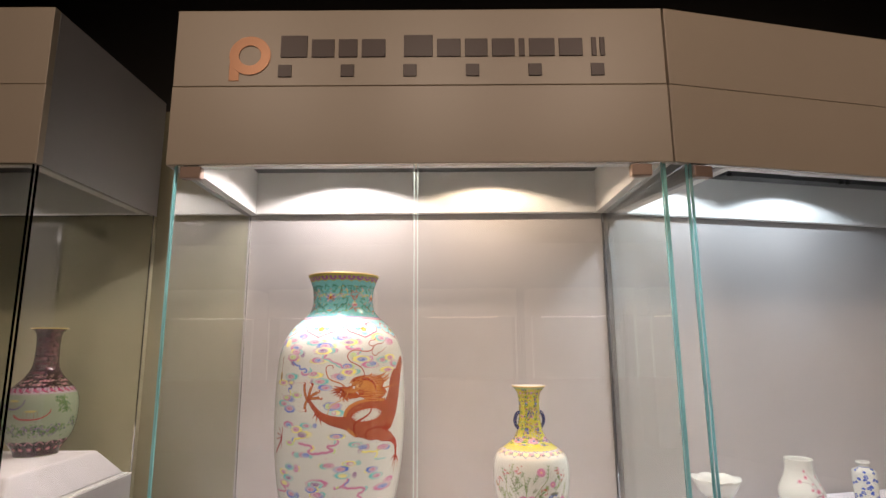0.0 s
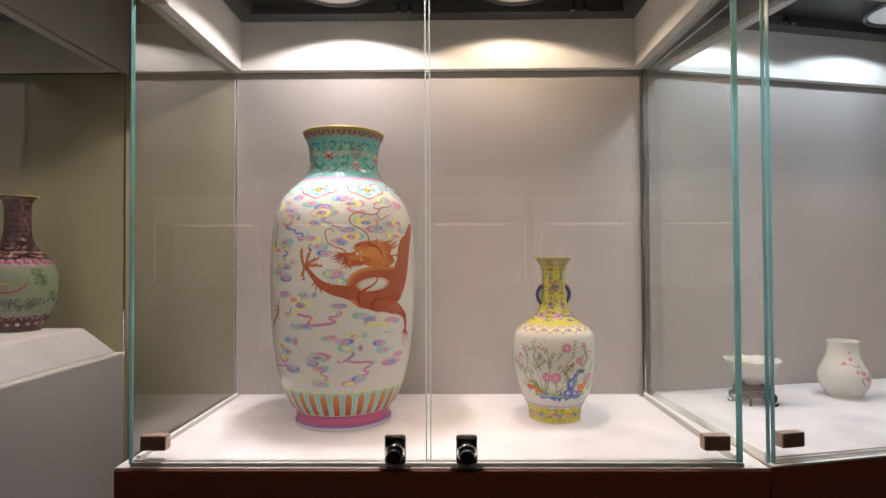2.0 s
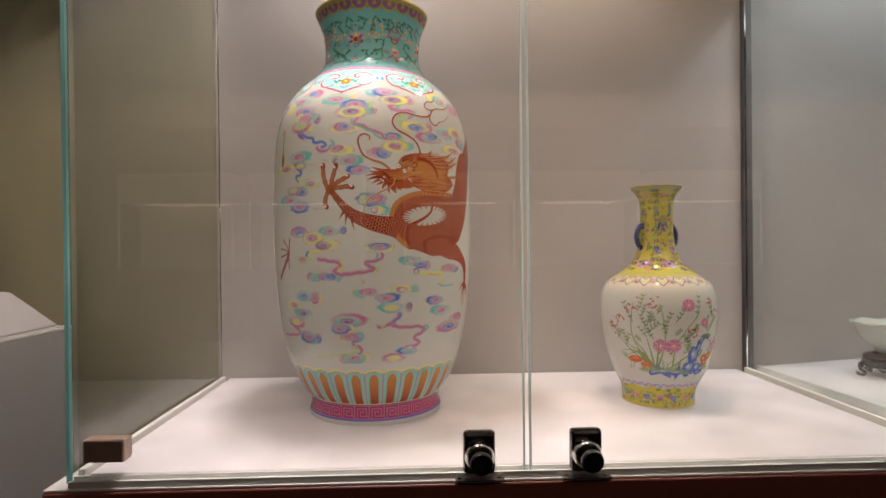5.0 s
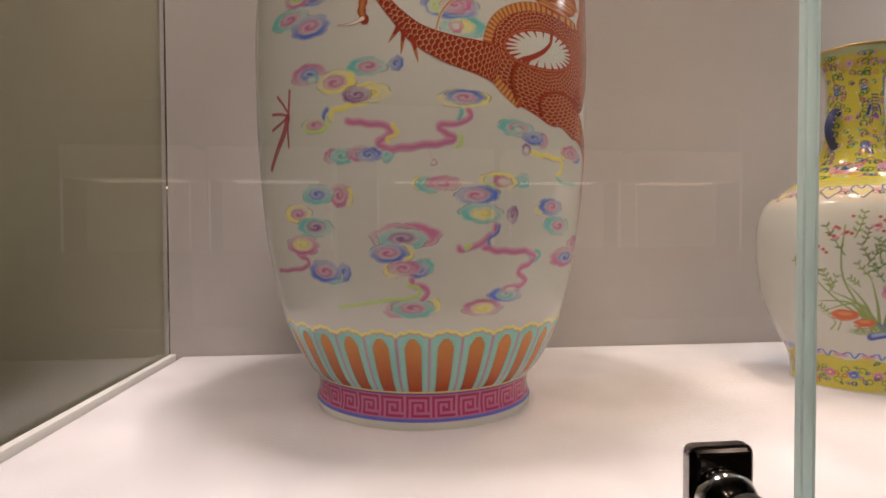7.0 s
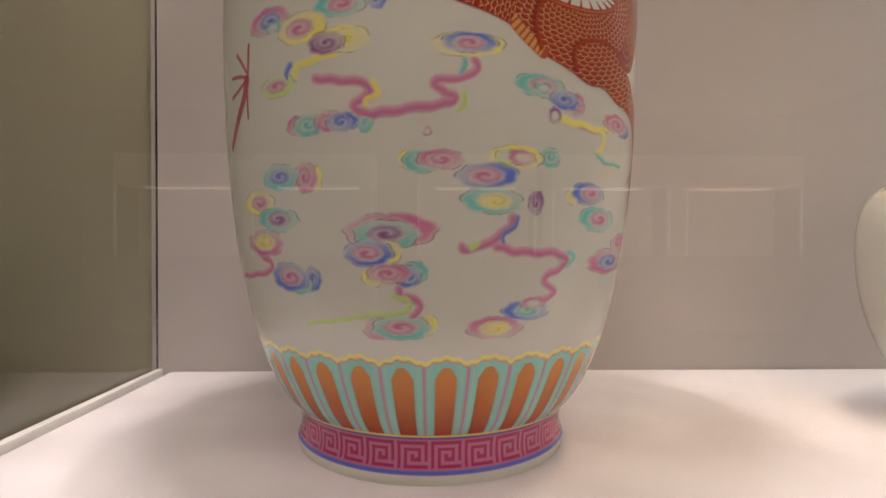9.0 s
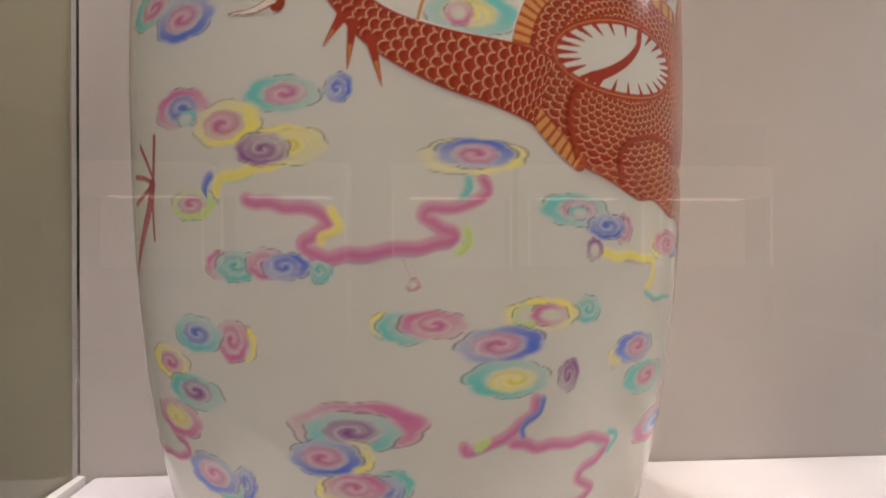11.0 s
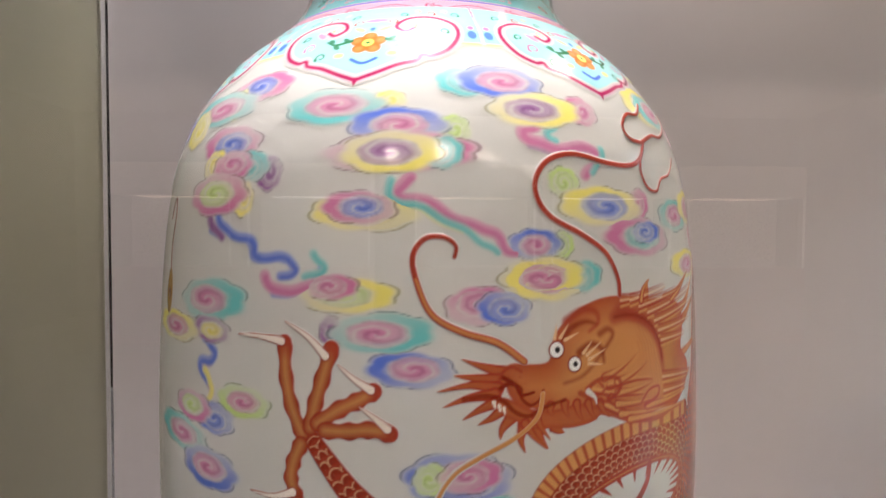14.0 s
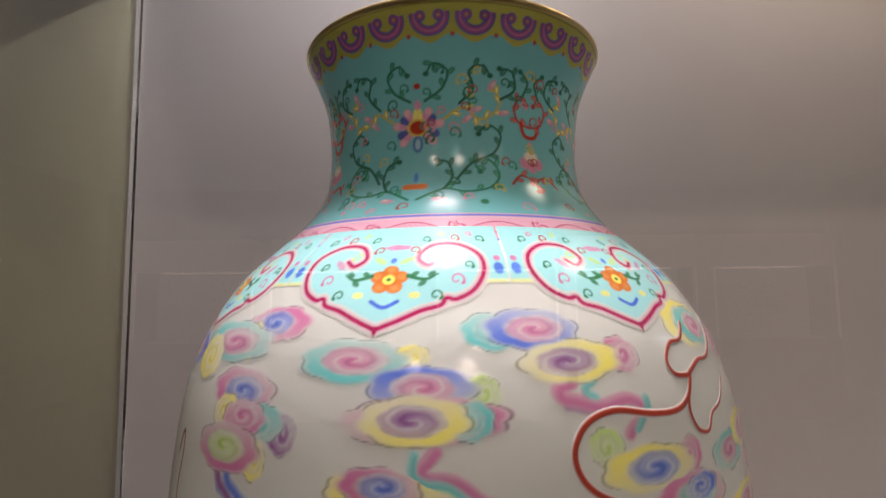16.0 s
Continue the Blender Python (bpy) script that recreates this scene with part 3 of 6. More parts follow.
    def scales(self, mask, u, w, line, dark):
        """Overlapping fish scales in rows of w, drawn as pale arcs with a darker heart."""
        u, w = u + 0.10 * np.sin(w * 1.7), w + 0.10 * np.sin(u * 1.3)
        row = np.floor(w)
        fu = (u + 0.5 * (row % 2)) % 1 - 0.5
        fw = w - row
        d = np.hypot(fu, (fw - 1.0) * 0.72)
        self.lay(dark, mask * 0.55 * np.clip(1.2 - 2.6 * np.abs(d - 0.30), 0, 1))
        self.lay(line, mask * 0.8 * np.clip(1 - np.abs(d - 0.52) / 0.10, 0, 1))

    def onto(self, vessel, theta0, v0, name, parent, lift=0.00015, label="", keep=0.02, material=None, grow=1.0):
        """Lays the painted cells on the vessel, theta0 in degrees and v0 in millimetres at the grid's origin."""
        r0 = self.ref or float(np.interp(v0 / 1000, vessel.v, vessel.r))
        theta, v = radians(theta0) + self.x * grow / 1000 / r0, (v0 + self.y * grow) / 1000
        on = self.a > keep
        quad = on[:-1, :-1] | on[1:, :-1] | on[:-1, 1:] | on[1:, 1:]
        rows, cols = np.nonzero(quad)
        if not len(rows):
            return None
        w = self.x.shape[1]
        corners = np.stack([rows * w + cols, rows * w + cols + 1, (rows + 1) * w + cols + 1, (rows + 1) * w + cols], 1)
        used, index = np.unique(corners, return_inverse=True)
        index = index.reshape(-1)
        place = vessel.at(theta, v, lift * (0.35 + 0.65 * self.a)).reshape(-1, 3)[used]
        colour = np.ones((len(used), 4))
        colour[:, :3] = np.clip(self.rgb.reshape(-1, 3)[used], 0, 1)
        me = bpy.data.meshes.new(name)
        me.vertices.add(len(used))
        me.vertices.foreach_set("co", place.ravel())
        me.loops.add(len(index))
        me.loops.foreach_set("vertex_index", index.astype(np.int32))
        me.polygons.add(len(rows))
        me.polygons.foreach_set("loop_start", np.arange(0, len(index), 4, dtype=np.int32))
        me.update(calc_edges=True)
        layer = me.color_attributes.new("enamel", "FLOAT_COLOR", "POINT")
        layer.data.foreach_set("color", colour.ravel())
        me.shade_smooth()
        me.materials.append(material or ENAMEL)
        ob = new(name, me)
        ob.parent = parent
        if label:
            tagged(ob, label)
        return ob


def scroll(c, x, y, size, ink, flip=1, w=0.5):
    """A leafy tendril that curls in on itself."""
    run = [(x + flip * size * (0.2 + 0.75 * math.cos(f)) * (1 - f / 9), y + size * 0.8 * math.sin(f) * (1 - f / 9)) for f in np.linspace(-0.6, 5.6, 11)]
    c.stroke(ink, run, w, w * 0.7, 0.5)
    c.oval(ink, run[0][0], run[0][1], w * 2.4, w * 1.5, 0.5, turn=flip * 0.6)


def vine(c, run, ink, flip=1):
    """A curling stem with pointed leaves on both sides, ending in a curl."""
    ink = np.asarray(ink)
    path = smooth_run(run, 6)
    c.stroke(ink, run, 0.75, 0.5, 0.4)
    for k in range(3, len(path) - 2, 4):
        d = path[k + 1] - path[k - 1]
        f = math.atan2(d[1], d[0])
        s = 1 if (k // 4) % 2 else -1
        x, y = path[k] + 1.9 * np.array((math.cos(f + s * 1.0), math.sin(f + s * 1.0)))
        c.oval(ink, x, y, 2.4, 1.1, 0.5, 0.9, lobes=3, wob=0.25, turn=f + s * 0.8)
        c.oval(ink * 2.4 + 0.04, x, y, 1.5, 0.45, 0.4, 0.75, turn=f + s * 0.8)
    c.oval(ink, path[-1][0], path[-1][1], 1.6, 1.4, 0.5)


# ---- the great dragon vase ----
def knots(*pairs):
    return [(r, z) for z, r in pairs]


BIG = Turned(knots((0, 0.1100), (0.006, 0.1108), (0.016, 0.1078), (0.026, 0.1082), (0.033, 0.1110), (0.044, 0.1203), (0.061, 0.1298), (0.085, 0.1399), (0.12, 0.1493), (0.166, 0.1573), (0.224, 0.1628), (0.282, 0.1655), (0.34, 0.1660), (0.397, 0.1642), (0.437, 0.1613), (0.466, 0.1568), (0.492, 0.1482), (0.512, 0.1365), (0.528, 0.1240), (0.542, 0.1085), (0.5545, 0.0955), (0.567, 0.0862), (0.579, 0.0810), (0.6, 0.0791), (0.6285, 0.0815), (0.646, 0.0872), (0.658, 0.0925), (0.663, 0.0945)))
vase = thing("dragon_vase", pose(-0.2209, 0.2767, FLOOR_Z), "large white porcelain vase painted with a red dragon among coloured clouds", "vase")
outer = list(zip(BIG.r, BIG.z))
part("body", lathe([(0.098, 0.004), (0.104, 0.0005), *outer, (0.0925, 0.6640), (0.088, 0.658), (0.077, 0.63), (0.074, 0.60), (0.078, 0.57), (0.10, 0.53), (0.15, 0.45), (0.152, 0.2), (0.09, 0.02), (0, 0.018)], 160), PORCELAIN, vase, smooth=True)
part("gilt_rim", lathe([(0.0940, 0.6612), (0.0950, 0.6622), (0.0953, 0.6640), (0.0938, 0.6655), (0.0915, 0.6645)], 160), GOLD, vase, "worn gilt rim", smooth=True)


def cloud(theta, v, lobes, ribbons=()):
    """A swirling auspicious cloud: nested soft lobes and trailing ribbons, in millimetres."""
    xs = [x + s * rx * 1.25 for x, y, rx, ry, k in lobes for s in (-1, 1)] + [p[0] + s * (w + 2) for k, w, q in ribbons for p in q for s in (-1, 1)]
    ys = [y + s * ry * 1.25 for x, y, rx, ry, k in lobes for s in (-1, 1)] + [p[1] + s * (w + 2) for k, w, q in ribbons for p in q for s in (-1, 1)]
    c = Canvas(min(xs) - 2, max(xs) + 2, min(ys) - 2, max(ys) + 2, 0.7)
    for k, w, pts in ribbons:
        if w < 1:
            c.stroke(k, pts, w * 0.5, soft=0.5, strength=0.6)
            continue
        path = smooth_run(pts, 4)
        side = np.gradient(path, axis=0)[:, ::-1] * (-1, 1)
        side /= np.hypot(*side.T)[:, None] + 1e-6
        reach = np.concatenate([[0], np.cumsum(np.hypot(*np.diff(path, axis=0).T))])
        pts = [tuple(p) for p in path + side * (0.6 * np.sin(reach * 0.42 + theta + 1.2 * np.sin(reach * 0.11)))[:, None]]
        under = ("T", "Y", "V", "B")[int(abs(theta) + len(pts)) % 4]
        third = len(pts) // 3
        c.stroke(INK[under] * 0.8 + INK["W"] * 0.2, [(x - 0.9, y - w * 0.42) for x, y in pts[third:2 * third + 1]], w * 0.34, w * 0.12, soft=1.4, strength=0.75)
        c.stroke(INK[k] * 0.72 + INK["W"] * 0.28, pts, w * 0.55, w * 0.45, soft=1.6, strength=0.9)
        c.stroke(INK[k] * 0.9, [(x + 0.5, y - 0.6) for x, y in pts], w * 0.26, w * 0.2, soft=1.5, strength=0.75)
    for i, (x, y, rx, ry, (o, inner)) in enumerate(lobes):
        seed = x * 0.37 + y * 0.71 + theta
        rx, ry, small = rx * 0.92, ry * 0.94, min(rx, ry)
        u, w = (c.x - x) / rx, (c.y - y) / ry
        rho, phi = np.hypot(u, w), np.arctan2(w, u)
        bumpy = rho / (1 + 0.11 * np.abs(np.sin(phi * 3.5 + seed)) + 0.05 * np.sin(phi * 2 + seed))
        cover = np.clip((1.0 - bumpy) * small / 1.7 + 0.42, 0, 1)
        c.lay("W", cover * 0.9)
        side = 0.5 + 0.5 * np.cos(phi - seed)
        band = cover * np.clip(1.25 - np.abs(bumpy - 0.74) / 0.34, 0, 1)
        c.lay(INK[o], band * (0.34 + 0.60 * side))
        if o != inner or small > 5:
            f = 0.60 if o != inner else 0.64
            ix, iy = x + 0.10 * rx * math.cos(seed + 3), y + 0.06 * ry * math.sin(seed * 3)
            u, w = (c.x - ix) / (rx * f), (c.y - iy) / (ry * f * 1.12)
            rho, phi = np.hypot(u, w), np.arctan2(w, u)
            rho = rho / (1 + 0.07 * np.abs(np.sin(phi * 3 + seed)))
            a = np.clip((1 - rho) * small * f / 1.1 + 0.4, 0, 1)
            c.lay("W", a * np.clip(1.25 - np.abs(rho - 1.0) / 0.25, 0, 1) * 0.75)
            turned = phi * (1 if i % 2 else -1) - rho * 8.0 + seed
            wave = np.cos(turned)
            c.lay(INK[inner] * 0.8 + INK["W"] * 0.2, a * np.clip(1.15 - 0.75 * rho + 0.12 * np.sin(phi + seed), 0, 1))
            c.lay(INK[inner] * 0.62, a * np.clip(wave * 1.3 - 0.45, 0, 1) * 0.75 * np.clip(1.25 - rho, 0, 1))
            c.lay("W", a * np.clip(-wave * 2.2 - 1.35, 0, 1) * 0.65)
            line = a * np.clip(1 - np.abs(rho - 0.97) * small * f / 0.35, 0, 1) * (np.sin(phi * 8 + seed * 3) > 0.0)
            c.lay(INK[inner] * 0.25, line * 0.4)
        else:
            hollow = np.hypot((c.x - x - 0.45 * rx * math.cos(seed + math.pi)) / rx, (c.y - y) / ry)
            c.lay("W", cover * np.clip(1.0 - 1.5 * hollow, 0, 1) * 0.8)
        edge = np.clip(1 - np.abs(bumpy - 0.99) * small / 0.40, 0, 1) * np.clip(np.sin(phi * 3 + seed * 5) * 2 + 0.6, 0, 1)
        c.lay(INK[o] * 0.18, edge * 0.65)
    return c.onto(BIG, theta, v, "cloud_motif", vase, 0.00022)


cloud(-27.4, 296, [(-27, 11.1, 19.2, 8.9, "PB"), (-21.9, 6.7, 6.5, 3.6, "TT"), (49.1, 12.6, 5.9, 5.6, "BB"), (26.1, 11.6, 16.8, 7.1, "TP"), (28, -7.8, 17.1, 8.1, "YY"), (0, 2.2, 18.9, 9, "YP"), (17.1, -8.8, 13.4, 6.3, "VV")], ribbons=[("Y", 4.9, [(27.9, -13.2), (12.8, -16.3), (-2.4, -19.4), (-5.6, -24.8)]), ("B", 3.8, [(-8.7, -18.3), (-13, -22.6), (-11, -26.9)])])
cloud(-9.7, 253.5, [(-71, 13.5, 16.5, 6.4, "GP")], ribbons=[("P", 5.4, [(-41.3, 14.3), (-19.6, 10.9), (-9.8, 8.7), (-6.5, 4.4), (-12.1, 1.1), (-16.5, -3.2), (-10, -7.6), (4.3, -6.6), (22.9, -4.5), (37.1, -2.3), (40.4, 1), (35, 4.2), (29.5, 6.4), (30.6, 9.6), (37.2, 10.7), (49.2, 12.8), (53.6, 17.1), (51.4, 21.4)]), ("Y", 3.2, [(-5.4, 9.8), (-2.2, 4.3), (-8.8, 0), (-8.8, -2.2)]), ("G", 3.8, [(45.9, 2), (47, -2.3), (42.6, -5.6)]), ("T", 3.2, [(46, 21.4), (47.1, 18.2), (43.8, 15)]), ("p", 0.5, [(21.8, -8.8), (22.9, -12.1), (25, -16.4)])])
cloud(-0.7, 234.9, [(0, 0, 2.8, 2.5, "PP")])
cloud(-20.9, 241.6, [(-23.7, 0.2, 8.4, 6.3, "PP"), (-15.2, 0.1, 12.1, 6.3, "TT"), (21.8, -1.2, 5.5, 5.1, "TT"), (-1.1, 1.1, 10, 6.1, "PP"), (7.7, -0, 10.6, 5.7, "BB")])
cloud(7.2, 284.6, [(-0, -1.1, 22.3, 7.2, "YY"), (1.1, -0, 15.9, 6.2, "BP")])
cloud(29.2, 256.8, [(-18, 7.4, 17.9, 7, "TP"), (-16.9, 6.4, 5.6, 3, "TT"), (-7.3, -8.6, 4.8, 5.3, "VV"), (10.7, 0, 6.2, 6.9, "PP"), (-0, 1.1, 12.8, 5.4, "BB"), (44.1, -7.1, 8.3, 6.2, "YY"), (69.2, -7.5, 12.6, 5.5, "BB"), (56.1, -5.7, 19, 6.4, "PP")], ribbons=[("Y", 4.3, [(-5.2, -7.6), (1.2, -10.7), (18, -11.6), (36.2, -13.5), (39.4, -19.8), (32.6, -27.4)]), ("T", 2.2, [(31.6, -27.4), (41.7, -31.5), (67.1, -31.7)])])
cloud(11.3, 209.9, [(-44.8, 9.7, 5.7, 5.6, "YY"), (-37.2, 8.6, 11.3, 6.5, "TT"), (-26.2, 9.7, 13.6, 6, "PP"), (40.8, 13.4, 8.3, 5.8, "TT"), (18.4, 12.1, 17.4, 7.6, "YY"), (10.8, 12, 6.6, 4.8, "GG"), (21.6, 12.1, 9.1, 4.8, "PP"), (1.1, 1.1, 19.4, 7.6, "BP"), (32.7, -13.8, 5.7, 7.5, "VV"), (4.5, -13, 20, 7.7, "TY")], ribbons=[("P", 5.4, [(17.8, -22.7), (14.6, -29.3), (4.7, -35.9), (-4.1, -40.4), (-11.8, -41.6), (-12.9, -39.4)]), ("P", 5.4, [(8.1, -39.2), (18.1, -42.4), (32.4, -43.3), (51.9, -43.9), (61, -49.2), (54.5, -53.7), (44.8, -58.3), (43.9, -62.7), (54, -67.9), (45.4, -72.5), (36.6, -73.8)]), ("B", 2.7, [(21.1, -22.7), (17.8, -28.2), (11.3, -33.7), (11.4, -37)]), ("G", 4.3, [(-7.4, -39.3), (-4.1, -38.2)]), ("T", 3.2, [(61.7, -42.6), (67.3, -46.8), (62.2, -52.4)])])
cloud(22.9, 131.6, [(0, -1.1, 17.4, 6.6, "BT"), (4.2, 3.4, 9, 3.9, "PP")])
cloud(15.6, 121.4, [(-1.1, -1.1, 18, 7.7, "PY")])
cloud(-10, 166, [(3.4, 13.2, 27.7, 10.8, "PP"), (1.2, 11, 20.8, 8.3, "TV"), (3.3, 1.1, 7.9, 6.5, "YY"), (-9.9, 0, 16.6, 7.6, "BP"), (16.5, -11.1, 9.4, 7.1, "TT"), (13.1, -13.3, 8.9, 6.6, "BB"), (-7.9, -14.3, 6.9, 6.2, "YY"), (2.1, -12.1, 13.3, 6.3, "PP")], ribbons=[("P", 4.9, [(7.6, -21), (9.8, -25.4), (18.6, -27.6), (20.9, -31.9), (15.3, -37.4)]), ("G", 3.2, [(4.2, -25.4), (12, -27.6), (13.1, -34.1), (3.1, -36.3), (-15.9, -38.3), (-33.7, -41.4), (-58.1, -45.1)])])
cloud(-6.9, 122, [(-13.1, -2.1, 11.1, 7.1, "PP"), (16.4, 1.1, 5.5, 6.4, "YY"), (-0, -1.1, 19.1, 7.5, "TP")])
cloud(-36.3, 192.1, [(31.2, 18, 4.7, 7.8, "YY"), (23.6, 19.2, 9.3, 8.9, "PP"), (2.6, 20.6, 17.4, 7.7, "TB"), (-21.7, 6, 19.2, 7.7, "YP"), (-3.3, -5.4, 20.1, 8, "TV"), (-20.4, -20.1, 23, 8.5, "PY"), (23.3, -42.1, 6.6, 7.6, "BB"), (11.2, -46.2, 11.9, 6.1, "TT"), (2.6, -41.6, 18.8, 9, "BP")], ribbons=[("P", 4.3, [(-28.4, -27.5), (-16.1, -32.3), (-16.5, -37.7), (-38, -41.3), (-68.4, -43.3)])])
cloud(42.9, 192, [(-27.5, 9, 5.6, 5.2, "YY"), (-11.8, 11.5, 17.2, 7.4, "BP"), (1.2, -4.3, 21.7, 8.4, "TP"), (25.5, -32.4, 33.9, 8.6, "PB"), (43.9, -20.2, 19.3, 8, "PP")])
cloud(-37.1, 383.9, [(1.9, 33.5, 25.3, 9.6, "TP"), (3, 20.5, 14.9, 5.8, "VY"), (-31.8, 18.8, 26.2, 7.6, "YP"), (24.8, -7.8, 16.5, 6.9, "GP"), (6.8, -17.4, 14.8, 7.2, "BB"), (-10, -15.2, 16.7, 7, "PG"), (-22.1, -29.3, 25.6, 8.2, "TP"), (3.3, -40.2, 21.9, 8.8, "BP")], ribbons=[("B", 4.3, [(-1, 16.2), (7.2, 11.8), (4.1, 7.6), (-3, 5.5), (-2, 1.1), (2.9, -3.3)]), ("Y", 3.2, [(0, 2.2), (6, -4.4), (2.8, -9.8)])])
cloud(-7.1, 408, [(-19.6, 0.1, 5.2, 6.2, "VV"), (1.1, -0, 22, 8, "TP")])
cloud(-2.8, 395, [(-0, -1.1, 17.8, 7.4, "BP")])
cloud(9.3, 417.5, [(-7.7, 1.1, 13.8, 8.1, "PP"), (2.2, -0, 12, 6.7, "BB")])
cloud(16.4, 429.4, [(-0, -1.1, 18.9, 8.8, "YP")])
cloud(4.2, 351.8, [(-1.1, 0, 23.1, 10.3, "BB"), (-12.1, 0.1, 7.5, 6.6, "GG"), (3.3, 1.1, 13.1, 7, "PP")])
cloud(7.4, 336.5, [(-1.1, 0, 18.9, 8.8, "TY"), (-6.6, 0, 6, 4.7, "PP")])
cloud(-6.3, 490.1, [(-0.8, 12.6, 7.4, 5.1, "YY"), (-25.3, 10.6, 24.9, 8.6, "TP"), (25.8, -1.2, 7, 7.5, "GG"), (3.2, 1.1, 20.4, 8.6, "BP"), (4.1, -10.7, 31.9, 8.8, "PP"), (21.4, -10.8, 8.2, 7.3, "TT"), (0.9, -10.7, 21.9, 8.8, "YV")])
cloud(4.8, 451.3, [], ribbons=[("P", 4.9, [(-21.7, 17.4), (-27.2, 13.1), (-25, 9.9), (-12, 6.5), (-2.2, 0), (9.8, -3.3), (15.2, -9.8), (19.6, -12)]), ("T", 3.2, [(-29.3, 16.4), (-30.5, 9.9), (-17.4, 5.5), (-6.5, 0), (4.3, -6.5), (12, -12)])])
cloud(-10, 455.8, [(1.1, -1.1, 22.6, 7.8, "YY"), (-1.1, 1.1, 15.9, 6.9, "PB")])
cloud(13.2, 506.4, [(-20.1, 6.4, 14, 8, "TT"), (-4.3, 7.2, 21.1, 8.7, "BP"), (32.2, -4.6, 9.1, 7.7, "PP"), (9.6, -6.3, 22, 8.5, "YV")], ribbons=[("P", 5.4, [(7.7, -13.5), (2.5, -16.7), (5.7, -21), (18.4, -23.2), (31, -22.3), (36.3, -25.6), (28.3, -35)]), ("T", 3.2, [(17.2, -12.6), (13, -16.8), (16.3, -20)]), ("T", 3.2, [(38.2, -22.4), (37.4, -27.7), (31.4, -32.9)])])
cloud(26.9, 458.5, [(-19.3, 9.8, 7.8, 7.1, "GG"), (24, 2, 8.2, 6.9, "PP"), (1.1, -0, 23.5, 9.2, "YB")])
cloud(35.6, 446.6, [(-1, -1.1, 24.3, 8.9, "PT"), (4.1, 1.1, 11.5, 5.2, "BB")])
cloud(-40.3, 512.4, [(19.6, 3.4, 19.7, 9.1, "PB"), (7.8, -4.8, 7.4, 9, "YY"), (-7.7, -5.2, 31, 9.6, "TP"), (-24.8, -13.6, 13.9, 10.5, "YY"), (-53.9, -11.8, 16.3, 9.6, "BP"), (-59.7, -32.2, 12, 8.8, "TP")])
cloud(-34.5, 475.3, [(-3.3, 11.6, 22.7, 8.9, "PB"), (24.8, -3.2, 7.5, 7.9, "VV"), (13.6, -0, 11.3, 7.7, "TT"), (-10.7, 2.1, 9.2, 7.5, "YY"), (2.2, 1.1, 14.5, 6.8, "PP"), (11.9, -13.9, 7, 7.9, "YY"), (-6.6, -11.7, 22.8, 9.3, "PG")], ribbons=[("V", 4.9, [(-9, -21.3), (-5.2, -26.7), (0.9, -30)]), ("B", 4.3, [(-2.9, -21.4), (4, -27.8), (18.5, -32.2), (21.6, -37.7), (36.7, -38.9), (41, -43.2), (34.5, -46.5)]), ("T", 3.2, [(48.7, -36.8), (53, -42.2), (45.3, -46.5)]), ("P", 4.9, [(26.9, -46.4), (32.3, -51.9), (42, -50.9), (52.9, -48.8)])])
cloud(-12, 423.3, [(1.1, -1.1, 20.7, 7.2, "YG"), (-5.4, 2.2, 11.5, 5.3, "PP")])
cloud(14.9, 434.9, [(11.9, 7.5, 6.5, 5.8, "GG"), (0, 7.6, 12, 6.8, "BP"), (21.7, -5.5, 10.1, 6.8, "TT"), (3.3, -5.4, 19.9, 8.1, "YP")])
cloud(52.2, 507.9, [(-10.5, 5.6, 23.2, 13.2, "YY"), (-4.4, 4.1, 19.1, 10.1, "TP"), (20.7, 1.5, 10.9, 5.6, "BB"), (24, -6, 17.7, 9.3, "PP")])
cloud(53.8, 451.8, [(-15, 4.3, 19.8, 8.5, "TP"), (11.9, 9.3, 21.1, 9.4, "YP"), (28.2, -5.3, 20.5, 8.5, "PT"), (0.4, -20, 26.7, 8, "YP")])

# the dragon
DRAGON_AT = (20.8, 338.4)
BODY = [(90.3, 22.2), (49.7, 25.4), (23.2, 26.4), (3.2, 21.3), (-12.5, 11.6), (-22.1, -3.1), (-24.3, -19.6), (-19.1, -36.2), (1.5, -53.5), (24.4, -61.6), (44.4, -68.3), (59.8, -67.9), (82.1, -74.6), (101.5, -72.9), (119.7, -70.9), (103.1, -53.5), (78.7, -45), (88, -31.7), (97.7, -9.6), (109.4, 20.2), (131.9, 55.4), (137.2, 89.8), (118.1, 92.3), (103.3, 70.4), (95.9, 41.6), (87.3, 25.7)]
BAND = [(81.8, 23.2), (42.5, 24.7), (17.1, 22.3), (-2.3, 15.5), (-14.6, 5.6), (-20.2, -7.9), (-20.7, -22), (-15.8, -35.6), (-5, -46.7), (6.8, -54.8)]
OVAL = [(34.1, -9), (73.1, -5.8), (38.3, 4.5)]
ESS = [(44.1, 6.6), (42.3, -1.2), (34.7, -9), (23.9, -15.5), (12.2, -20.4)]
LEG = [(96, -66), (112, -72), (127, -84), (132, -98), (133, -112)]
NECK = [(92, -30), (105, -8), (117, 21.6), (128.4, 54), (144.7, 87.7), (168, 114)]
ARM = [(-108.5, 28), (-91.9, 7.8), (-74.4, -8.5), (-51, -18.6), (-25.1, -24.2), (-10.3, -28.4)]
FINGER_0 = [(-112.1, 28.8), (-116.9, 38.9), (-119.9, 51), (-120.8, 64.3)]
FINGER_1 = [(-108.6, 31.6), (-106.6, 40.9), (-103.5, 51.4), (-100, 63)]
FINGER_2 = [(-105.6, 33.4), (-96.7, 39.4), (-89.1, 43.2), (-82.6, 47.2)]
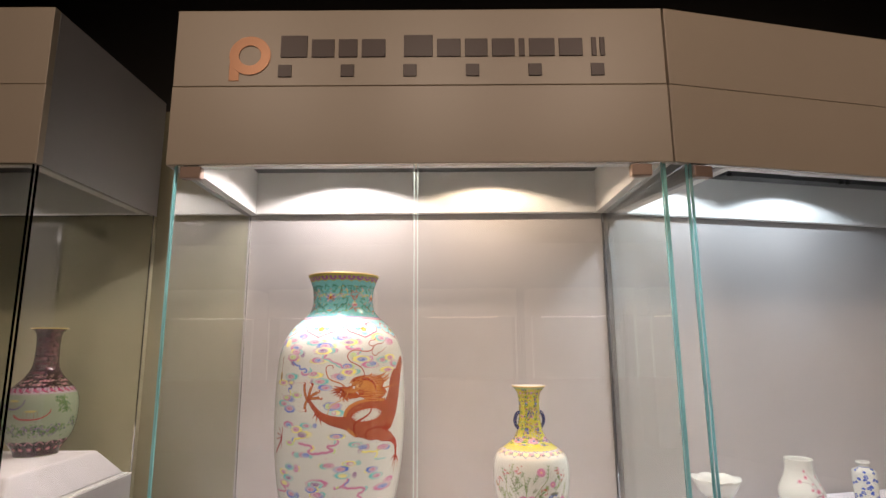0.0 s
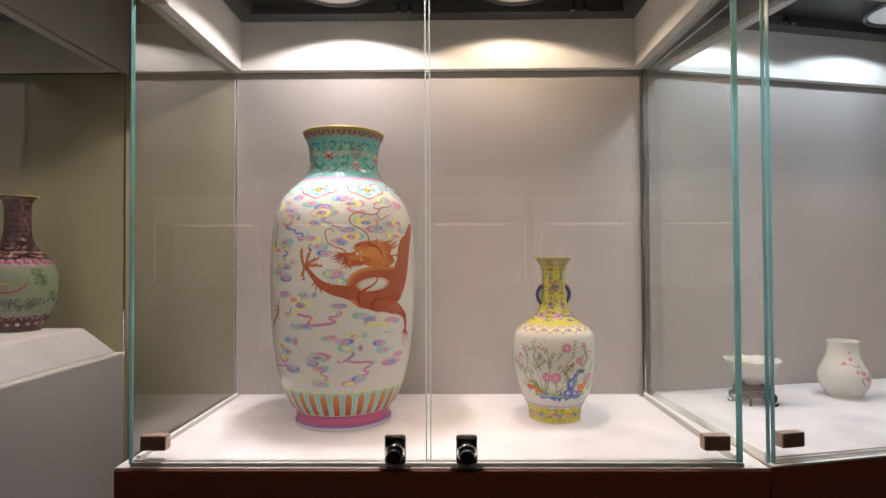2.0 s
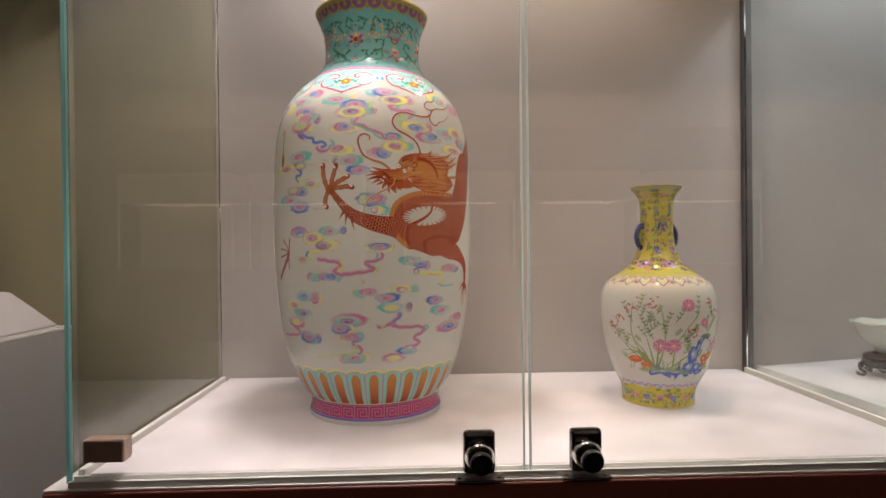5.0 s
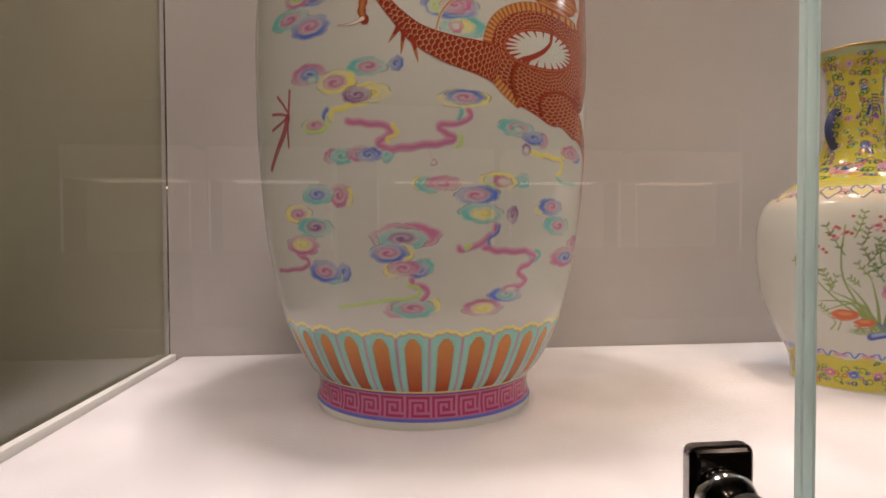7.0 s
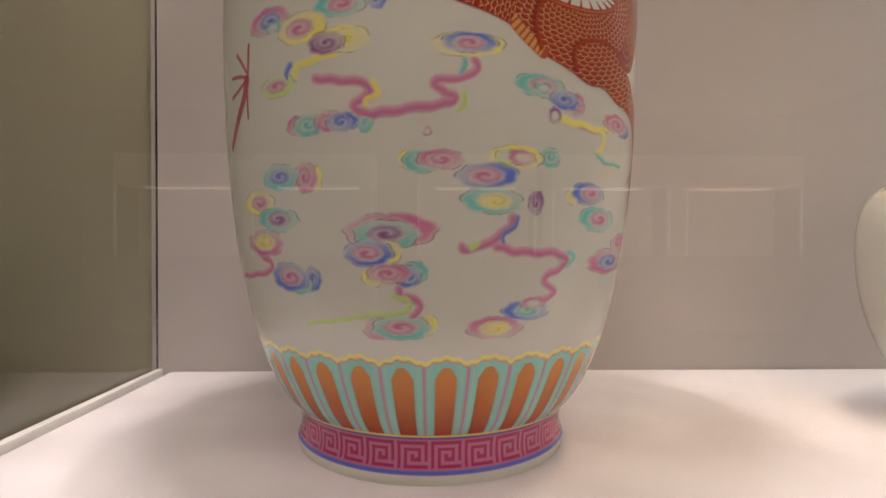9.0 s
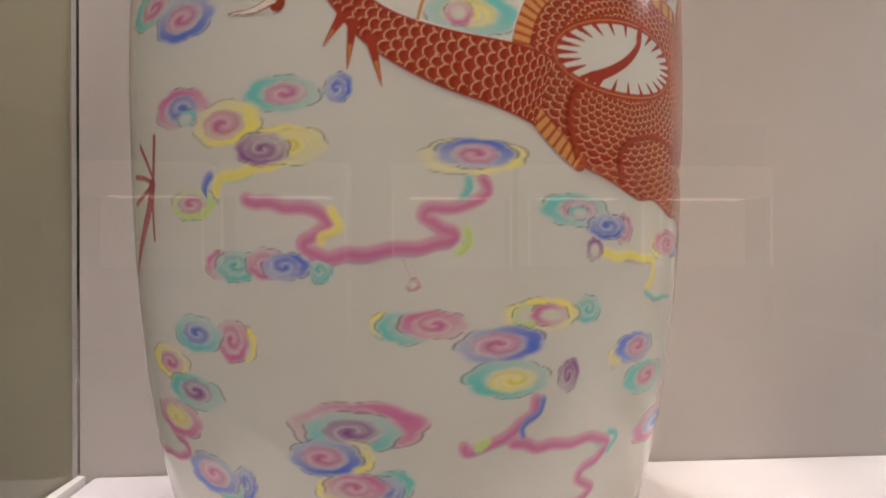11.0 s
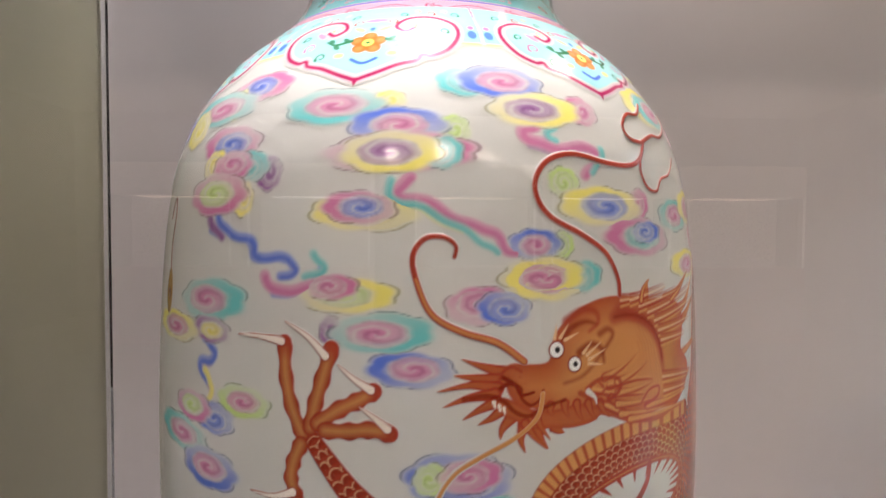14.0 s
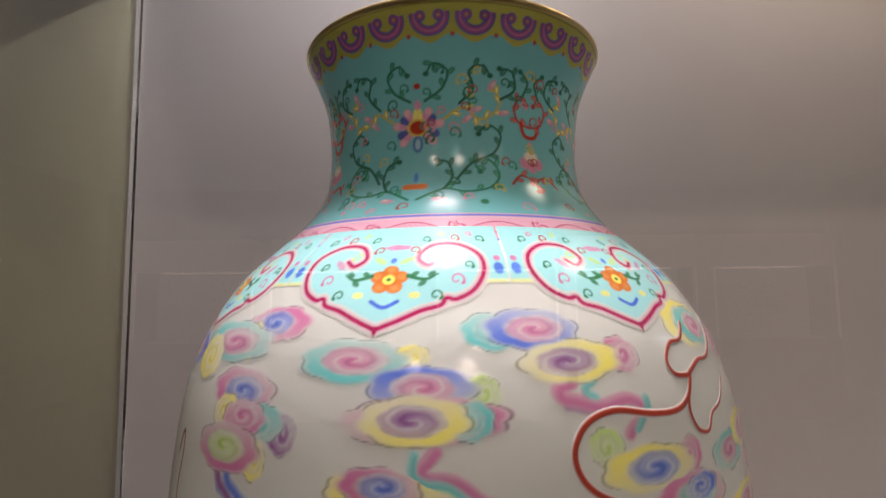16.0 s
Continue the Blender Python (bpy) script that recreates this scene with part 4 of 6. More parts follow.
FINGER_3 = [(-102.3, 31), (-92.8, 31.3), (-84.1, 32.3), (-76.1, 31.1)]
FINGER_4 = [(-112.6, 24.6), (-115.8, 17.4), (-116.9, 10.1), (-114.6, 3.5)]
CLAW_0 = [(-122.3, 64.7), (-132.8, 65.9), (-145.1, 65.9)]
CLAW_1 = [(-102.5, 60.1), (-110.3, 67.1), (-121, 72.8)]
CLAW_2 = [(-83.7, 47.7), (-90.5, 51.6), (-97.3, 56.9)]
CLAW_3 = [(-77.1, 32.9), (-82.2, 36.9), (-88.1, 40.9)]
CLAW_4 = [(-116.2, 4.9), (-125.3, 1.9), (-136.9, 2.2)]
TUFT = [(-89, -4), (-96, -14), (-84.7, -6.5), (-86.9, -23), (-78, -12.5), (-74, -29.5)]
HEAD = [(-31.3, 51.4), (-32.9, 54.6), (-28.2, 57.5), (-20.9, 56.8), (-12.5, 57.6), (-10.4, 65.7), (-6, 72), (2.9, 78.2), (15.8, 81.8), (29.6, 81.7), (41.3, 79.5), (60.5, 78.4), (74.1, 75.1), (80.9, 66.2), (77.5, 52.9), (88.1, 43.8), (79.4, 31.3), (55.5, 24.3), (32.4, 26.5), (18.8, 31.3), (7.5, 34), (-3.2, 31.8), (-12.3, 34), (-17.3, 38.6), (-24.6, 40.3), (-29.4, 44.9)]
JAW = [(-24.6, 41.5), (-18.5, 38.5), (-9.7, 37.9), (2.1, 39.1), (13.1, 35.4), (9, 31.1), (-1.9, 29.9), (-11, 30.7), (-18.5, 31.1), (-24.6, 33.9), (-31.9, 37.4), (-35.4, 42.5), (-31.8, 44.4)]
SNOUT = [(-32.3, 52.3), (-27, 49.1), (-24.6, 45), (-19.2, 45.7)]
BEARD_0 = [(-31.8, 54.2), (-40.1, 56.7), (-48.3, 59.7)]
BEARD_1 = [(-32.3, 51.4), (-43.6, 52.5), (-51.2, 53.4)]
BEARD_2 = [(-34.2, 48.3), (-44.8, 49.7), (-57.7, 47.4)]
BEARD_3 = [(-35.3, 45.9), (-46, 44.7), (-55.4, 41.4)]
BEARD_4 = [(-34.7, 42.9), (-41.2, 40.2), (-47.9, 36.5)]
BEARD_5 = [(-31.9, 40.2), (-36.6, 36.7), (-41.8, 34.4)]
BEARD_6 = [(-28.3, 36.8), (-32.3, 32.2), (-33.1, 28.2)]
BEARD_7 = [(-23.5, 33.4), (-24.7, 27.5), (-22.8, 22.2)]
BEARD_8 = [(-18.5, 32.3), (-16.1, 26.9), (-12.9, 22.7)]
BEARD_9 = [(-9.8, 31.2), (-7.7, 29.3), (-5.6, 28.5)]
MANE_0 = [(41.3, 79.5), (43.2, 83.6), (44.6, 87.3)]
MANE_1 = [(60.3, 77), (74.8, 80.9), (92.7, 89.5)]
MANE_2 = [(64.2, 70.8), (84.6, 74.1), (103.2, 85.6)]
MANE_3 = [(68.1, 63), (87, 68.7), (104.1, 76.1)]
MANE_4 = [(50.4, 46.2), (77.2, 49.9), (139, 59)]
MANE_5 = [(14.6, 36.7), (24.8, 31.5), (32.5, 29.2)]
MANE_6 = [(8.9, 43.7), (23.4, 40), (39.4, 37.7)]
MANE_7 = [(-6.7, 69.5), (-7.5, 72.4), (-9.6, 74.7)]
MANE_8 = [(71.8, 39.6), (82.4, 37.4), (91.1, 41.1)]
MANE_9 = [(17.5, 44.2), (32.9, 45), (46.6, 43.4)]
EYES = [(-8.9, 61.8), (-5.5, 62.1), (-0.4, 55.4), (2.8, 55.5)]
BROW = [(-6.2, 65.9), (-1.3, 70.4), (5.4, 72.3), (11.1, 70.9)]
BROW_B = [(2.3, 59.9), (7.9, 62.8), (13.4, 60.6), (14.7, 55.1)]
CHEEK = [(2.1, 43.4), (8.9, 40.8), (14, 43.9), (11.8, 46.8)]
FANG = [(6.2, 43.6), (9.6, 40.8), (10.5, 38)]
SKULL = [(24.5, 76), (40.6, 70.2), (51.6, 59.7), (56.2, 46.7)]
WHISK_A = [(-51.2, 99.2), (-50.7, 103.5), (-55.6, 106.9), (-62.9, 106.3), (-67.6, 99.9), (-66.4, 90.4), (-60.3, 77.2), (-48.3, 70.2), (-34.1, 65.7), (-23.2, 58)]
WHISK_C = [(-15.2, 44.8), (-17.7, 35.7), (-27.1, 28.3), (-40.2, 22.1), (-50.7, 15.8), (-57.3, 6.6), (-60.7, -5.3)]
WHISK_B = [(24.9, 82.1), (24, 90.1), (17.4, 100.5), (4.6, 108.3), (-9, 114.7), (-15.5, 122.2), (-15.9, 130.9), (-8.8, 139.1), (4.5, 142.2), (23.3, 139.5), (39.3, 139.4), (49.8, 143.8), (56.8, 152.7)]
HORN_A = [(55.6, 151.8), (44.9, 153.1), (41.8, 159.1), (49.5, 166.2), (60.5, 167.7), (70.4, 175.2)]
HORN_B = [(56, 152.4), (69.4, 157.3), (82.4, 158.2), (98.6, 165.5), (110.9, 176.3)]
HORN_C = [(49.6, 143.5), (47.8, 136.8), (51.6, 130), (60.1, 128.7), (67.2, 134.9), (79.2, 138.1), (93.7, 147.9)]
NOSTRIL = [(-33.1, 48.1), (-29, 49.6), (-24.7, 47.5), (-24.4, 43.8), (-20.6, 40.7), (-16.4, 42.8), (-15, 46.3)]
NOSE = [(-33.7, 50.2), (-32.2, 54.2), (-28.2, 56.1), (-24.4, 54.1)]
MOUTH = [(-47.5, 44.3), (-38.6, 45.3), (-31.9, 43), (-27.4, 38.7), (-21.3, 36.5), (-13.5, 39.7), (-5.4, 41.4)]
TEETH = [(-35.8, 42.8), (-33.7, 41.3), (-31.7, 40.2)]
LASHES = [(-9.7, 66.4), (-8.5, 72.1), (-7.1, 66.6), (-3.3, 71.6), (-4.8, 65.5), (1.7, 68.1), (4, 59.6), (8.4, 64.1), (5.8, 58.6), (13.2, 63.3), (6.8, 56.7), (15.6, 60.2), (6.8, 55), (13.7, 54.1)]
SWIRL = [(-4.2, 73.2), (3.6, 77.2), (10.6, 76.2), (11.9, 71.6), (7.1, 68.2)]
SWIRL_B = [(12.8, 66.8), (17.3, 68.4), (20, 65.8), (15.3, 60.4), (4.6, 50.9), (-5.4, 48.1)]
CREST = [(21.3, 73), (31.4, 73.4), (44, 69.3), (52.5, 60.3), (55.2, 51.4)]
EAR = [(40.2, 32.8), (50.5, 35), (51.8, 39.3), (43.8, 38.9), (38.2, 34.5)]
CHEEK_RING = [(5.5, 44.8), (12.4, 47.9), (22.4, 47.2), (24, 42.6), (16.8, 38.4), (9.7, 39.6)]
SPUR_A = [(39.4, 79), (41.2, 84.1), (46.1, 87.9)]
SPUR_B = [(66.5, 77.4), (79.2, 82.5), (91.7, 88.8)]
FLAMES = [(22.4, 45.7), (43, 51.9), (22.4, 41), (47.2, 42.4), (22.3, 36.2), (47, 34.8), (15, 48.4), (34.7, 56.1), (24.2, 31.6), (56.6, 29.3), (29.8, 28.5), (80.5, 26.5), (42.5, 32.2), (83.9, 32.2)]
HAIRS = [(25.5, 79.9), (40.3, 80.7), (31.7, 79.6), (62.3, 84.2), (37.8, 76.6), (75.5, 81.8), (44.2, 73.4), (101, 82.1), (49.7, 69.2), (100, 75.8), (52.8, 64.5), (93.9, 67), (55, 59.8), (85, 60.1), (55.7, 42.9), (96.1, 38.8), (56.7, 36.2), (87.6, 34.3), (46.9, 28.9), (76.9, 26.4)]
GILLS = [(-11.9, 39.7), (-10.3, 35.3), (-5.4, 39.9), (-3, 33.9), (0.4, 39.3), (3.7, 31.8), (6.1, 38.8), (10.6, 31.3), (12.3, 38.2), (17.6, 31.4), (18.6, 39.3), (27.1, 33.2), (-18.3, 36.6), (-12, 26.3), (-22.9, 33.6), (-13.6, 22.7)]

D = Canvas(-165, 205, -162, 125, 0.55)
RED, RED_DARK, ORANGE, TAN = np.array((0.355, 0.045, 0.024)), np.array((0.22, 0.018, 0.008)), np.array((0.44, 0.115, 0.036)), np.array((0.62, 0.29, 0.09))
PALE = np.array((0.74, 0.46, 0.24))
# hind leg, body and coil
D.stroke(RED, LEG, 10.0, 4.0, soft=0.7)
for dx, dy in ((-20, -12), (-12, -30), (-2, -42), (13, -34), (24, -30)):
    D.stroke(RED, [LEG[-1], (LEG[-1][0] + dx * 0.6, LEG[-1][1] + dy * 0.45), (LEG[-1][0] + dx, LEG[-1][1] + dy)], 3.0, 0.5, 0.6)
    D.stroke(TAN, [(LEG[-1][0] + dx * 0.6, LEG[-1][1] + dy * 0.5), (LEG[-1][0] + dx, LEG[-1][1] + dy)], 1.0, 0.2, 0.6, 0.7)
for p in ((0, 5), (3, 4), (5, 0)):
    D.stroke(RED, [(LEG[0][0] - 1, LEG[0][1] + 2), (LEG[0][0] + p[0] + 1, LEG[0][1] + 8 + 2 * p[1])], 1.2, 0.2)
# the body rises again behind the head
d, along = D.reach(smooth_run(NECK, 8), 30)
w = np.interp(along, [0, 0.3, 0.6, 0.8, 1], [20, 21, 19, 16, 12])
a = np.clip((w - d) / 0.7 + 0.5, 0, 1)
D.lay(RED, a)
side = np.sign((D.x - NECK[2][0]) * (NECK[3][1] - NECK[1][1]) - (D.y - NECK[2][1]) * (NECK[3][0] - NECK[1][0]))
D.scales(a * (w - d > 0.9), side * d / 5.0 + 0.5, along * 30, PALE, RED_DARK)
D.lay(RED_DARK, a * np.clip(1 - (w - d) / 1.5, 0, 1) * 0.6)
for k in range(9):
    x, y = np.array(NECK[1]) + (np.array(NECK[4]) - NECK[1]) * k / 8 + (-20, 4)
    D.stroke(RED, [(x + 2, y - 2), (x - 1.5, y + 5.5)], 1.6, 0.2, 0.5)
a, depth = D.polygon(smooth_run(BODY + BODY[:1], 4), RED, soft=0.7)
D.lay(ORANGE, a * np.clip((depth - 6) / 14, 0, 1) * 0.30)
cx, cy = OVAL[0]
round_coil, out = np.arctan2((D.y - cy) * 1.5, D.x - cx), np.hypot(D.x - cx, (D.y - cy) * 1.5)
D.scales(a * (depth > 0.8), round_coil * 9.0, -out / 4.1, PALE, RED_DARK)
D.lay(RED_DARK, a * np.clip(1 - depth / 1.3, 0, 1) * 0.6)
d, along = D.reach(smooth_run(BAND, 8))
belly = np.clip((3.6 - d) / 0.6 + 0.5, 0, 1)
D.lay(TAN, belly)
D.lay(RED, belly * np.clip(np.cos(along * 2 * math.pi * 38) * 1.4 - 0.1, 0, 1) * 0.85)
D.lay(RED_DARK, np.clip(1 - np.abs(d - 3.6) / 0.5, 0, 1) * 0.6)
for run in ([(9, -23), (2.5, -29), (0.5, -39), (5, -53)], [(32, -61), (30, -50), (39, -43), (58, -39), (79, -41)]):
    D.stroke(RED_DARK, run, 1.9, 1.2, 1.2, 0.85)
    D.stroke(RED, [(x + 1.6, y + 0.6) for x, y in run], 1.0, 0.8, 0.8, 0.9)
# white window in the coil
(ox, oy), (ex, ey), (ux, uy) = OVAL
turn = math.atan2(ey - oy, ex - ox)
rx, ry = math.hypot(ex - ox, ey - oy), math.hypot(ux - ox, uy - oy)
D.oval(RED, ox, oy, rx + 3.2, ry + 3.2, 0.6, turn=turn)
D.oval(TAN, ox, oy, rx + 1.9, ry + 1.9, 0.4, 0.6, turn=turn)
D.oval(RED, ox, oy, rx + 1.2, ry + 1.2, 0.5, turn=turn)
D.oval("W", ox, oy, rx, ry, 0.5, turn=turn)
for i in range(24):
    f = 2 * math.pi * i / 24
    c, s = math.cos(turn), math.sin(turn)
    rim = [ox + rx * math.cos(f) * c - ry * math.sin(f) * s, oy + rx * math.cos(f) * s + ry * math.sin(f) * c]
    tip = [rim[0] + (ox - rim[0]) * 0.26, rim[1] + (oy - rim[1]) * 0.34]
    D.stroke(RED, [rim, tip], 1.3, 0.15, 0.4)
D.stroke(RED, ESS, 1.4, 2.4, 0.5)
# the arm and the paw
d, along = D.reach(smooth_run(ARM, 8))
w = np.interp(along, [0, 0.2, 0.4, 0.6, 0.8, 1], [3.6, 5.2, 8.0, 10.8, 13.2, 14.5])
a = np.clip((w - d) / 0.7 + 0.5, 0, 1) * (along < 0.995)
D.lay(RED, a)
side = np.sign((D.x - ARM[2][0]) * (ARM[3][1] - ARM[1][1]) - (D.y - ARM[2][1]) * (ARM[3][0] - ARM[1][0]))
D.scales(a * (w - d > 0.9), side * d / 5.0 + 0.5, along * 34, PALE, RED_DARK)
D.lay(RED_DARK, a * np.clip(1 - (w - d) / 1.4, 0, 1) * 0.6)
for root, tip in zip(TUFT[::2], TUFT[1::2]):
    D.stroke(RED, [root, tip], 2.3, 0.2, 0.5)
    D.stroke(TAN, [((root[0] + tip[0]) / 2, (root[1] + tip[1]) / 2), tip], 0.7, 0.1, 0.6, 0.7)
for finger in (FINGER_0, FINGER_1, FINGER_2, FINGER_3, FINGER_4):
    d, along = D.reach(smooth_run(finger, 8))
    w = 3.3 + 0.45 * np.sin(along * 22)
    a = np.clip((w - d) / 0.6 + 0.5, 0, 1)
    D.lay(RED * 0.9, a)
    D.lay(TAN * 0.85, a * np.clip(1 - d / 2.9, 0, 1) * 0.85)
    D.lay(RED, a * np.clip(along * 6 - 4.8, 0, 1) * 0.9)
for claw in (CLAW_0, CLAW_1, CLAW_2, CLAW_3, CLAW_4):
    D.stroke(RED * 0.8, claw, 2.1, 0.35, 0.4)
    D.stroke((0.80, 0.72, 0.62), claw, 1.6, 0.1, 0.4)
# mane, beard, head
for k in (MANE_0, MANE_1, MANE_2, MANE_3, MANE_4, MANE_8):
    D.stroke(ORANGE, k, 4.2, 0.3, 0.6)
    D.stroke(TAN, k, 2.0, 0.2, 1.2, 0.6)
for k in (BEARD_0, BEARD_1, BEARD_2, BEARD_3, BEARD_4, BEARD_5, BEARD_6, BEARD_7, BEARD_8, BEARD_9):
    D.stroke(RED, k, 2.9, 0.2, 0.5)
    D.stroke(ORANGE, k, 1.6, 0.1, 0.7, 0.9)
a, depth = D.polygon(smooth_run(HEAD + HEAD[:1], 4), ORANGE, soft=0.7)
D.lay(TAN, a * np.clip((depth - 3) / 12, 0, 1) * 0.75)
hair = np.sin((D.x * 0.9 + D.y * 0.35) * 3.1 + 1.5 * np.sin(D.y * 0.5))
D.lay(RED, a * np.clip(1 - depth / 3.2, 0, 1) * 0.65)
D.lay(RED, a * (D.x > HEAD[10][0] - 6) * np.clip(hair - 0.3, 0, 1) * 0.5)
b, depth = D.polygon(smooth_run(JAW + JAW[:1], 4), ORANGE, soft=0.6)
D.lay(RED, b * np.clip(1 - depth / 2.2, 0, 1) * 0.8)
D.stroke(RED_DARK, SNOUT, 0.9, 0.6, 0.5)
D.stroke(RED, SKULL, 3.2, 1.0, 3.0, 0.75)
D.stroke(RED_DARK, BROW, 1.6, 0.6, 1.6, 0.8)
D.stroke(RED_DARK, BROW_B, 1.9, 0.7, 1.8, 0.8)
D.stroke(RED, CHEEK, 1.2, 0.6, 0.8, 0.8)
for k in (MANE_5, MANE_6, MANE_9):
    D.stroke(RED, k, 1.8, 0.2, 0.8, 0.9)
    D.stroke(TAN, [(x, y + 0.8) for x, y in k], 1.0, 0.1, 0.7)
D.stroke(RED, CREST, 3.0, 1.4, 2.6, 0.75)
D.stroke(RED_DARK, CREST, 0.8, 0.4, 0.8, 0.6)
for p, q in zip(HAIRS[::2], HAIRS[1::2]):
    for k in range(5):
        D.stroke((TAN, RED, PALE, ORANGE, RED)[k], [(p[0], p[1] - 2.6 + 1.3 * k), ((p[0] + q[0]) / 2, (p[1] + q[1]) / 2 + 1.0 * (k - 2)), (q[0] - 1.5 * abs(k - 2), q[1] + 0.8 * (k - 2))], 0.65, 0.1, 0.6, 0.8)
for p, q in zip(GILLS[::2], GILLS[1::2]):
    D.stroke(RED, [p, ((p[0] + q[0]) / 2 - 0.8, (p[1] + q[1]) / 2), q], 2.3, 0.2, 0.5)
    D.stroke(ORANGE, [p, ((p[0] + q[0]) / 2 - 0.8, (p[1] + q[1]) / 2), q], 1.2, 0.1, 0.6)
for p, q in zip(FLAMES[::2], FLAMES[1::2]):
    D.stroke(RED, [p, ((p[0] + q[0]) / 2, (p[1] + q[1]) / 2 - 1), q], 2.2, 0.2, 0.8, 0.8)
    D.stroke(TAN, [p, ((p[0] + q[0]) / 2, (p[1] + q[1]) / 2 - 0.4), q], 1.2, 0.1, 0.6, 0.9)
for run, w in ((SPUR_A, 1.9), (SPUR_B, 1.6)):
    D.stroke(RED, run, w, 0.4, 0.5)
    D.stroke(TAN, run, w * 0.5, 0.1, 0.6)
D.stroke(RED, SWIRL, 1.9, 0.6, 1.6, 0.8)
D.stroke(RED_DARK, SWIRL_B, 1.5, 0.5, 1.8, 0.7)
D.stroke(RED_DARK, MOUTH, 1.1, 0.7, 0.7, 0.85)
D.stroke(RED, NOSE, 0.6, 0.6, 0.6, 0.8)
D.stroke(RED_DARK, NOSTRIL, 0.9, 0.5, 0.5, 0.9)
D.stroke(RED, CHEEK_RING, 1.0, 0.8, 0.7, 0.85)
D.stroke(RED, [(x * 0.5 + 0.5 * CHEEK_RING[2][0], y * 0.5 + 0.5 * CHEEK_RING[4][1] + 1) for x, y in CHEEK_RING], 0.7, 0.5, 0.6, 0.8)
D.stroke(RED, EAR, 0.8, 0.5, 0.6, 0.9)
for x, y in TEETH:
    D.stroke((0.80, 0.74, 0.62), [(x, y), (x + 0.5, y - 2.2)], 0.8, 0.3, 0.3)
for (x, y), (q, s) in zip(LASHES[::2], LASHES[1::2]):
    D.stroke(PALE, [(x, y), (q, s)], 0.8, 0.1, 0.4)
stipple = np.sin(D.x * 7.1 + 2 * np.sin(D.y * 3.3)) * np.sin(D.y * 6.7 + 2 * np.sin(D.x * 2.9))
D.lay(RED, (np.hypot((D.x - NOSE[2][0]) / 7, (D.y - NOSE[2][1] + 4) / 6) < 1) * np.clip(stipple * 3 - 1.6, 0, 1) * 0.5)
D.stroke("W", FANG, 1.3, 0.2, 0.4)
for (x, y), r in ((EYES[0], 3.0), (EYES[2], 2.8)):
    D.oval(RED_DARK, x, y, r + 0.7, r + 0.7, 0.5)
    D.oval((0.85, 0.84, 0.80), x, y, r, r, 0.4)
    D.oval("K", x + 0.4, y, r * 0.42, r * 0.42, 0.4)
D.onto(BIG, *DRAGON_AT, "dragon_motif", vase, 0.00050, "iron-red scaly dragon motif in raised enamel")
for run, w0, w1 in ((WHISK_A, 0.8, 1.6), (WHISK_B, 1.25, 1.2), (WHISK_C, 1.2, 0.6), (HORN_A, 1.15, 0.8), (HORN_B, 1.15, 0.5), (HORN_C, 1.15, 0.5)):
    xs, ys = [p[0] for p in run], [p[1] for p in run]
    c = Canvas(min(xs) - 5, max(xs) + 5, min(ys) - 5, max(ys) + 5, 0.5)
    c.stroke(TAN * 0.9 if run is WHISK_C else RED, run, w0, w1, 0.6)
    if run is WHISK_A:
        c.stroke(TAN, run[-5:], 0.5, 0.9, 0.8, 0.7)
    c.onto(BIG, *DRAGON_AT, "dragon_whisker", vase, 0.00065, "thin red whisker stroke")
# the other dragon's paw and a gilt pendant at the flank
c = Canvas(-35, 35, -45, 40, 0.6)


def flank(points):
    return [(math.radians(a + 48) * 162, b - 272) for a, b in points]


for run, w in (([(-44.3, 298), (-45.0, 283), (-45.8, 268), (-45.8, 253)], 1.5), ([(-50.6, 296), (-47.9, 289), (-45.8, 282)], 1.4),
               ([(-54.6, 270), (-50.0, 273), (-45.9, 277)], 1.4), ([(-45.7, 277), (-47.6, 266), (-51.5, 254), (-57, 238)], 3.4), ([(-54.1, 283), (-49.0, 281), (-45.2, 278)], 1.3)):
    c.stroke((0.36, 0.05, 0.07), flank(run), w, w * 0.8, 0.7, 0.9)
c.onto(BIG, -48, 272, "paw_motif", vase, 0.00045, "rose-red paw of a second motif")
c = Canvas(-12, 12, -16, 52, 0.6)
c.oval((0.30, 0.18, 0.04), 0, 0, 4.6, 11, 0.6)
c.oval((0.40, 0.25, 0.07), 0.6, 0, 3.4, 9.5, 1.5, 0.7)
c.stroke(RED_DARK, [(1, -4), (2, -1), (0, 1), (-1, -2)], 0.5, 0.5)
c.stroke(RED_DARK, [(0, 11), (-1, 22), (1, 36), (-1, 45), (-4, 44), (-6, 36)], 0.7, 0.9)
c.onto(BIG, -51.6, 418, "pendant_motif", vase, 0.00045, "brown gilt pendant motif on a red cord")


# bands round the foot: key fret, lappets of orange petals
def ring(v0, v1, step=0.7, half=112):
    r = float(np.interp((v0 + v1) / 2000, BIG.v, BIG.r)) * 1000
    c = Canvas(-r * radians(half), r * radians(half), 0, v1 - v0, step)
    c.ref = r / 1000
    return c, r


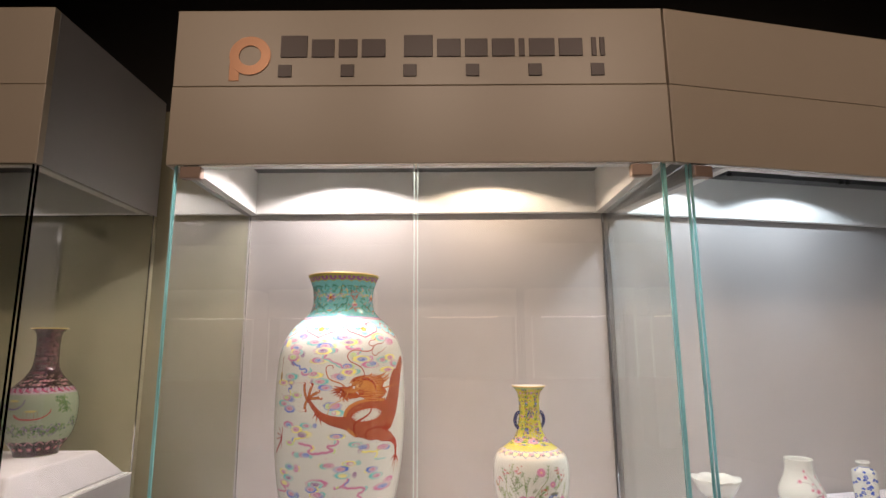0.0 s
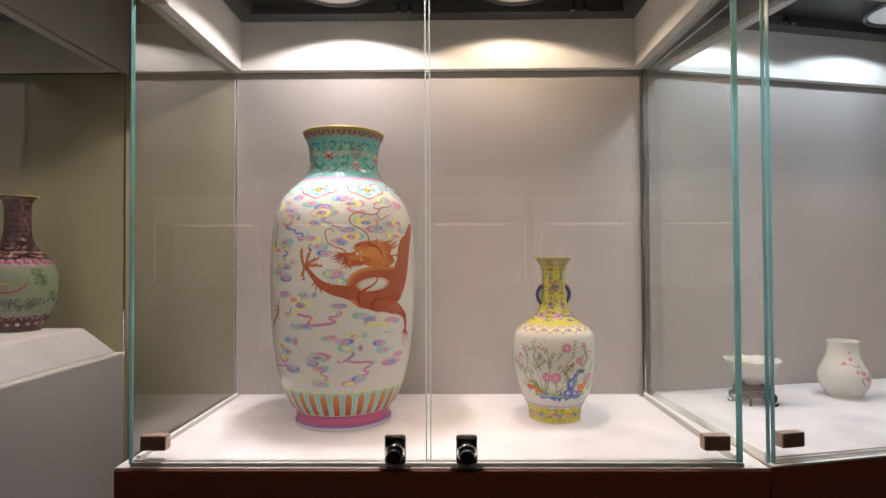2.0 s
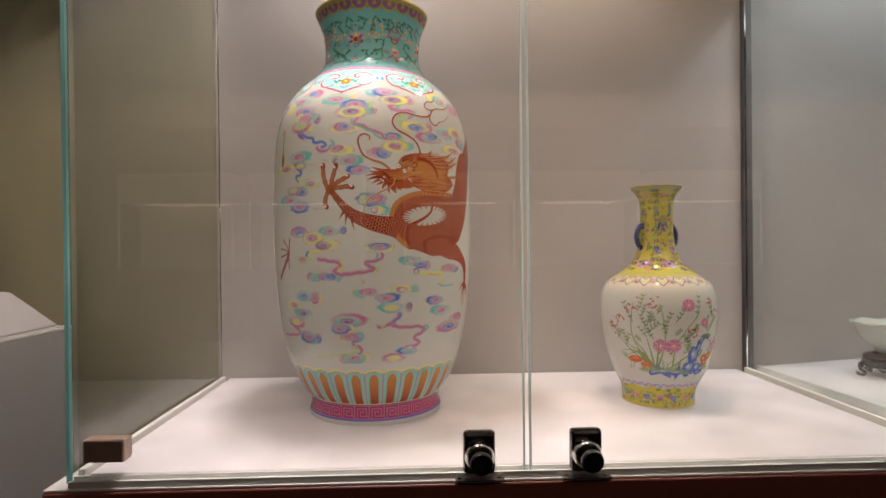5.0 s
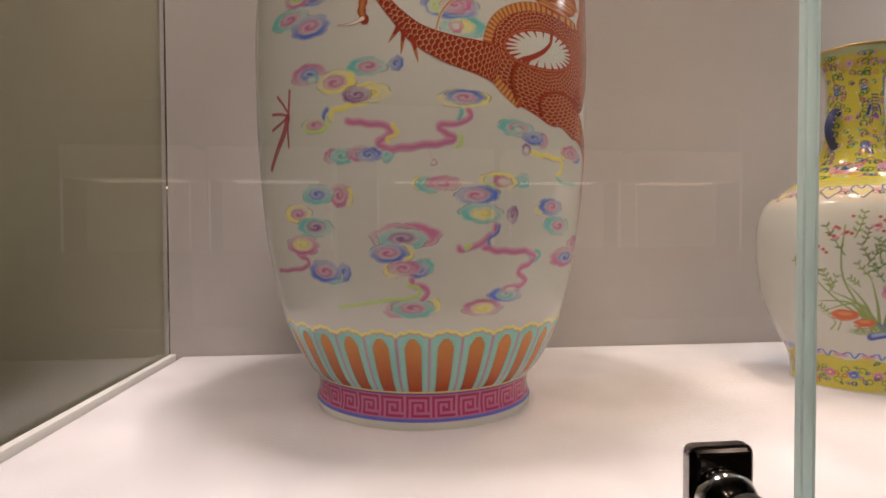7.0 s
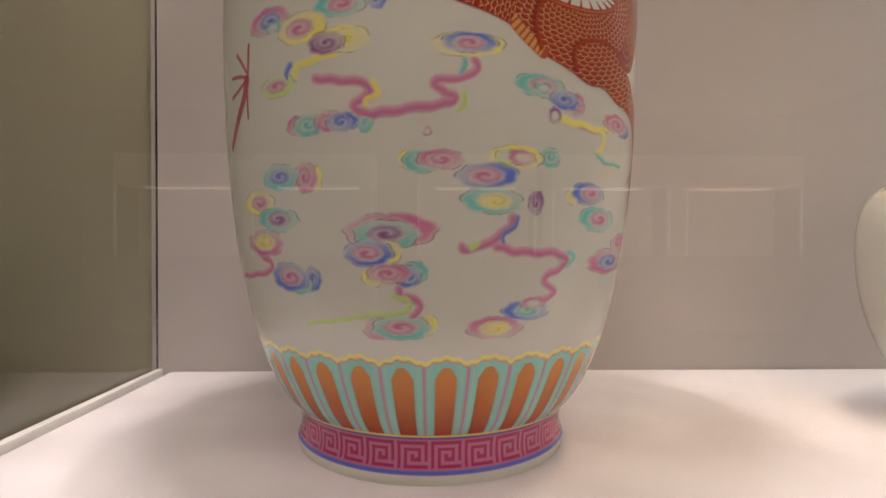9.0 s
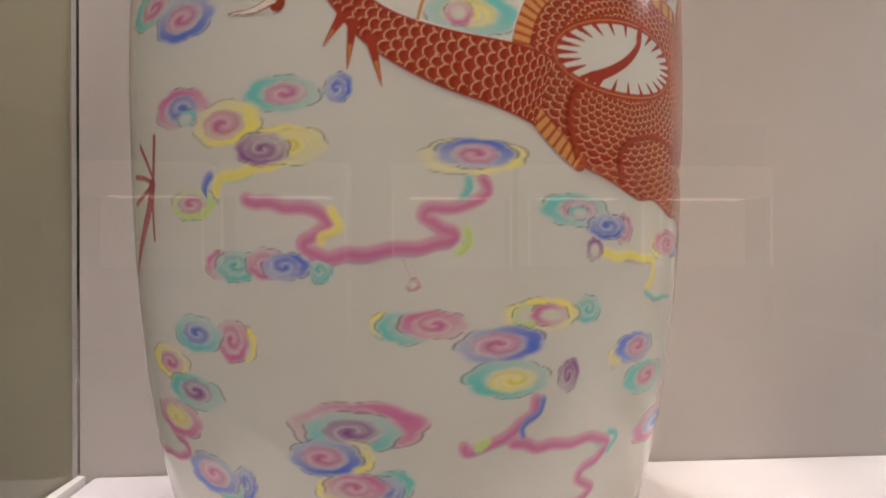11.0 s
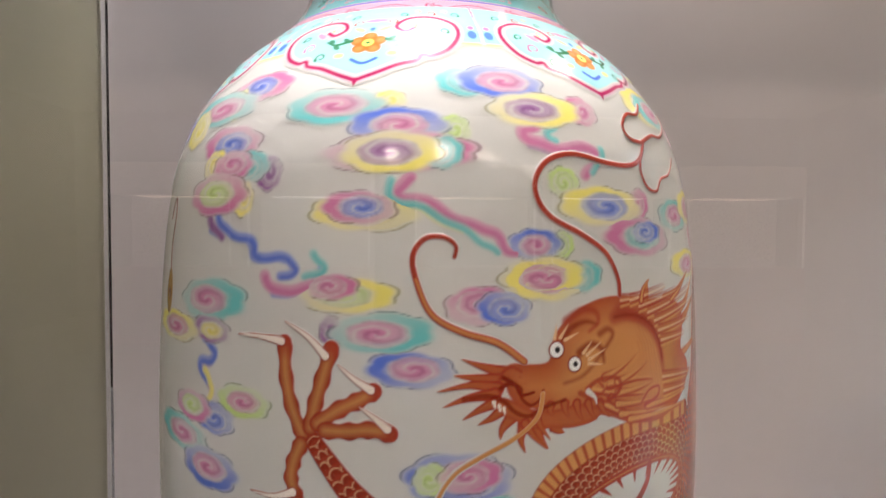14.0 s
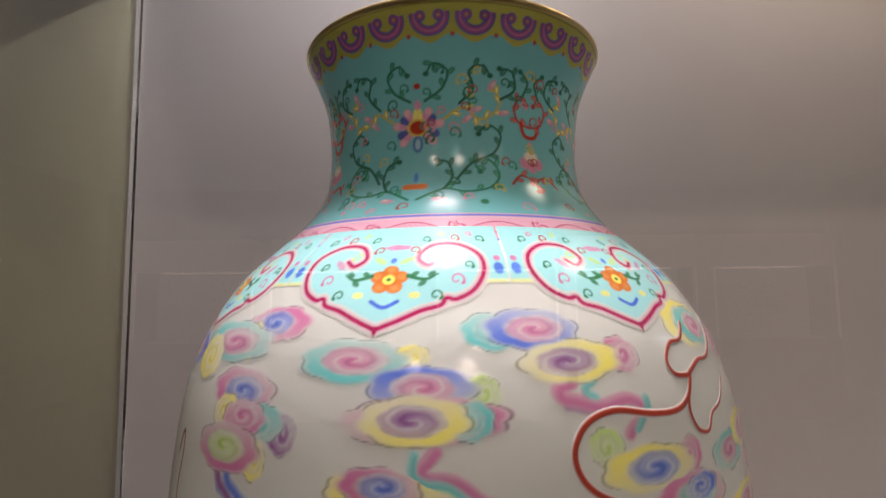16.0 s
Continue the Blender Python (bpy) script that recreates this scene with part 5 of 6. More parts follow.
V_FRET0, V_FRET1, V_PETAL0, V_PETAL1 = 6.5, 36.5, 36.5, 106.0
c, r = ring(V_FRET0, V_FRET1, 0.55)
c.lay((0.50, 0.16, 0.30), np.ones(c.x.shape))
h = V_FRET1 - V_FRET0
c.lay("B", np.clip(1.3 - np.abs(c.y - 2.4) / 1.6, 0, 1))
c.lay("W", (c.y < 1.0) * 1.0)
c.lay("N", np.clip(1.2 - np.abs(c.y - h + 3.6) / 1.1, 0, 1))
c.lay("Y", np.clip(1.2 - np.abs(c.y - h + 1.2) / 1.2, 0, 1))
KEY = ("#########", "#.......#", "#.#####.#", "#.#...#.#", "#.#.#.#.#", "#.#.###.#", "#.#......", "#.#######")
unit = 2 * math.pi * r / 30
fx = np.clip(((c.x / unit) % 1) * 10, 0, 9.999).astype(int)
fy = np.clip((c.y - 5.2) / (h - 11.5) * 8, -1, 8).astype(int)
table = np.array([[ch == "#" for ch in row + "."] for row in KEY[::-1]])
inside = (c.y > 5.2) & (c.y < h - 6.3)
c.lay("M", np.where(inside, table[np.clip(fy, 0, 7), fx], False) * 0.9)
c.onto(BIG, 0, V_FRET0, "key_fret_band", vase, 0.0002, "rose pink key fret band with blue lines")

c, r = ring(V_PETAL0, V_PETAL1, 0.65)
h = V_PETAL1 - V_PETAL0
rr = np.interp((V_PETAL0 + c.y) / 1000, BIG.v, BIG.r) * 1000
f = (c.x / r / radians(360 / 32) + 0.158) % 1 - 0.5
top = h - 7 - 4.5 * np.abs(f * 2) ** 1.6 + 0.7 * np.sin(c.x * 0.9)
u = np.abs(f)
shape = np.clip((h - 11 - c.y) / 9, 0, 1) ** 0.5
inner, outer = 0.255 * shape, 0.455
c.lay((0.50, 0.20, 0.32), np.clip((top + 2 - c.y) / 1.0, 0, 1) * 0.85)
c.lay("W", np.clip(1 - np.abs(u - 0.445) / 0.012, 0, 1) * 0.6 * (c.y < top))
c.lay((0.26, 0.60, 0.53), np.clip((outer - u) / 0.02 + 0.5, 0, 1) * np.clip((top - c.y) / 1.0, 0, 1))
c.lay("W", np.clip(1 - np.abs(u - 0.37) / 0.02, 0, 1) * 0.55 * (c.y < top - 3))
petal = np.clip((inner - u) / 0.02 + 0.5, 0, 1) * (c.y < h - 11)
hue = np.clip(c.y / (h - 14), 0, 1)[..., None]
c.rgb = c.rgb * (1 - petal[..., None]) + petal[..., None] * (np.array((0.38, 0.045, 0.012)) * (1 - hue) + np.array((0.60, 0.24, 0.06)) * hue)
c.lay("K", np.clip(1 - np.abs(u - inner - 0.012) / 0.012, 0, 1) * (c.y < h - 11) * 0.45 * (np.sin(c.y * 1.7 + f * 9) > -0.3))
c.lay("Y", np.clip(1.25 - np.abs(c.y - top - 2.2) / 1.9, 0, 1) * 0.85)
c.lay("D", np.clip(1 - np.abs(c.y - top - 0.4) / 0.5, 0, 1) * 0.45 * (np.sin(c.x * 1.9) > -0.1))
c.onto(BIG, 0, V_PETAL0, "petal_band", vase, 0.0002, "band of orange petals edged in turquoise")

# collar: rose band, turquoise cloud collar lappets, turquoise neck, yellow and purple rim band
V_ROSE, V_NECK, V_RIM, V_TOP = 562.0, 584.5, 675.0, BIG.v[-1] * 1000 - 1.2
c, r = ring(V_ROSE, V_NECK, 0.6)
h = V_NECK - V_ROSE
c.lay((0.66, 0.35, 0.43), np.ones(c.x.shape))
for y in (1.2, h - 1.4):
    c.lay("B", np.clip(1.2 - np.abs(c.y - y) / 1.0, 0, 1))
c.lay("W", np.clip(1 - np.abs(c.y - h + 3.2) / 0.6, 0, 1) * 0.7)
q = (c.x / r / radians(22.5)) % 1
leaf = np.clip(1 - np.abs(np.abs(c.y - h / 2) - 4.5 * np.sin(math.pi * np.clip((q - 0.18) / 0.64, 0, 1))) / 0.55, 0, 1) * (np.abs(q - 0.5) < 0.32)
c.lay("M", np.clip(leaf * 1.5, 0, 1))
c.lay("M", np.clip(np.sin((q - 0.5) * 90 + np.abs(c.y - h / 2) * 1.5), 0, 1) * (np.abs(c.y - h / 2) < 4.0 * np.sin(math.pi * np.clip((q - 0.2) / 0.6, 0, 1))) * 0.3)
x0 = (q + 0.5) % 1 - 0.5
rho, phi = np.hypot(x0 * r * radians(22.5), c.y - h / 2), np.arctan2(c.y - h / 2, x0 * r)
c.lay("M", np.clip(1.3 - np.abs(rho - 3.6 - 1.1 * np.cos(5 * phi)) / 0.7, 0, 1))
c.lay("R", (rho < 1.5) * 0.7)
c.onto(BIG, 0, V_ROSE, "rose_band", vase, 0.0002, "rose pink band with leaf scrolls")


def lappet(theta):
    """One cloud-collar lappet: maroon outline with two scrolls, turquoise field, an orange blossom."""
    c = Canvas(-60, 60, -6, 60, 0.6)
    edge = smooth_run([(0, 0), (9, 4), (18, 8.5), (26, 11), (28.5, 14.5), (33, 14.0), (41, 19), (46, 29), (44, 39), (33, 46), (20, 45), (14, 37), (19, 32), (24, 35)], 6)
    other = edge * (-1, 1)
    field = np.vstack([edge[:-12], other[:-12][::-1]])
    c.lay((0.33, 0.65, 0.65), np.clip((c.y - 22) / 1.0, 0, 1))
    c.lay("Y", np.clip(1 - np.abs(c.y - 23 - 0.0) / 1.4, 0, 1) * (np.abs(c.x) > 44) * 0.8)
    c.polygon(field, (0.35, 0.67, 0.67), 0.6)
    both = [c.reach(e)[0] for e in (edge, other)]
    d = np.minimum(*both)
    c.lay("W", np.clip((2.9 - d) / 0.5 + 0.5, 0, 1))
    c.lay("P", np.clip((2.0 - d) / 0.8 + 0.5, 0, 1) * 0.40)
    c.lay("M", np.clip((0.95 - d) / 0.4 + 0.5, 0, 1))
    c.stroke("M", [(0, 0), (0, -3)], 1.4, 0.2)
    cx, cy = 1.5, 24
    for k in range(5):
        f = 2 * math.pi * k / 5 + 0.3
        c.oval("O", cx + 5.6 * math.cos(f), cy + 4.6 * math.sin(f), 3.9, 3.3, 0.6)
        c.oval((0.70, 0.32, 0.10), cx + 6.4 * math.cos(f), cy + 5.4 * math.sin(f), 2.2, 1.8, 1.2, 0.6)
    c.oval("Y", cx, cy, 3.0, 2.6, 0.5)
    c.oval("D", cx, cy, 1.1, 1.0, 0.4)
    for s in (-1, 1):
        c.stroke("D", [(cx + s * 9, cy + 2), (cx + s * 17, cy), (cx + s * 23, cy + 3)], 1.2, 0.4, 0.5)
        for k in (12, 16, 20):
            c.oval("D", cx + s * k, cy + (3 if k % 8 else -2), 2.2, 1.3, 0.5, 0.9, turn=s * 0.6)
        c.oval("Y", cx + s * 13, cy - 8, 2.6, 1.6, 0.6, 0.8)
        c.oval("G", cx + s * 7, cy + 11, 4.0, 1.6, 0.6, 0.8, turn=s * 0.5)
        c.oval("P", cx + s * 29, cy + 9, 4.4, 1.7, 0.7, 0.7, turn=s * 0.7)
    c.stroke("B", [(cx - 6, cy - 11), (cx, cy - 14), (cx + 6, cy - 11)], 0.9, 0.9, 0.5)
    c.oval("B", cx, cy + 11, 1.6, 1.8, 0.6, 0.9)
    c.oval("P", cx, cy + 20, 6.5, 1.7, 0.7, 0.8, lobes=5, wob=0.3)
    for s in (-1, 1):
        for x, y, size, ink in ((31, 0, 4.0, "P"), (20, 14, 3.4, "G"), (22, -8, 3.2, "D"), (9, 18, 3.4, "R"), (37, 8, 2.8, "D"), (14, 26, 3.0, "D"), (30, 27, 3.2, "R"), (44, 26, 3.2, "D"), (38, 30, 2.2, "p"), (22, 30, 2.2, "G")):
            scroll(c, cx + s * x, cy + y, size, ink, s, 0.5)
    for x in (-54, 54):
        c.oval("B", x * 0.985, 30, 2.4, 3.4, 0.7, 0.9)
        c.oval("P", x * 0.985, 36, 1.8, 1.8, 0.6, 0.9)
    c.a[np.abs(c.x) > 22.45 * radians(1) * float(np.interp(0.5135, BIG.v, BIG.r)) * 1000] = 0
    return c.onto(BIG, theta, 513.5, "collar_lappet", vase, 0.0003, "turquoise cloud collar lappet with an orange blossom")


for k in range(-3, 3):
    lappet(-13.0 + 45.6 * k)

c, r = ring(V_NECK, V_RIM, 0.6)
h = V_RIM - V_NECK
c.lay((0.17, 0.45, 0.46), np.ones(c.x.shape))
GREEN = np.array((0.022, 0.125, 0.070))
for base in (-103.6, -13.6, 76.4):
    cx = radians(base) * r
    cy = h * 0.60
    for s in (-1, 1):
        for f, ink, rad in ((0.15, "p", 12), (0.55, "N", 9), (-0.35, "N", 10), (-0.75, "p", 11), (0.95, "p", 10)):
            x1, y1 = cx + s * rad * math.cos(f), cy + rad * math.sin(f)
            c.stroke(INK[ink] * 0.9 + INK["W"] * 0.06, [(cx + s * 3 * math.cos(f), cy + 3 * math.sin(f)), (x1, y1)], 1.2, 2.3, 0.7)
            if ink == "p":
                c.oval((0.70, 0.42, 0.40), x1, y1, 1.8, 1.8, 0.9, 0.7)
        # leafy scrolls round the blossom
        for ink, run in ((GREEN * 1.6, [(2, -43), (14, -36), (24, -38), (36, -35), (42, -26), (37, -18), (30, -20), (32, -25)]),
                         (GREEN, [(14, -36), (18, -28), (16, -20), (10, -18)]),
                         (GREEN, [(20, -30), (28, -20), (40, -14), (44, -4), (37, 1), (32, -4)]),
                         ((0.50, 0.40, 0.10), [(14, 4), (24, 10), (32, 4), (40, 7), (44, 15), (39, 20)]),
                         (GREEN * 1.3, [(4, 14), (13, 20), (16, 29), (9, 33), (5, 28)]),
                         (GREEN, [(22, 12), (29, 20), (27, 29), (34, 32), (38, 27)]),
                         (GREEN, [(44, 15), (52, 21), (50, 30), (43, 31)]),
                         ((0.36, 0.07, 0.05), [(62, 2), (55, 4), (52, 12), (57, 18), (60, 14)]),
                         (GREEN * 1.3, [(57, 18), (60, 26), (55, 31)]),
                         ((0.36, 0.07, 0.05), [(48, -32), (54, -26), (61, -29), (63, -36)])):
            vine(c, [(cx + s * x, cy + y) for x, y in run], ink, s)
        for x, y, a in ((31, 9, 0.4), (39, 22, 1.0), (46, 8, 0.2), (26, 4, 0.7), (12, -43, 0.1)):
            c.oval((0.60, 0.27, 0.34), cx + s * x, cy + y, 3.4, 1.5, 0.7, 0.9, turn=s * a)
            c.oval((0.70, 0.48, 0.46), cx + s * (x + 1), cy + y + 0.6, 1.5, 0.8, 0.6, 0.8, turn=s * a)
    c.oval("Y", cx, cy + 6, 2.6, 5.0, 0.7, 0.9)
    c.oval("p", cx, cy + 12, 2.0, 2.6, 0.7, 0.9)
    c.oval((0.62, 0.45, 0.08), cx, cy, 5.6, 4.6, 0.6, lobes=14, wob=0.1)
    c.oval("R", cx, cy, 4.4, 3.6, 0.6)
    c.oval("N", cx, cy - 9, 2.8, 4.6, 0.7, 0.8)
    c.oval((0.35, 0.55, 0.60), cx, cy - 9, 1.5, 3.0, 0.8, 0.8)
    c.oval("R", cx, cy + 22, 1.8, 1.6, 0.5)
    for s in (-1, 0, 1):
        c.oval("O", cx + 3.6 * s, cy - 34, 2.8, 2.0, 0.7, 0.95)
    c.oval("B", cx, cy - 28, 1.2, 3.0, 0.6, 0.8)
    # bell flower half way to the next blossom
    bx, by = cx + radians(45) * r, h * 0.42
    for s in (-1, 0, 1):
        c.oval((0.62, 0.24, 0.34), bx + s * 4.6, by - (2 if s else 4), 3.0, 3.4, 0.9, 0.95)
    c.oval((0.78, 0.66, 0.50), bx, by + 2, 4.4, 3.0, 1.6, 0.9)
    c.stroke((0.50, 0.40, 0.08), [(bx, by + 4), (bx, by + 10)], 0.9, 0.7)
    c.oval("p", bx, by + 9, 1.2, 1.4, 0.5)
    c.stroke("R", [(bx - 6, by + 20), (bx - 4, by + 14), (bx, by + 12.5), (bx + 4, by + 14), (bx + 6, by + 20)], 1.1, 1.1, 0.5)
    c.oval("D", bx - radians(22) * r, 9, 1.9, 1.9, 0.6, 0.9)
    c.oval("p", bx + radians(20) * r, 6, 1.5, 1.5, 0.6, 0.9)
RNG_NECK = random.Random(11)
for k in range(120):
    x, y = RNG_NECK.uniform(-1, 1) * r * radians(108), RNG_NECK.uniform(4, h - 6)
    ink = (GREEN * 1.2, GREEN * 1.8, np.array((0.55, 0.24, 0.30)), np.array((0.50, 0.42, 0.12)), np.array((0.36, 0.08, 0.06)))[k % 5]
    scroll(c, x, y, RNG_NECK.uniform(2.4, 4.2), ink, RNG_NECK.choice((-1, 1)), 0.5)
c.onto(BIG, 0, V_NECK, "neck_enamel", vase, 0.0002, "turquoise enamelled neck with lotus scrolls")

c, r = ring(V_RIM, V_TOP, 0.55)
h = V_TOP - V_RIM
c.lay((0.17, 0.45, 0.46), np.ones(c.x.shape))
q = (c.x / r / radians(15)) % 1 - 0.5
w = q * r * radians(15)
wave = h * 0.30 + 2.2 * np.cos(2 * math.pi * q) * -1
c.lay((0.38, 0.35, 0.07), (c.y > wave + 1) * 1.0)
d = np.abs(np.hypot(w * 0.95, (c.y - h * 0.72) * 1.05) - 7.2)
arc = (c.y < h * 0.80)
c.lay("N", np.clip((2.9 - d) / 0.6, 0, 1) * arc * 0.9)
c.lay((0.32, 0.08, 0.22), np.clip((2.0 - d) / 0.6, 0, 1) * arc)
c.lay((0.50, 0.20, 0.34), np.clip((0.7 - d) / 0.6, 0, 1) * arc * 0.7)
for s in (-1, 1):
    e = np.hypot(w - s * 4.6, c.y - h * 0.74)
    c.lay("N", np.clip((3.0 - e) / 0.5, 0, 1) * 0.9)
    c.lay((0.32, 0.08, 0.22), np.clip((2.3 - e) / 0.5, 0, 1))
    c.lay((0.38, 0.35, 0.07), np.clip((0.9 - e) / 0.5, 0, 1))
e = np.hypot(np.abs(w) - r * radians(7.5), c.y - h * 0.40)
c.lay("R", np.clip((1.5 - e) / 0.6, 0, 1) * 0.9)
c.lay((0.03, 0.025, 0.02), np.clip(1 - np.abs(c.y - h + 1.0) / 0.8, 0, 1) * 0.6)
c.onto(BIG, 0, V_RIM, "rim_band", vase, 0.0002, "purple scroll heads on yellow below the rim")


# ---- the yellow-necked vase ----
def silhouette(rows, height):
    """A profile from half widths listed from the rim down, scaled to the height."""
    top, bottom = rows[0][0], rows[-1][0]
    k = height / (bottom - top)
    return [(w * k, (bottom - y) * k) for y, w in rows[::-1]]


def vessel(profile, m, name, label, category, wall, glaze, gilt=True, inside=0.85):
    """A turned porcelain vessel with a hollow mouth and a foot ring."""
    skin = Turned(profile)
    ob = thing(name, m, label, category)
    r_top, z_top = skin.r[-1], skin.z[-1]
    mouth = [(r_top - wall * 0.5, z_top + wall * 0.3), (r_top - wall, z_top - wall * 0.2)]
    mouth += [(float(np.interp(z, skin.z, skin.r)) - wall, z) for z in np.linspace(z_top - wall, z_top * 0.55, 24)] + [(0, z_top * 0.54)]
    part("body", lathe([(skin.r[0] * 0.85, 0.003), (skin.r[0] * 0.93, 0.0004), *zip(skin.r, skin.z), *mouth], 96), glaze, ob, smooth=True)
    if gilt:
        part("gilt_rim", lathe([(r_top - 0.0003, z_top - 0.0022), (r_top + 0.0009, z_top - 0.0006), (r_top + 0.0004, z_top + 0.0012), (r_top - wall * 0.8, z_top + 0.0012)], 96), GOLD, ob, "thin gilt rim", smooth=True)
    return skin, ob


def sheet(skin, v0, v1, step=0.8, half=112):
    r = float(np.interp((v0 + v1) / 2000, skin.v, skin.r)) * 1000
    c = Canvas(-r * radians(half), r * radians(half), 0, v1 - v0, step)
    c.ref = r / 1000
    return c, r


def blossom(c, x, y, size, petal, heart, n=5, strength=0.95):
    for k in range(n):
        f = 2 * math.pi * k / n + x
        c.oval(petal, x + size * 0.55 * math.cos(f), y + size * 0.55 * math.sin(f), size * 0.45, size * 0.40, 0.6, strength)
        c.oval(INK["W"], x + size * 0.75 * math.cos(f), y + size * 0.75 * math.sin(f), size * 0.2, size * 0.2, 0.8, 0.4)
    c.oval(heart, x, y, size * 0.28, size * 0.26, 0.5)


def sprig(c, x, y, length, lean, ink, pairs=4, size=2.0):
    """A small stem with paired leaflets."""
    tip = (x + length * math.sin(lean), y + length * math.cos(lean))
    c.stroke(ink, [(x, y), (x + 0.55 * (tip[0] - x) + 0.6, y + 0.5 * (tip[1] - y)), tip], 0.45, 0.25, 0.5)
    for k in range(1, pairs + 1):
        t = k / pairs
        px, py = x + t * (tip[0] - x), y + t * (tip[1] - y)
        for s in (-1, 1):
            c.oval(ink, px + s * size * math.cos(lean) * 0.8, py + size * 0.5 - s * size * math.sin(lean) * 0.6, size, size * 0.42, 0.5, 0.85, turn=s * 0.7 - lean)


YELLOW = (0.57, 0.50, 0.08)
RNG = random.Random(7)
Y_PROFILE = silhouette([(416, 39), (420, 35.5), (428, 29), (440, 25), (455, 23.8), (480, 24.3), (500, 26), (515, 29), (528, 34), (540, 43), (552, 59), (561, 72), (572, 80.5), (588, 85),
                        (605, 86.5), (628, 86), (652, 83), (676, 77), (696, 69.5), (712, 61.5), (722, 56.5), (732, 53.8), (744, 53), (750, 53.2)], 0.372)
yellow, flower_vase = vessel(Y_PROFILE, pose(0.272, 0.277, FLOOR_Z), "flower_vase", "white porcelain vase with yellow neck, two handles and painted peonies", "vase", 0.004, PORCELAIN)
YL = yellow.v[-1] * 1000
v_at = lambda z: float(np.interp(z, yellow.z, yellow.v)) * 1000
v_foot, v_shoulder, v_band, v_mouth = v_at(0.037), v_at(0.198), v_at(0.226), YL - 1.0
# yellow foot
c, r = sheet(yellow, 1.5, v_foot + 8)
c.lay(YELLOW, np.clip((v_foot - 1.5 - c.y + 2.2 * np.cos(c.x / r * 12)) / 1.2, 0, 1))
for k in range(-6, 7):
    x = k * r * radians(20)
    for s in (-1, 1):
        scroll(c, x + s * 6, 10 if k % 2 else 22, 5, "D", s)
    blossom(c, x, 17, 5, "P" if k % 2 else "B", "Y", 8)
    c.stroke("B", [(x - 9, v_foot + 3), (x - 4, v_foot + 6), (x, v_foot - 1), (x + 4, v_foot + 6), (x + 9, v_foot + 3)], 0.7, 0.7, 0.5)
    c.oval("p", x + r * radians(10), v_foot + 2, 5, 2, 0.7, 0.8, lobes=4, wob=0.3)
for k in range(110):
    x, y = RNG.uniform(-1, 1) * r * radians(108), RNG.uniform(3, v_foot - 4)
    scroll(c, x, y, RNG.uniform(2.0, 3.6), ("D", "V", "D", "N", "R")[k % 5], RNG.choice((-1, 1)), 0.5)
c.onto(yellow, 0, 1.5, "foot_band", flower_vase, 0.0002, "yellow foot band with small scrolls")
# collar of heart lappets
c, r = sheet(yellow, v_shoulder, v_band)
h = v_band - v_shoulder
c.lay((0.72, 0.56, 0.42), np.clip((c.y - 2) / 3, 0, 1) * 0.4)
c.lay(YELLOW, np.clip((c.y - h * 0.66) / 2, 0, 1) * 0.8)
for y in (h - 1.2, h - 6.5):
    c.lay("D", np.clip(1 - np.abs(c.y - y) / 0.6, 0, 1) * 0.8)
c.lay(YELLOW, np.clip(1.2 - np.abs(c.y - h + 3.8) / 2.2, 0, 1) * 0.6)
for k in range(-6, 7):
    x = k * r * radians(20) + 4
    c.oval((0.70, 0.62, 0.30), x, h * 0.42, 7.5, 5.5, 0.8, 0.8, lobes=2, wob=0.3)
    c.stroke("N", [(x, h * 0.2), (x - 9, h * 0.5), (x - 5, h * 0.72), (x, h * 0.55), (x + 5, h * 0.72), (x + 9, h * 0.5), (x, h * 0.2)], 0.6, 0.6, 0.5)
    c.oval("p", x + r * radians(10), h * 0.5, 4, 2, 0.8, 0.7, lobes=5, wob=0.3)
    for dx, size, ink in ((7, 4, "R"), (10, 3, "V"), (13, 4, "D")):
        scroll(c, x + r * radians(dx), h * 0.38, size, ink, 1 if dx < 11 else -1, 0.55)
c.onto(yellow, 0, v_shoulder, "collar_band", flower_vase, 0.0002, "pale collar with yellow heart lappets")
# yellow neck with scrolling lotus
c, r = sheet(yellow, v_band, v_mouth, 0.8)
h = v_mouth - v_band
c.lay(YELLOW, np.ones(c.x.shape))
for k in range(-3, 4):
    x = k * r * radians(56) + 2
    for row, (y, size) in enumerate(((20, 9.5), (48, 4.5), (80, 4), (112, 4), (140, 4))):
        if y > h - 8:
            continue
        xx = x + (r * radians(28) if row % 2 else 0)
        blossom(c, xx, y, size, "B" if row % 2 else "p", "B" if row == 0 else "M", 10 if row == 0 else 8)
        c.oval("W", xx, y, size * 0.42, size * 0.42, 0.8, 0.6)
        c.oval("N", xx, y, size * 0.2, size * 0.25, 0.5)
    for y in np.arange(6, h - 6, 11):
        for s in (-1, 1):
            scroll(c, x + s * (10 + RNG.random() * 4), y + RNG.random() * 4, 4.5, "D" if RNG.random() < 0.6 else "V", s, 0.55)
            if RNG.random() < 0.5:
                c.oval("p", x + s * (16 + RNG.random() * 4), y, 2.4, 1.4, 0.6, 0.9, turn=RNG.random() * 3)
for k in range(170):
    x, y = RNG.uniform(-1, 1) * r * radians(108), RNG.uniform(3, h - 8)
    scroll(c, x, y, RNG.uniform(2.0, 3.8), ("D", "V", "D", "N", (0.45, 0.20, 0.05))[k % 5], RNG.choice((-1, 1)), 0.55)
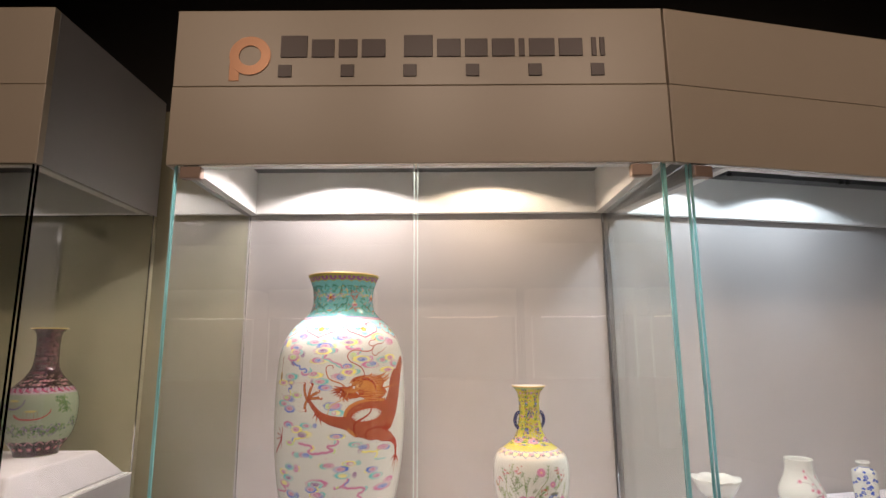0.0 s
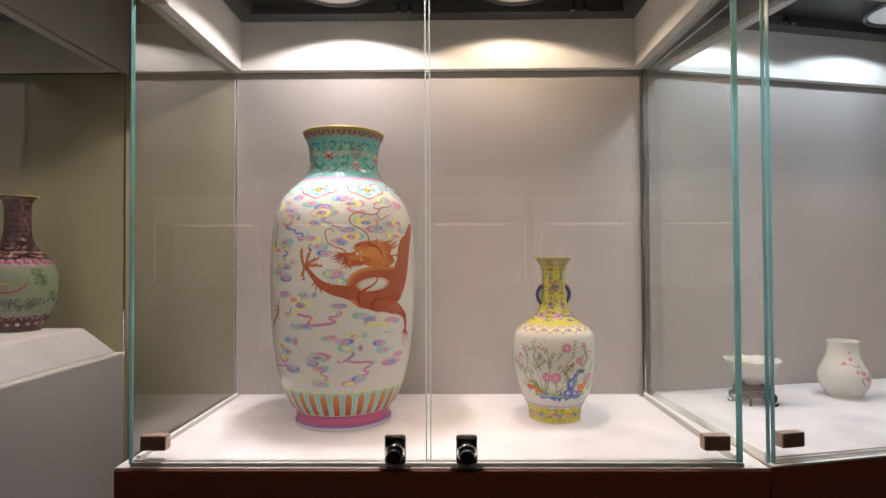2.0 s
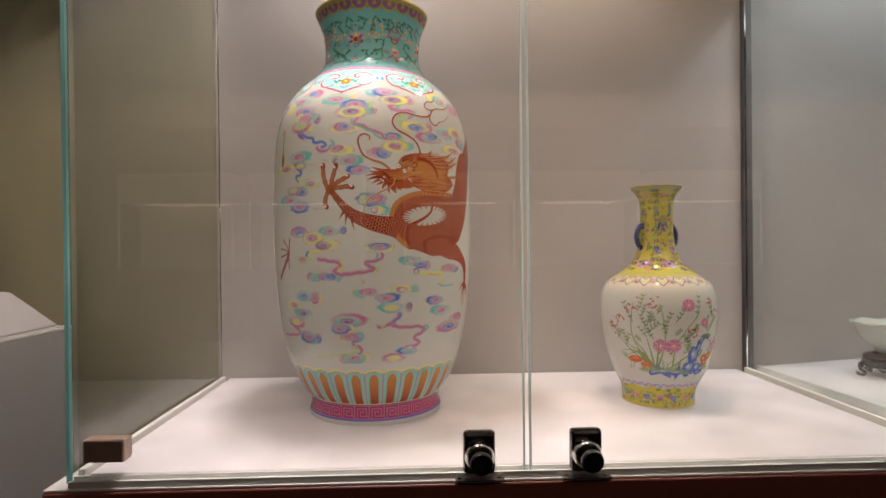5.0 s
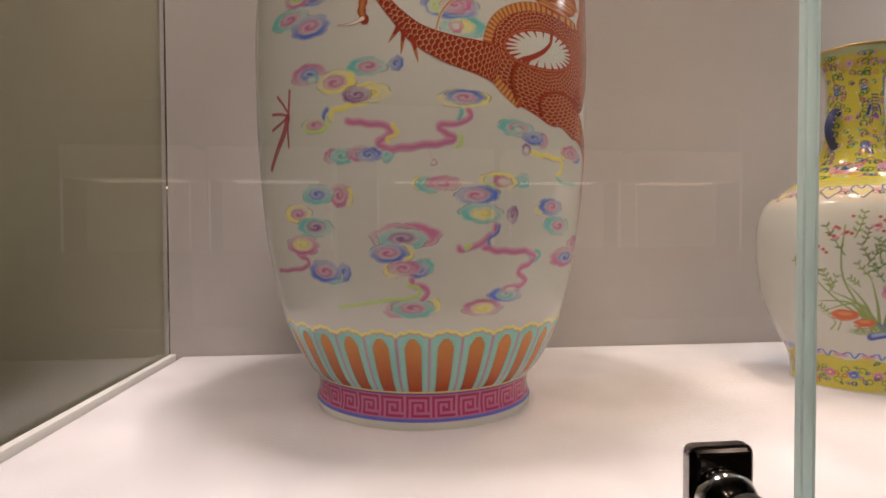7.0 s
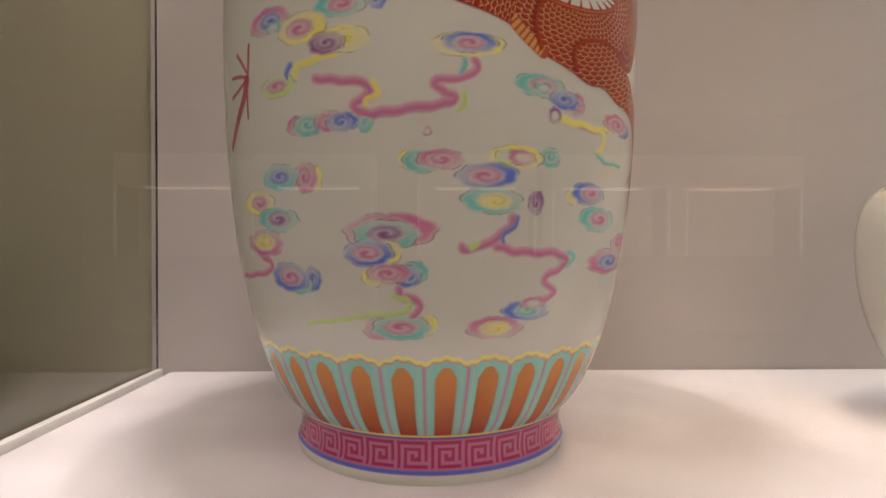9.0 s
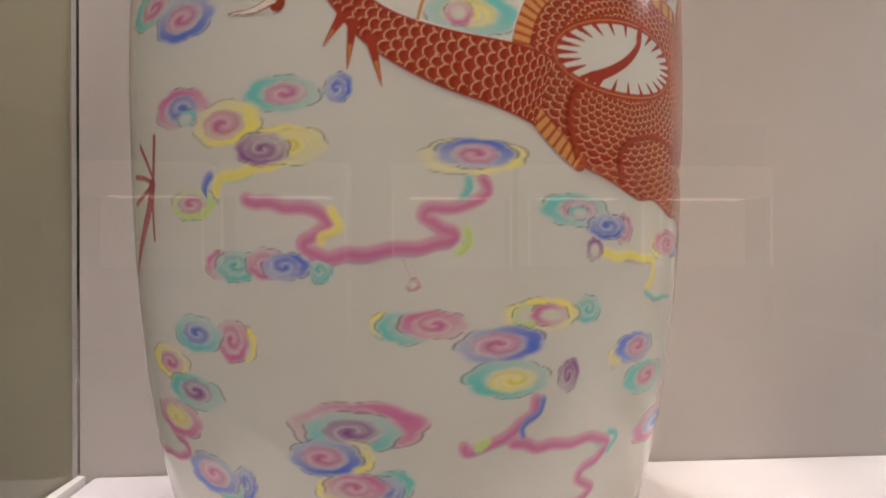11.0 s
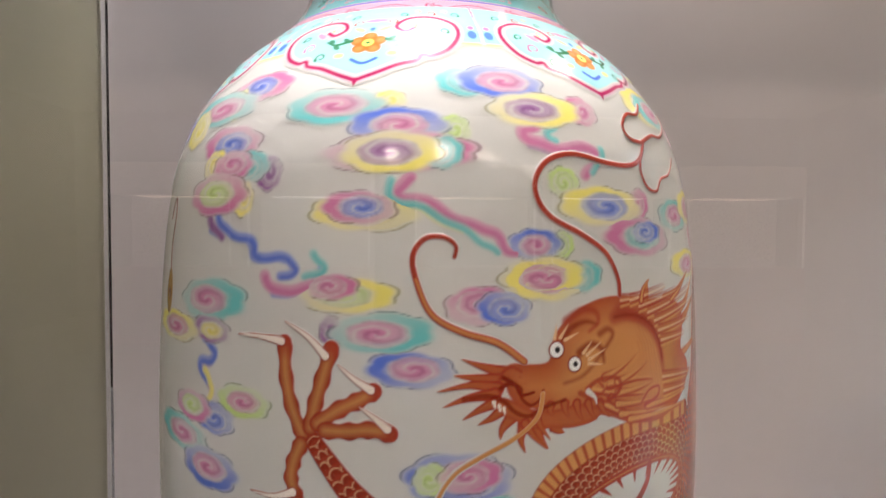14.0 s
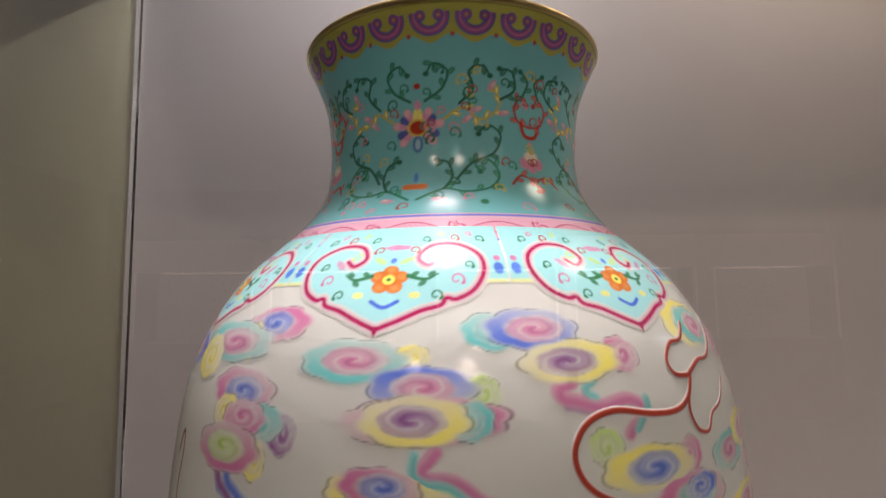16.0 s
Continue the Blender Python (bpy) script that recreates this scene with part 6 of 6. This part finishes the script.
for k in range(150):
    x, y = RNG.uniform(-1, 1) * r * radians(108), RNG.uniform(3, h - 10)
    c.oval(("W", "p", "W", "T")[k % 4], x, y, RNG.uniform(1.2, 2.4), RNG.uniform(0.6, 1.1), 0.5, 0.75, turn=RNG.random() * 3)
c.lay((0.30, 0.50, 0.42), np.clip((c.y - h + 9) / 2, 0, 1) * 0.55)
c.stroke("N", [(-8, h * 0.52), (-5, h * 0.58), (0, h * 0.55), (5, h * 0.58), (8, h * 0.52)], 1.6, 1.2, 0.6)
c.onto(yellow, 0, v_band, "neck_enamel", flower_vase, 0.0002, "yellow enamelled neck with lotus scrolls")
# a medallion of seal marks on the neck, as plain bars
c = Canvas(-6, 6, -12, 12, 0.6)
for y in (-9, -5.5, -2, 1.5, 5, 8.5):
    c.stroke((0.16, 0.10, 0.03), [(-4, y), (4, y)], 0.7, 0.7, 0.4)
for x in (-3, 0, 3):
    c.stroke((0.16, 0.10, 0.03), [(x, -9), (x, 9)], 0.5, 0.5, 0.4)
c.onto(yellow, 0, v_band + 96, "medallion", flower_vase, 0.0004, "brown plain bar medallion")
# the garden spray on the belly
c = Canvas(-125, 118, -58, 64, 0.7)
LEAF, LEAF2 = (0.10, 0.20, 0.04), (0.20, 0.28, 0.06)
for x0, y0, x1, y1, b in ((-20, -40, -42, 44, -12), (-12, -38, -8, 36, 6), (6, -36, 36, 30, -10), (2, -38, 62, 24, 10), (-14, -40, -66, 6, -6)):
    c.stroke(LEAF2, [(x0, y0), ((x0 + x1) / 2 + b, (y0 + y1) / 2), (x1, y1)], 0.9, 0.4, 0.6)
for x, y, n, lean in ((-42, 20, 26, -0.5), (-60, 4, 20, -1.0), (-36, 34, 20, 0.3), (-8, 12, 22, 0.5), (8, 22, 22, 0.6), (-26, 8, 18, 0.9), (34, 26, 26, 0.2), (52, 10, 20, 0.8), (60, 26, 22, -0.2), (-50, -8, 16, -0.4), (20, 2, 18, 0.9), (72, -2, 20, 0.3)):
    sprig(c, x, y, n, lean, LEAF if n % 4 else LEAF2)
for k in range(34):
    x = RNG.uniform(-66, 80)
    y = RNG.uniform(-30, 34 - 0.12 * abs(x))
    sprig(c, x, y, RNG.uniform(8, 15), RNG.uniform(-0.9, 0.9), (LEAF, LEAF2, (0.14, 0.16, 0.05))[k % 3], 3, 1.7)
for x, y in ((-62, 24), (-46, 38), (-70, 12), (-18, 44), (28, 10), (58, 40), (70, 30)):
    for k in range(12):
        c.oval("R" if k % 3 else "p", x + RNG.gauss(0, 4), y + RNG.gauss(0, 4.5), 1.3, 1.2, 0.5, 0.9)
for x, y, s in ((-10, -8, 9), (6, -8, 9.5), (24, 42, 8.5), (70, -10, 7.5), (46, 20, 6)):
    blossom(c, x, y, s, "P", "M", 7)
    blossom(c, x, y, s * 0.55, (0.66, 0.25, 0.38), "Y", 5)
for k in range(26):
    x = RNG.uniform(-60, 84)
    c.stroke((LEAF, LEAF2)[k % 2], [(x, -42), (x + RNG.uniform(-5, 5), -34), (x + RNG.uniform(-12, 12), RNG.uniform(-30, -20))], 0.8, 0.15, 0.6, 0.85)
for x0, lean in ((-26, -1.1), (-24, -0.8), (-22, -0.5), (-18, -0.2), (-14, 0.1), (-20, -1.35), (78, 0.9), (74, 0.5)):
    c.stroke(LEAF2, [(x0, -34), (x0 + 14 * math.sin(lean), -18), (x0 + 38 * math.sin(lean), -34 + 36 * math.cos(lean))], 1.5, 0.2, 0.6)
for x, y, s in ((-42, -28, 9), (-28, -34, 7)):
    c.oval((0.55, 0.11, 0.03), x, y, s, s * 0.45, 0.8, lobes=5, wob=0.15)
    c.oval((0.66, 0.24, 0.08), x, y + 1, s * 0.6, s * 0.2, 0.8, 0.8)
    c.stroke((0.5, 0.2, 0.08), [(x - s, y - 3), (x, y - 5), (x + s, y - 2)], 0.7, 0.4, 0.6)
for x, y in ((52, -26), (62, -24), (56, -32)):
    blossom(c, x, y, 6.5, (0.60, 0.13, 0.04), "Y", 9)
ROCK = (0.06, 0.10, 0.42)
for run, w in (([(-22, -46), (-4, -42), (12, -46), (22, -43)], 3.6), ([(28, -46), (33, -34), (30, -22), (38, -14), (40, -4)], 5.0), ([(40, -4), (48, 2), (54, 0)], 2.6), ([(36, -44), (46, -36), (44, -46), (56, -44)], 3.4)):
    c.stroke(ROCK, run, w, w * 0.7, 1.2)
    c.stroke((0.42, 0.52, 0.66), [(x + 1, y + 1.2) for x, y in run], w * 0.45, w * 0.3, 1.4, 0.7)
for x, y, rx, ry in ((33, -20, 6.5, 10), (29, -37, 8, 7), (42, -38, 6, 6), (-6, -43, 13, 3.2), (14, -44, 9, 2.8), (52, -40, 6, 4)):
    c.oval(ROCK, x, y, rx, ry, 0.9, 0.92, lobes=7, wob=0.22, turn=x * 0.1)
    c.oval((0.30, 0.42, 0.52), x + 0.8, y + 0.8, rx * 0.6, ry * 0.6, 1.4, 0.8, lobes=5, wob=0.2)
    c.oval((0.62, 0.64, 0.58), x - 0.8, y + 1.2, rx * 0.25, ry * 0.28, 0.9, 0.85)
for x, y in ((-30, -42), (6, -40), (24, -44), (60, -40), (-14, -39)):
    c.oval((0.22, 0.30, 0.08), x, y, 9, 3, 2.0, 0.7)
c.oval((0.16, 0.17, 0.12), 50, 3, 8, 2.6, 0.9, 0.9, lobes=5, wob=0.2)
c.onto(yellow, -13, v_at(0.121), "garden_spray", flower_vase, 0.0003, grow=1.3, label="peonies, bamboo grass and blue rocks in enamel")
# two handles of blue and white
for s in (-1, 1):
    run = smooth_run([(s * 0.0225, 0, 0.303), (s * 0.031, 0, 0.305), (s * 0.0365, 0, 0.299), (s * 0.0405, 0, 0.287), (s * 0.0380, 0, 0.275), (s * 0.0315, 0, 0.267), (s * 0.0240, 0, 0.265)], 5)
    bm = tube(run, 0.0044, 12)
    bmesh.ops.transform(bm, matrix=pose(0, 0, 0, 0, 0, 14), verts=bm.verts)
    handle = part("handle", bm, surface("handle_blue", (0.05, 0.06, 0.16), 0.15, grain=0.4, scale=900, coat=0.5), flower_vase, "dark blue scrolled handle", smooth=True)
    for k in range(4, 28, 3):
        p = run[k]
        bm = bmesh.new()
        bmesh.ops.create_uvsphere(bm, u_segments=8, v_segments=6, radius=0.0009, matrix=pose(0, 0, 0, 0, 0, 14) @ Matrix.Translation((p[0] * 1.002, -0.0042, p[2])))
        part("white_bead", bm, PORCELAIN, handle, smooth=True)

# ---- the dark-necked vase on the riser ----
L_PROFILE = silhouette([(563, 31), (566, 27), (571, 22.5), (580, 20.3), (600, 19.8), (620, 20.5), (632, 22.5), (642, 27), (652, 34), (660, 42), (668, 50), (677, 56.5), (690, 60.5), (705, 62), (722, 61.3),
                        (738, 59), (752, 54), (764, 47), (774, 40), (780, 36.5), (785, 36)], 0.337)
L_PROFILE = [(radius * 0.925, z) for radius, z in L_PROFILE]
celadon = glazed("celadon", False, (0.20, 0.235, 0.165), 0.12)
dark, ruby_vase = vessel(L_PROFILE, pose(-1.060, 0.345, 1.1450), "ruby_vase", "pale green porcelain vase with ruby neck on a white riser", "vase", 0.004, celadon)
W_KEEP = INK["W"]
INK["W"] = np.array((0.20, 0.235, 0.165))
RUBY = (0.032, 0.004, 0.012)
d_at = lambda z: float(np.interp(z, dark.z, dark.v)) * 1000
v0, v1 = d_at(0.158), dark.v[-1] * 1000 - 1
c, r = sheet(dark, v0, v1, 1.0)
h = v1 - v0
c.lay(RUBY, np.clip((c.y - 7 - 5 * np.abs(np.sin(c.x / r * 8))) / 1.2, 0, 1))
for k in range(-8, 9):
    x = k * r * radians(14)
    c.stroke((0.34, 0.24, 0.30), [(x - 6, 24), (x - 5, 10), (x, 6), (x + 5, 10), (x + 6, 24)], 1.0, 1.0, 0.7)
    scroll(c, x, 17, 4.5, (0.30, 0.22, 0.26), 1, 0.8)
    c.stroke((0.30, 0.03, 0.10), [(x - 4, 20), (x, 11), (x + 4, 20)], 1.4, 1.4, 0.7)
    for y in range(34, int(h), 13):
        if RNG.random() < 0.6:
            scroll(c, x + RNG.uniform(-4, 4), y, 4.5, (0.34, 0.17, 0.18) if y < 60 else (0.10, 0.03, 0.045), 1 if k % 2 else -1, 0.8)
            c.oval((0.42, 0.25, 0.24), x + RNG.uniform(-6, 6), y + 4, 1.6, 1.0, 0.7, 0.8 if y < 60 else 0.2)
for k in range(230):
    x, y = RNG.uniform(-1, 1) * r * radians(108), RNG.uniform(22, h - 6)
    ink = ((0.36, 0.22, 0.20), (0.22, 0.08, 0.11), (0.30, 0.24, 0.16))[k % 3]
    c.oval(ink, x, y, RNG.uniform(1.4, 3.0), RNG.uniform(0.6, 1.1), 0.6, 0.85 if y < 75 else 0.4, turn=RNG.random() * 3)
c.onto(dark, 0, v0, "neck_enamel", ruby_vase, 0.0002, "ruby enamelled neck with pale scrolls")
v1 = d_at(0.047)
c, r = sheet(dark, 2, v1, 1.0)
h = v1 - 2
c.lay(RUBY, np.clip((h - 10 - c.y + 5 * np.abs(np.sin(c.x / r * 7))) / 1.2, 0, 1))
for k in range(-6, 7):
    x = k * r * radians(20)
    blossom(c, x, h * 0.4, 6, (0.40, 0.10, 0.18), "G", 6)
    c.stroke((0.45, 0.22, 0.26), [(x - 8, h - 16), (x, h - 7), (x + 8, h - 16)], 0.9, 0.9, 0.6)
c.onto(dark, 0, 2, "foot_band", ruby_vase, 0.0002, "ruby foot band with small flowers")
c = Canvas(-110, 120, -52, 52, 0.9)
for x0, y0, n in ((-60, 22, 22), (-20, -2, 34)):
    c.stroke((0.30, 0.05, 0.05) if n > 30 else (0.12, 0.08, 0.16), [(x0 - n, y0 + 5), (x0 - n * 0.6, y0 - 3), (x0 + n * 0.4, y0 - 4), (x0 + n, y0 + 6), (x0 + n * 1.15, y0 + 16)], 2.4, 1.2, 0.9)
    c.oval((0.42, 0.32, 0.08), x0, y0 + 14, 12, 2.6, 1.2, 0.8)
    for k in range(5):
        c.stroke((0.22, 0.12, 0.08), [(x0 - n * 0.4 + k * n * 0.2, y0 - 2), (x0 - n * 0.4 + k * n * 0.2, y0 + 12)], 0.7, 0.7, 0.6, 0.8)
for x0, y0, spread in ((40, 32, 7), (50, 16, 6), (-84, -28, 12), (-50, -34, 14), (0, -34, 16), (40, -30, 12), (80, -20, 10), (20, -38, 16), (-24, -30, 14)):
    for k in range(34):
        ink = ((0.03, 0.09, 0.03), (0.07, 0.13, 0.03), (0.12, 0.08, 0.16))[k % 3 if y0 < 0 else k % 2]
        c.oval(ink, x0 + RNG.gauss(0, spread), y0 + RNG.gauss(0, 6), 3.4, 1.7, 0.9, 0.85, turn=RNG.random() * 3)
c.onto(dark, 36, d_at(0.107), "river_scene", ruby_vase, 0.0003, grow=1.12, label="painted boats and trees in enamel")
INK["W"] = W_KEEP

# ---- things in the neighbouring case ----
P_PROFILE = silhouette([(620, 27.5), (623, 27), (632, 26.3), (642, 27.2), (652, 30), (662, 34.2), (672, 39), (682, 42.5), (692, 43.3), (702, 41.5), (712, 37), (720, 31.5), (724, 28.5), (729, 28.3)], 0.148)
plum, plum_vase = vessel(P_PROFILE, pose(1.074, 0.462, FLOOR_Z), "plum_vase", "small white pear-shaped porcelain vase with pink plum blossom", "vase", 0.004, PORCELAIN, gilt=False)
p_at = lambda z: float(np.interp(z, plum.z, plum.v)) * 1000
c = Canvas(-52, 62, -58, 60, 0.7)
BARK = (0.16, 0.10, 0.10)
for run, w in (([(18, -46), (8, -30), (30, -24), (42, -4), (36, 18), (30, 44)], 1.3), ([(30, -24), (16, -14), (-8, 8), (-30, 6), (-38, 0)], 0.9), ([(42, -4), (54, -18)], 0.8), ([(16, -14), (12, 10), (-4, 34), (-8, 44)], 0.8)):
    c.stroke(BARK, run, w, w * 0.5, 0.6, 0.85)
for x, y, s in ((-8, 22, 6.5), (-26, 10, 6.5), (-10, 38, 5), (30, 22, 5), (16, -16, 8), (26, -30, 7), (2, -12, 5), (46, -14, 5), (36, 0, 4.5), (8, 4, 4)):
    blossom(c, x, y, s, (0.60, 0.28, 0.33), "M", 5)
c.onto(plum, -4, p_at(0.085), "plum_spray", plum_vase, 0.0002, "pink plum blossom branch in enamel")

bowl = thing("foliate_bowl", pose(0.806, 0.402, FLOOR_Z + 0.049) @ Matrix.Scale(0.87, 4), "small white foliate-rimmed bowl on a carved wooden stand", "bowl")
bm = bmesh.new()
seg, prof = 120, [(0.022, 0.0), (0.024, 0.002), (0.024, 0.010), (0.040, 0.018), (0.054, 0.034), (0.060, 0.052), (0.0705, 0.070), (0.0690, 0.0712), (0.0575, 0.053), (0.051, 0.035), (0.038, 0.021), (0.0, 0.014)]
rings = []
for r, z in prof:
    k = min(max(z / 0.07, 0), 1) ** 1.5
    rings.append([bm.verts.new((r * (1 + 0.045 * k * abs(math.cos(4 * f))) * math.sin(f), -r * (1 + 0.045 * k * abs(math.cos(4 * f))) * math.cos(f), z + 0.002 * k * math.cos(8 * f)))
                  for f in (2 * math.pi * i / seg for i in range(seg))])
for a, b in zip(rings, rings[1:]):
    for i in range(seg):
        bm.faces.new((a[i], a[(i + 1) % seg], b[(i + 1) % seg], b[i]))
bmesh.ops.recalc_face_normals(bm, faces=bm.faces[:])
part("bowl_body", bm, PORCELAIN, bowl, smooth=True)
WOOD = surface("dark_carved_wood", (0.035, 0.018, 0.014), 0.35, grain=0.25, scale=120, stain=0.2, bump=0.4)
stand = thing("wooden_stand", pose(0.806, 0.402, FLOOR_Z) @ Matrix.Scale(0.87, 4), "dark carved wooden stand with curled legs under a bowl", "stand")
part("stand_top", lathe([(0, 0.047), (0.030, 0.047), (0.030, 0.0545), (0.034, 0.0550), (0.046, 0.050), (0.050, 0.046), (0.047, 0.040), (0.036, 0.038), (0, 0.038)], 60), WOOD, stand, smooth=False)
part("apron", lathe([(0.046, 0.040), (0.051, 0.036), (0.049, 0.026), (0.043, 0.022), (0.040, 0.030), (0.040, 0.040)], 60), WOOD, stand, smooth=True)
for k in range(5):
    bm = tube(smooth_run([(0.046, 0, 0.034), (0.056, 0, 0.028), (0.055, 0, 0.016), (0.046, 0, 0.008), (0.050, 0, 0.003), (0.060, 0, 0.004), (0.062, 0, 0.010)], 4), 0.0052, 8, taper=0.0030)
    bmesh.ops.transform(bm, matrix=pose(0, 0, 0, 0, 0, 20 + 72 * k), verts=bm.verts)
    leg = part("leg", bm, WOOD, stand, smooth=True)
    bm = tube(smooth_run([(0.050, -0.004, 0.030), (0.046, -0.014, 0.018), (0.041, -0.022, 0.024), (0.043, -0.016, 0.030)], 4), 0.0026, 6)
    bmesh.ops.transform(bm, matrix=pose(0, 0, 0, 0, 0, 20 + 72 * k), verts=bm.verts)
    part("carved_scroll", bm, WOOD, leg, smooth=True)

B_PROFILE = silhouette([(600, 13), (603, 14), (606, 11), (611, 10.5), (614, 15), (618, 21), (624, 23.5), (640, 24), (660, 23.5), (680, 22.5), (690, 21.5), (694, 22)], 0.125)
blue, blue_vase = vessel(B_PROFILE, pose(1.310, 0.530, FLOOR_Z), "blue_bottle", "small blue and white porcelain bottle", "vase", 0.003, PORCELAIN, gilt=False)
c, r = sheet(blue, 4, blue.v[-1] * 1000 - 12, 0.9)
h = blue.v[-1] * 1000 - 16
for k in range(46):
    x, y = RNG.uniform(-1, 1) * r * radians(105), RNG.uniform(6, h - 6)
    scroll(c, x, y, RNG.uniform(3, 7), (0.03, 0.07, 0.36), RNG.choice((-1, 1)), 1.2)
    c.oval((0.04, 0.09, 0.42), x, y, 3.4, 2.0, 0.8, 0.9, lobes=5, wob=0.3)
for y in (3, h - 4):
    c.lay((0.04, 0.08, 0.40), np.clip(1.2 - np.abs(c.y - y) / 1.4, 0, 1))
c.onto(blue, 0, 4, "blue_scrolls", blue_vase, 0.0002, "cobalt blue scrolls")

# ---- showcases across the hall, seen as reflections ----
def far_case(x, y, turn, colour):
    ob = thing("far_showcase", pose(x, y, 0, 0, 0, turn), "distant lit showcase across the dark hall", "showcase", "showcases across the hall")
    part("base", cuboid(-0.75, 0.75, 0, 0.6, 0, FLOOR_Z, 0.004), BASE_PAINT, ob)
    part("back_panel", cuboid(-0.75, 0.75, 0.58, 0.6, FLOOR_Z + 0.001, HEAD_Z), WALL_CLOTH, ob)
    part("header", cuboid(-0.75, 0.75, 0, 0.6, HEAD_Z + 0.001, HEAD_TOP, 0.004), HEADER_PAINT, ob)
    part("light_strip", cuboid(-0.52, 0.52, 0.25, 0.55, HEAD_Z - 0.012, HEAD_Z - 0.002), glow("strip_light", colour, 1.6), ob, "bright lamp strip under the header")
    for sx in (-0.735, 0.735):
        part("side_frame", cuboid(sx - 0.012, sx + 0.012, 0.0, 0.02, FLOOR_Z + 0.001, HEAD_Z), SILL, ob)
    return ob


for i, x in enumerate((-3.4, -1.7, 0.35, 2.05, 3.75)):
    far_case(x, -6.6, 180, NEUTRAL if i % 2 else WARM)
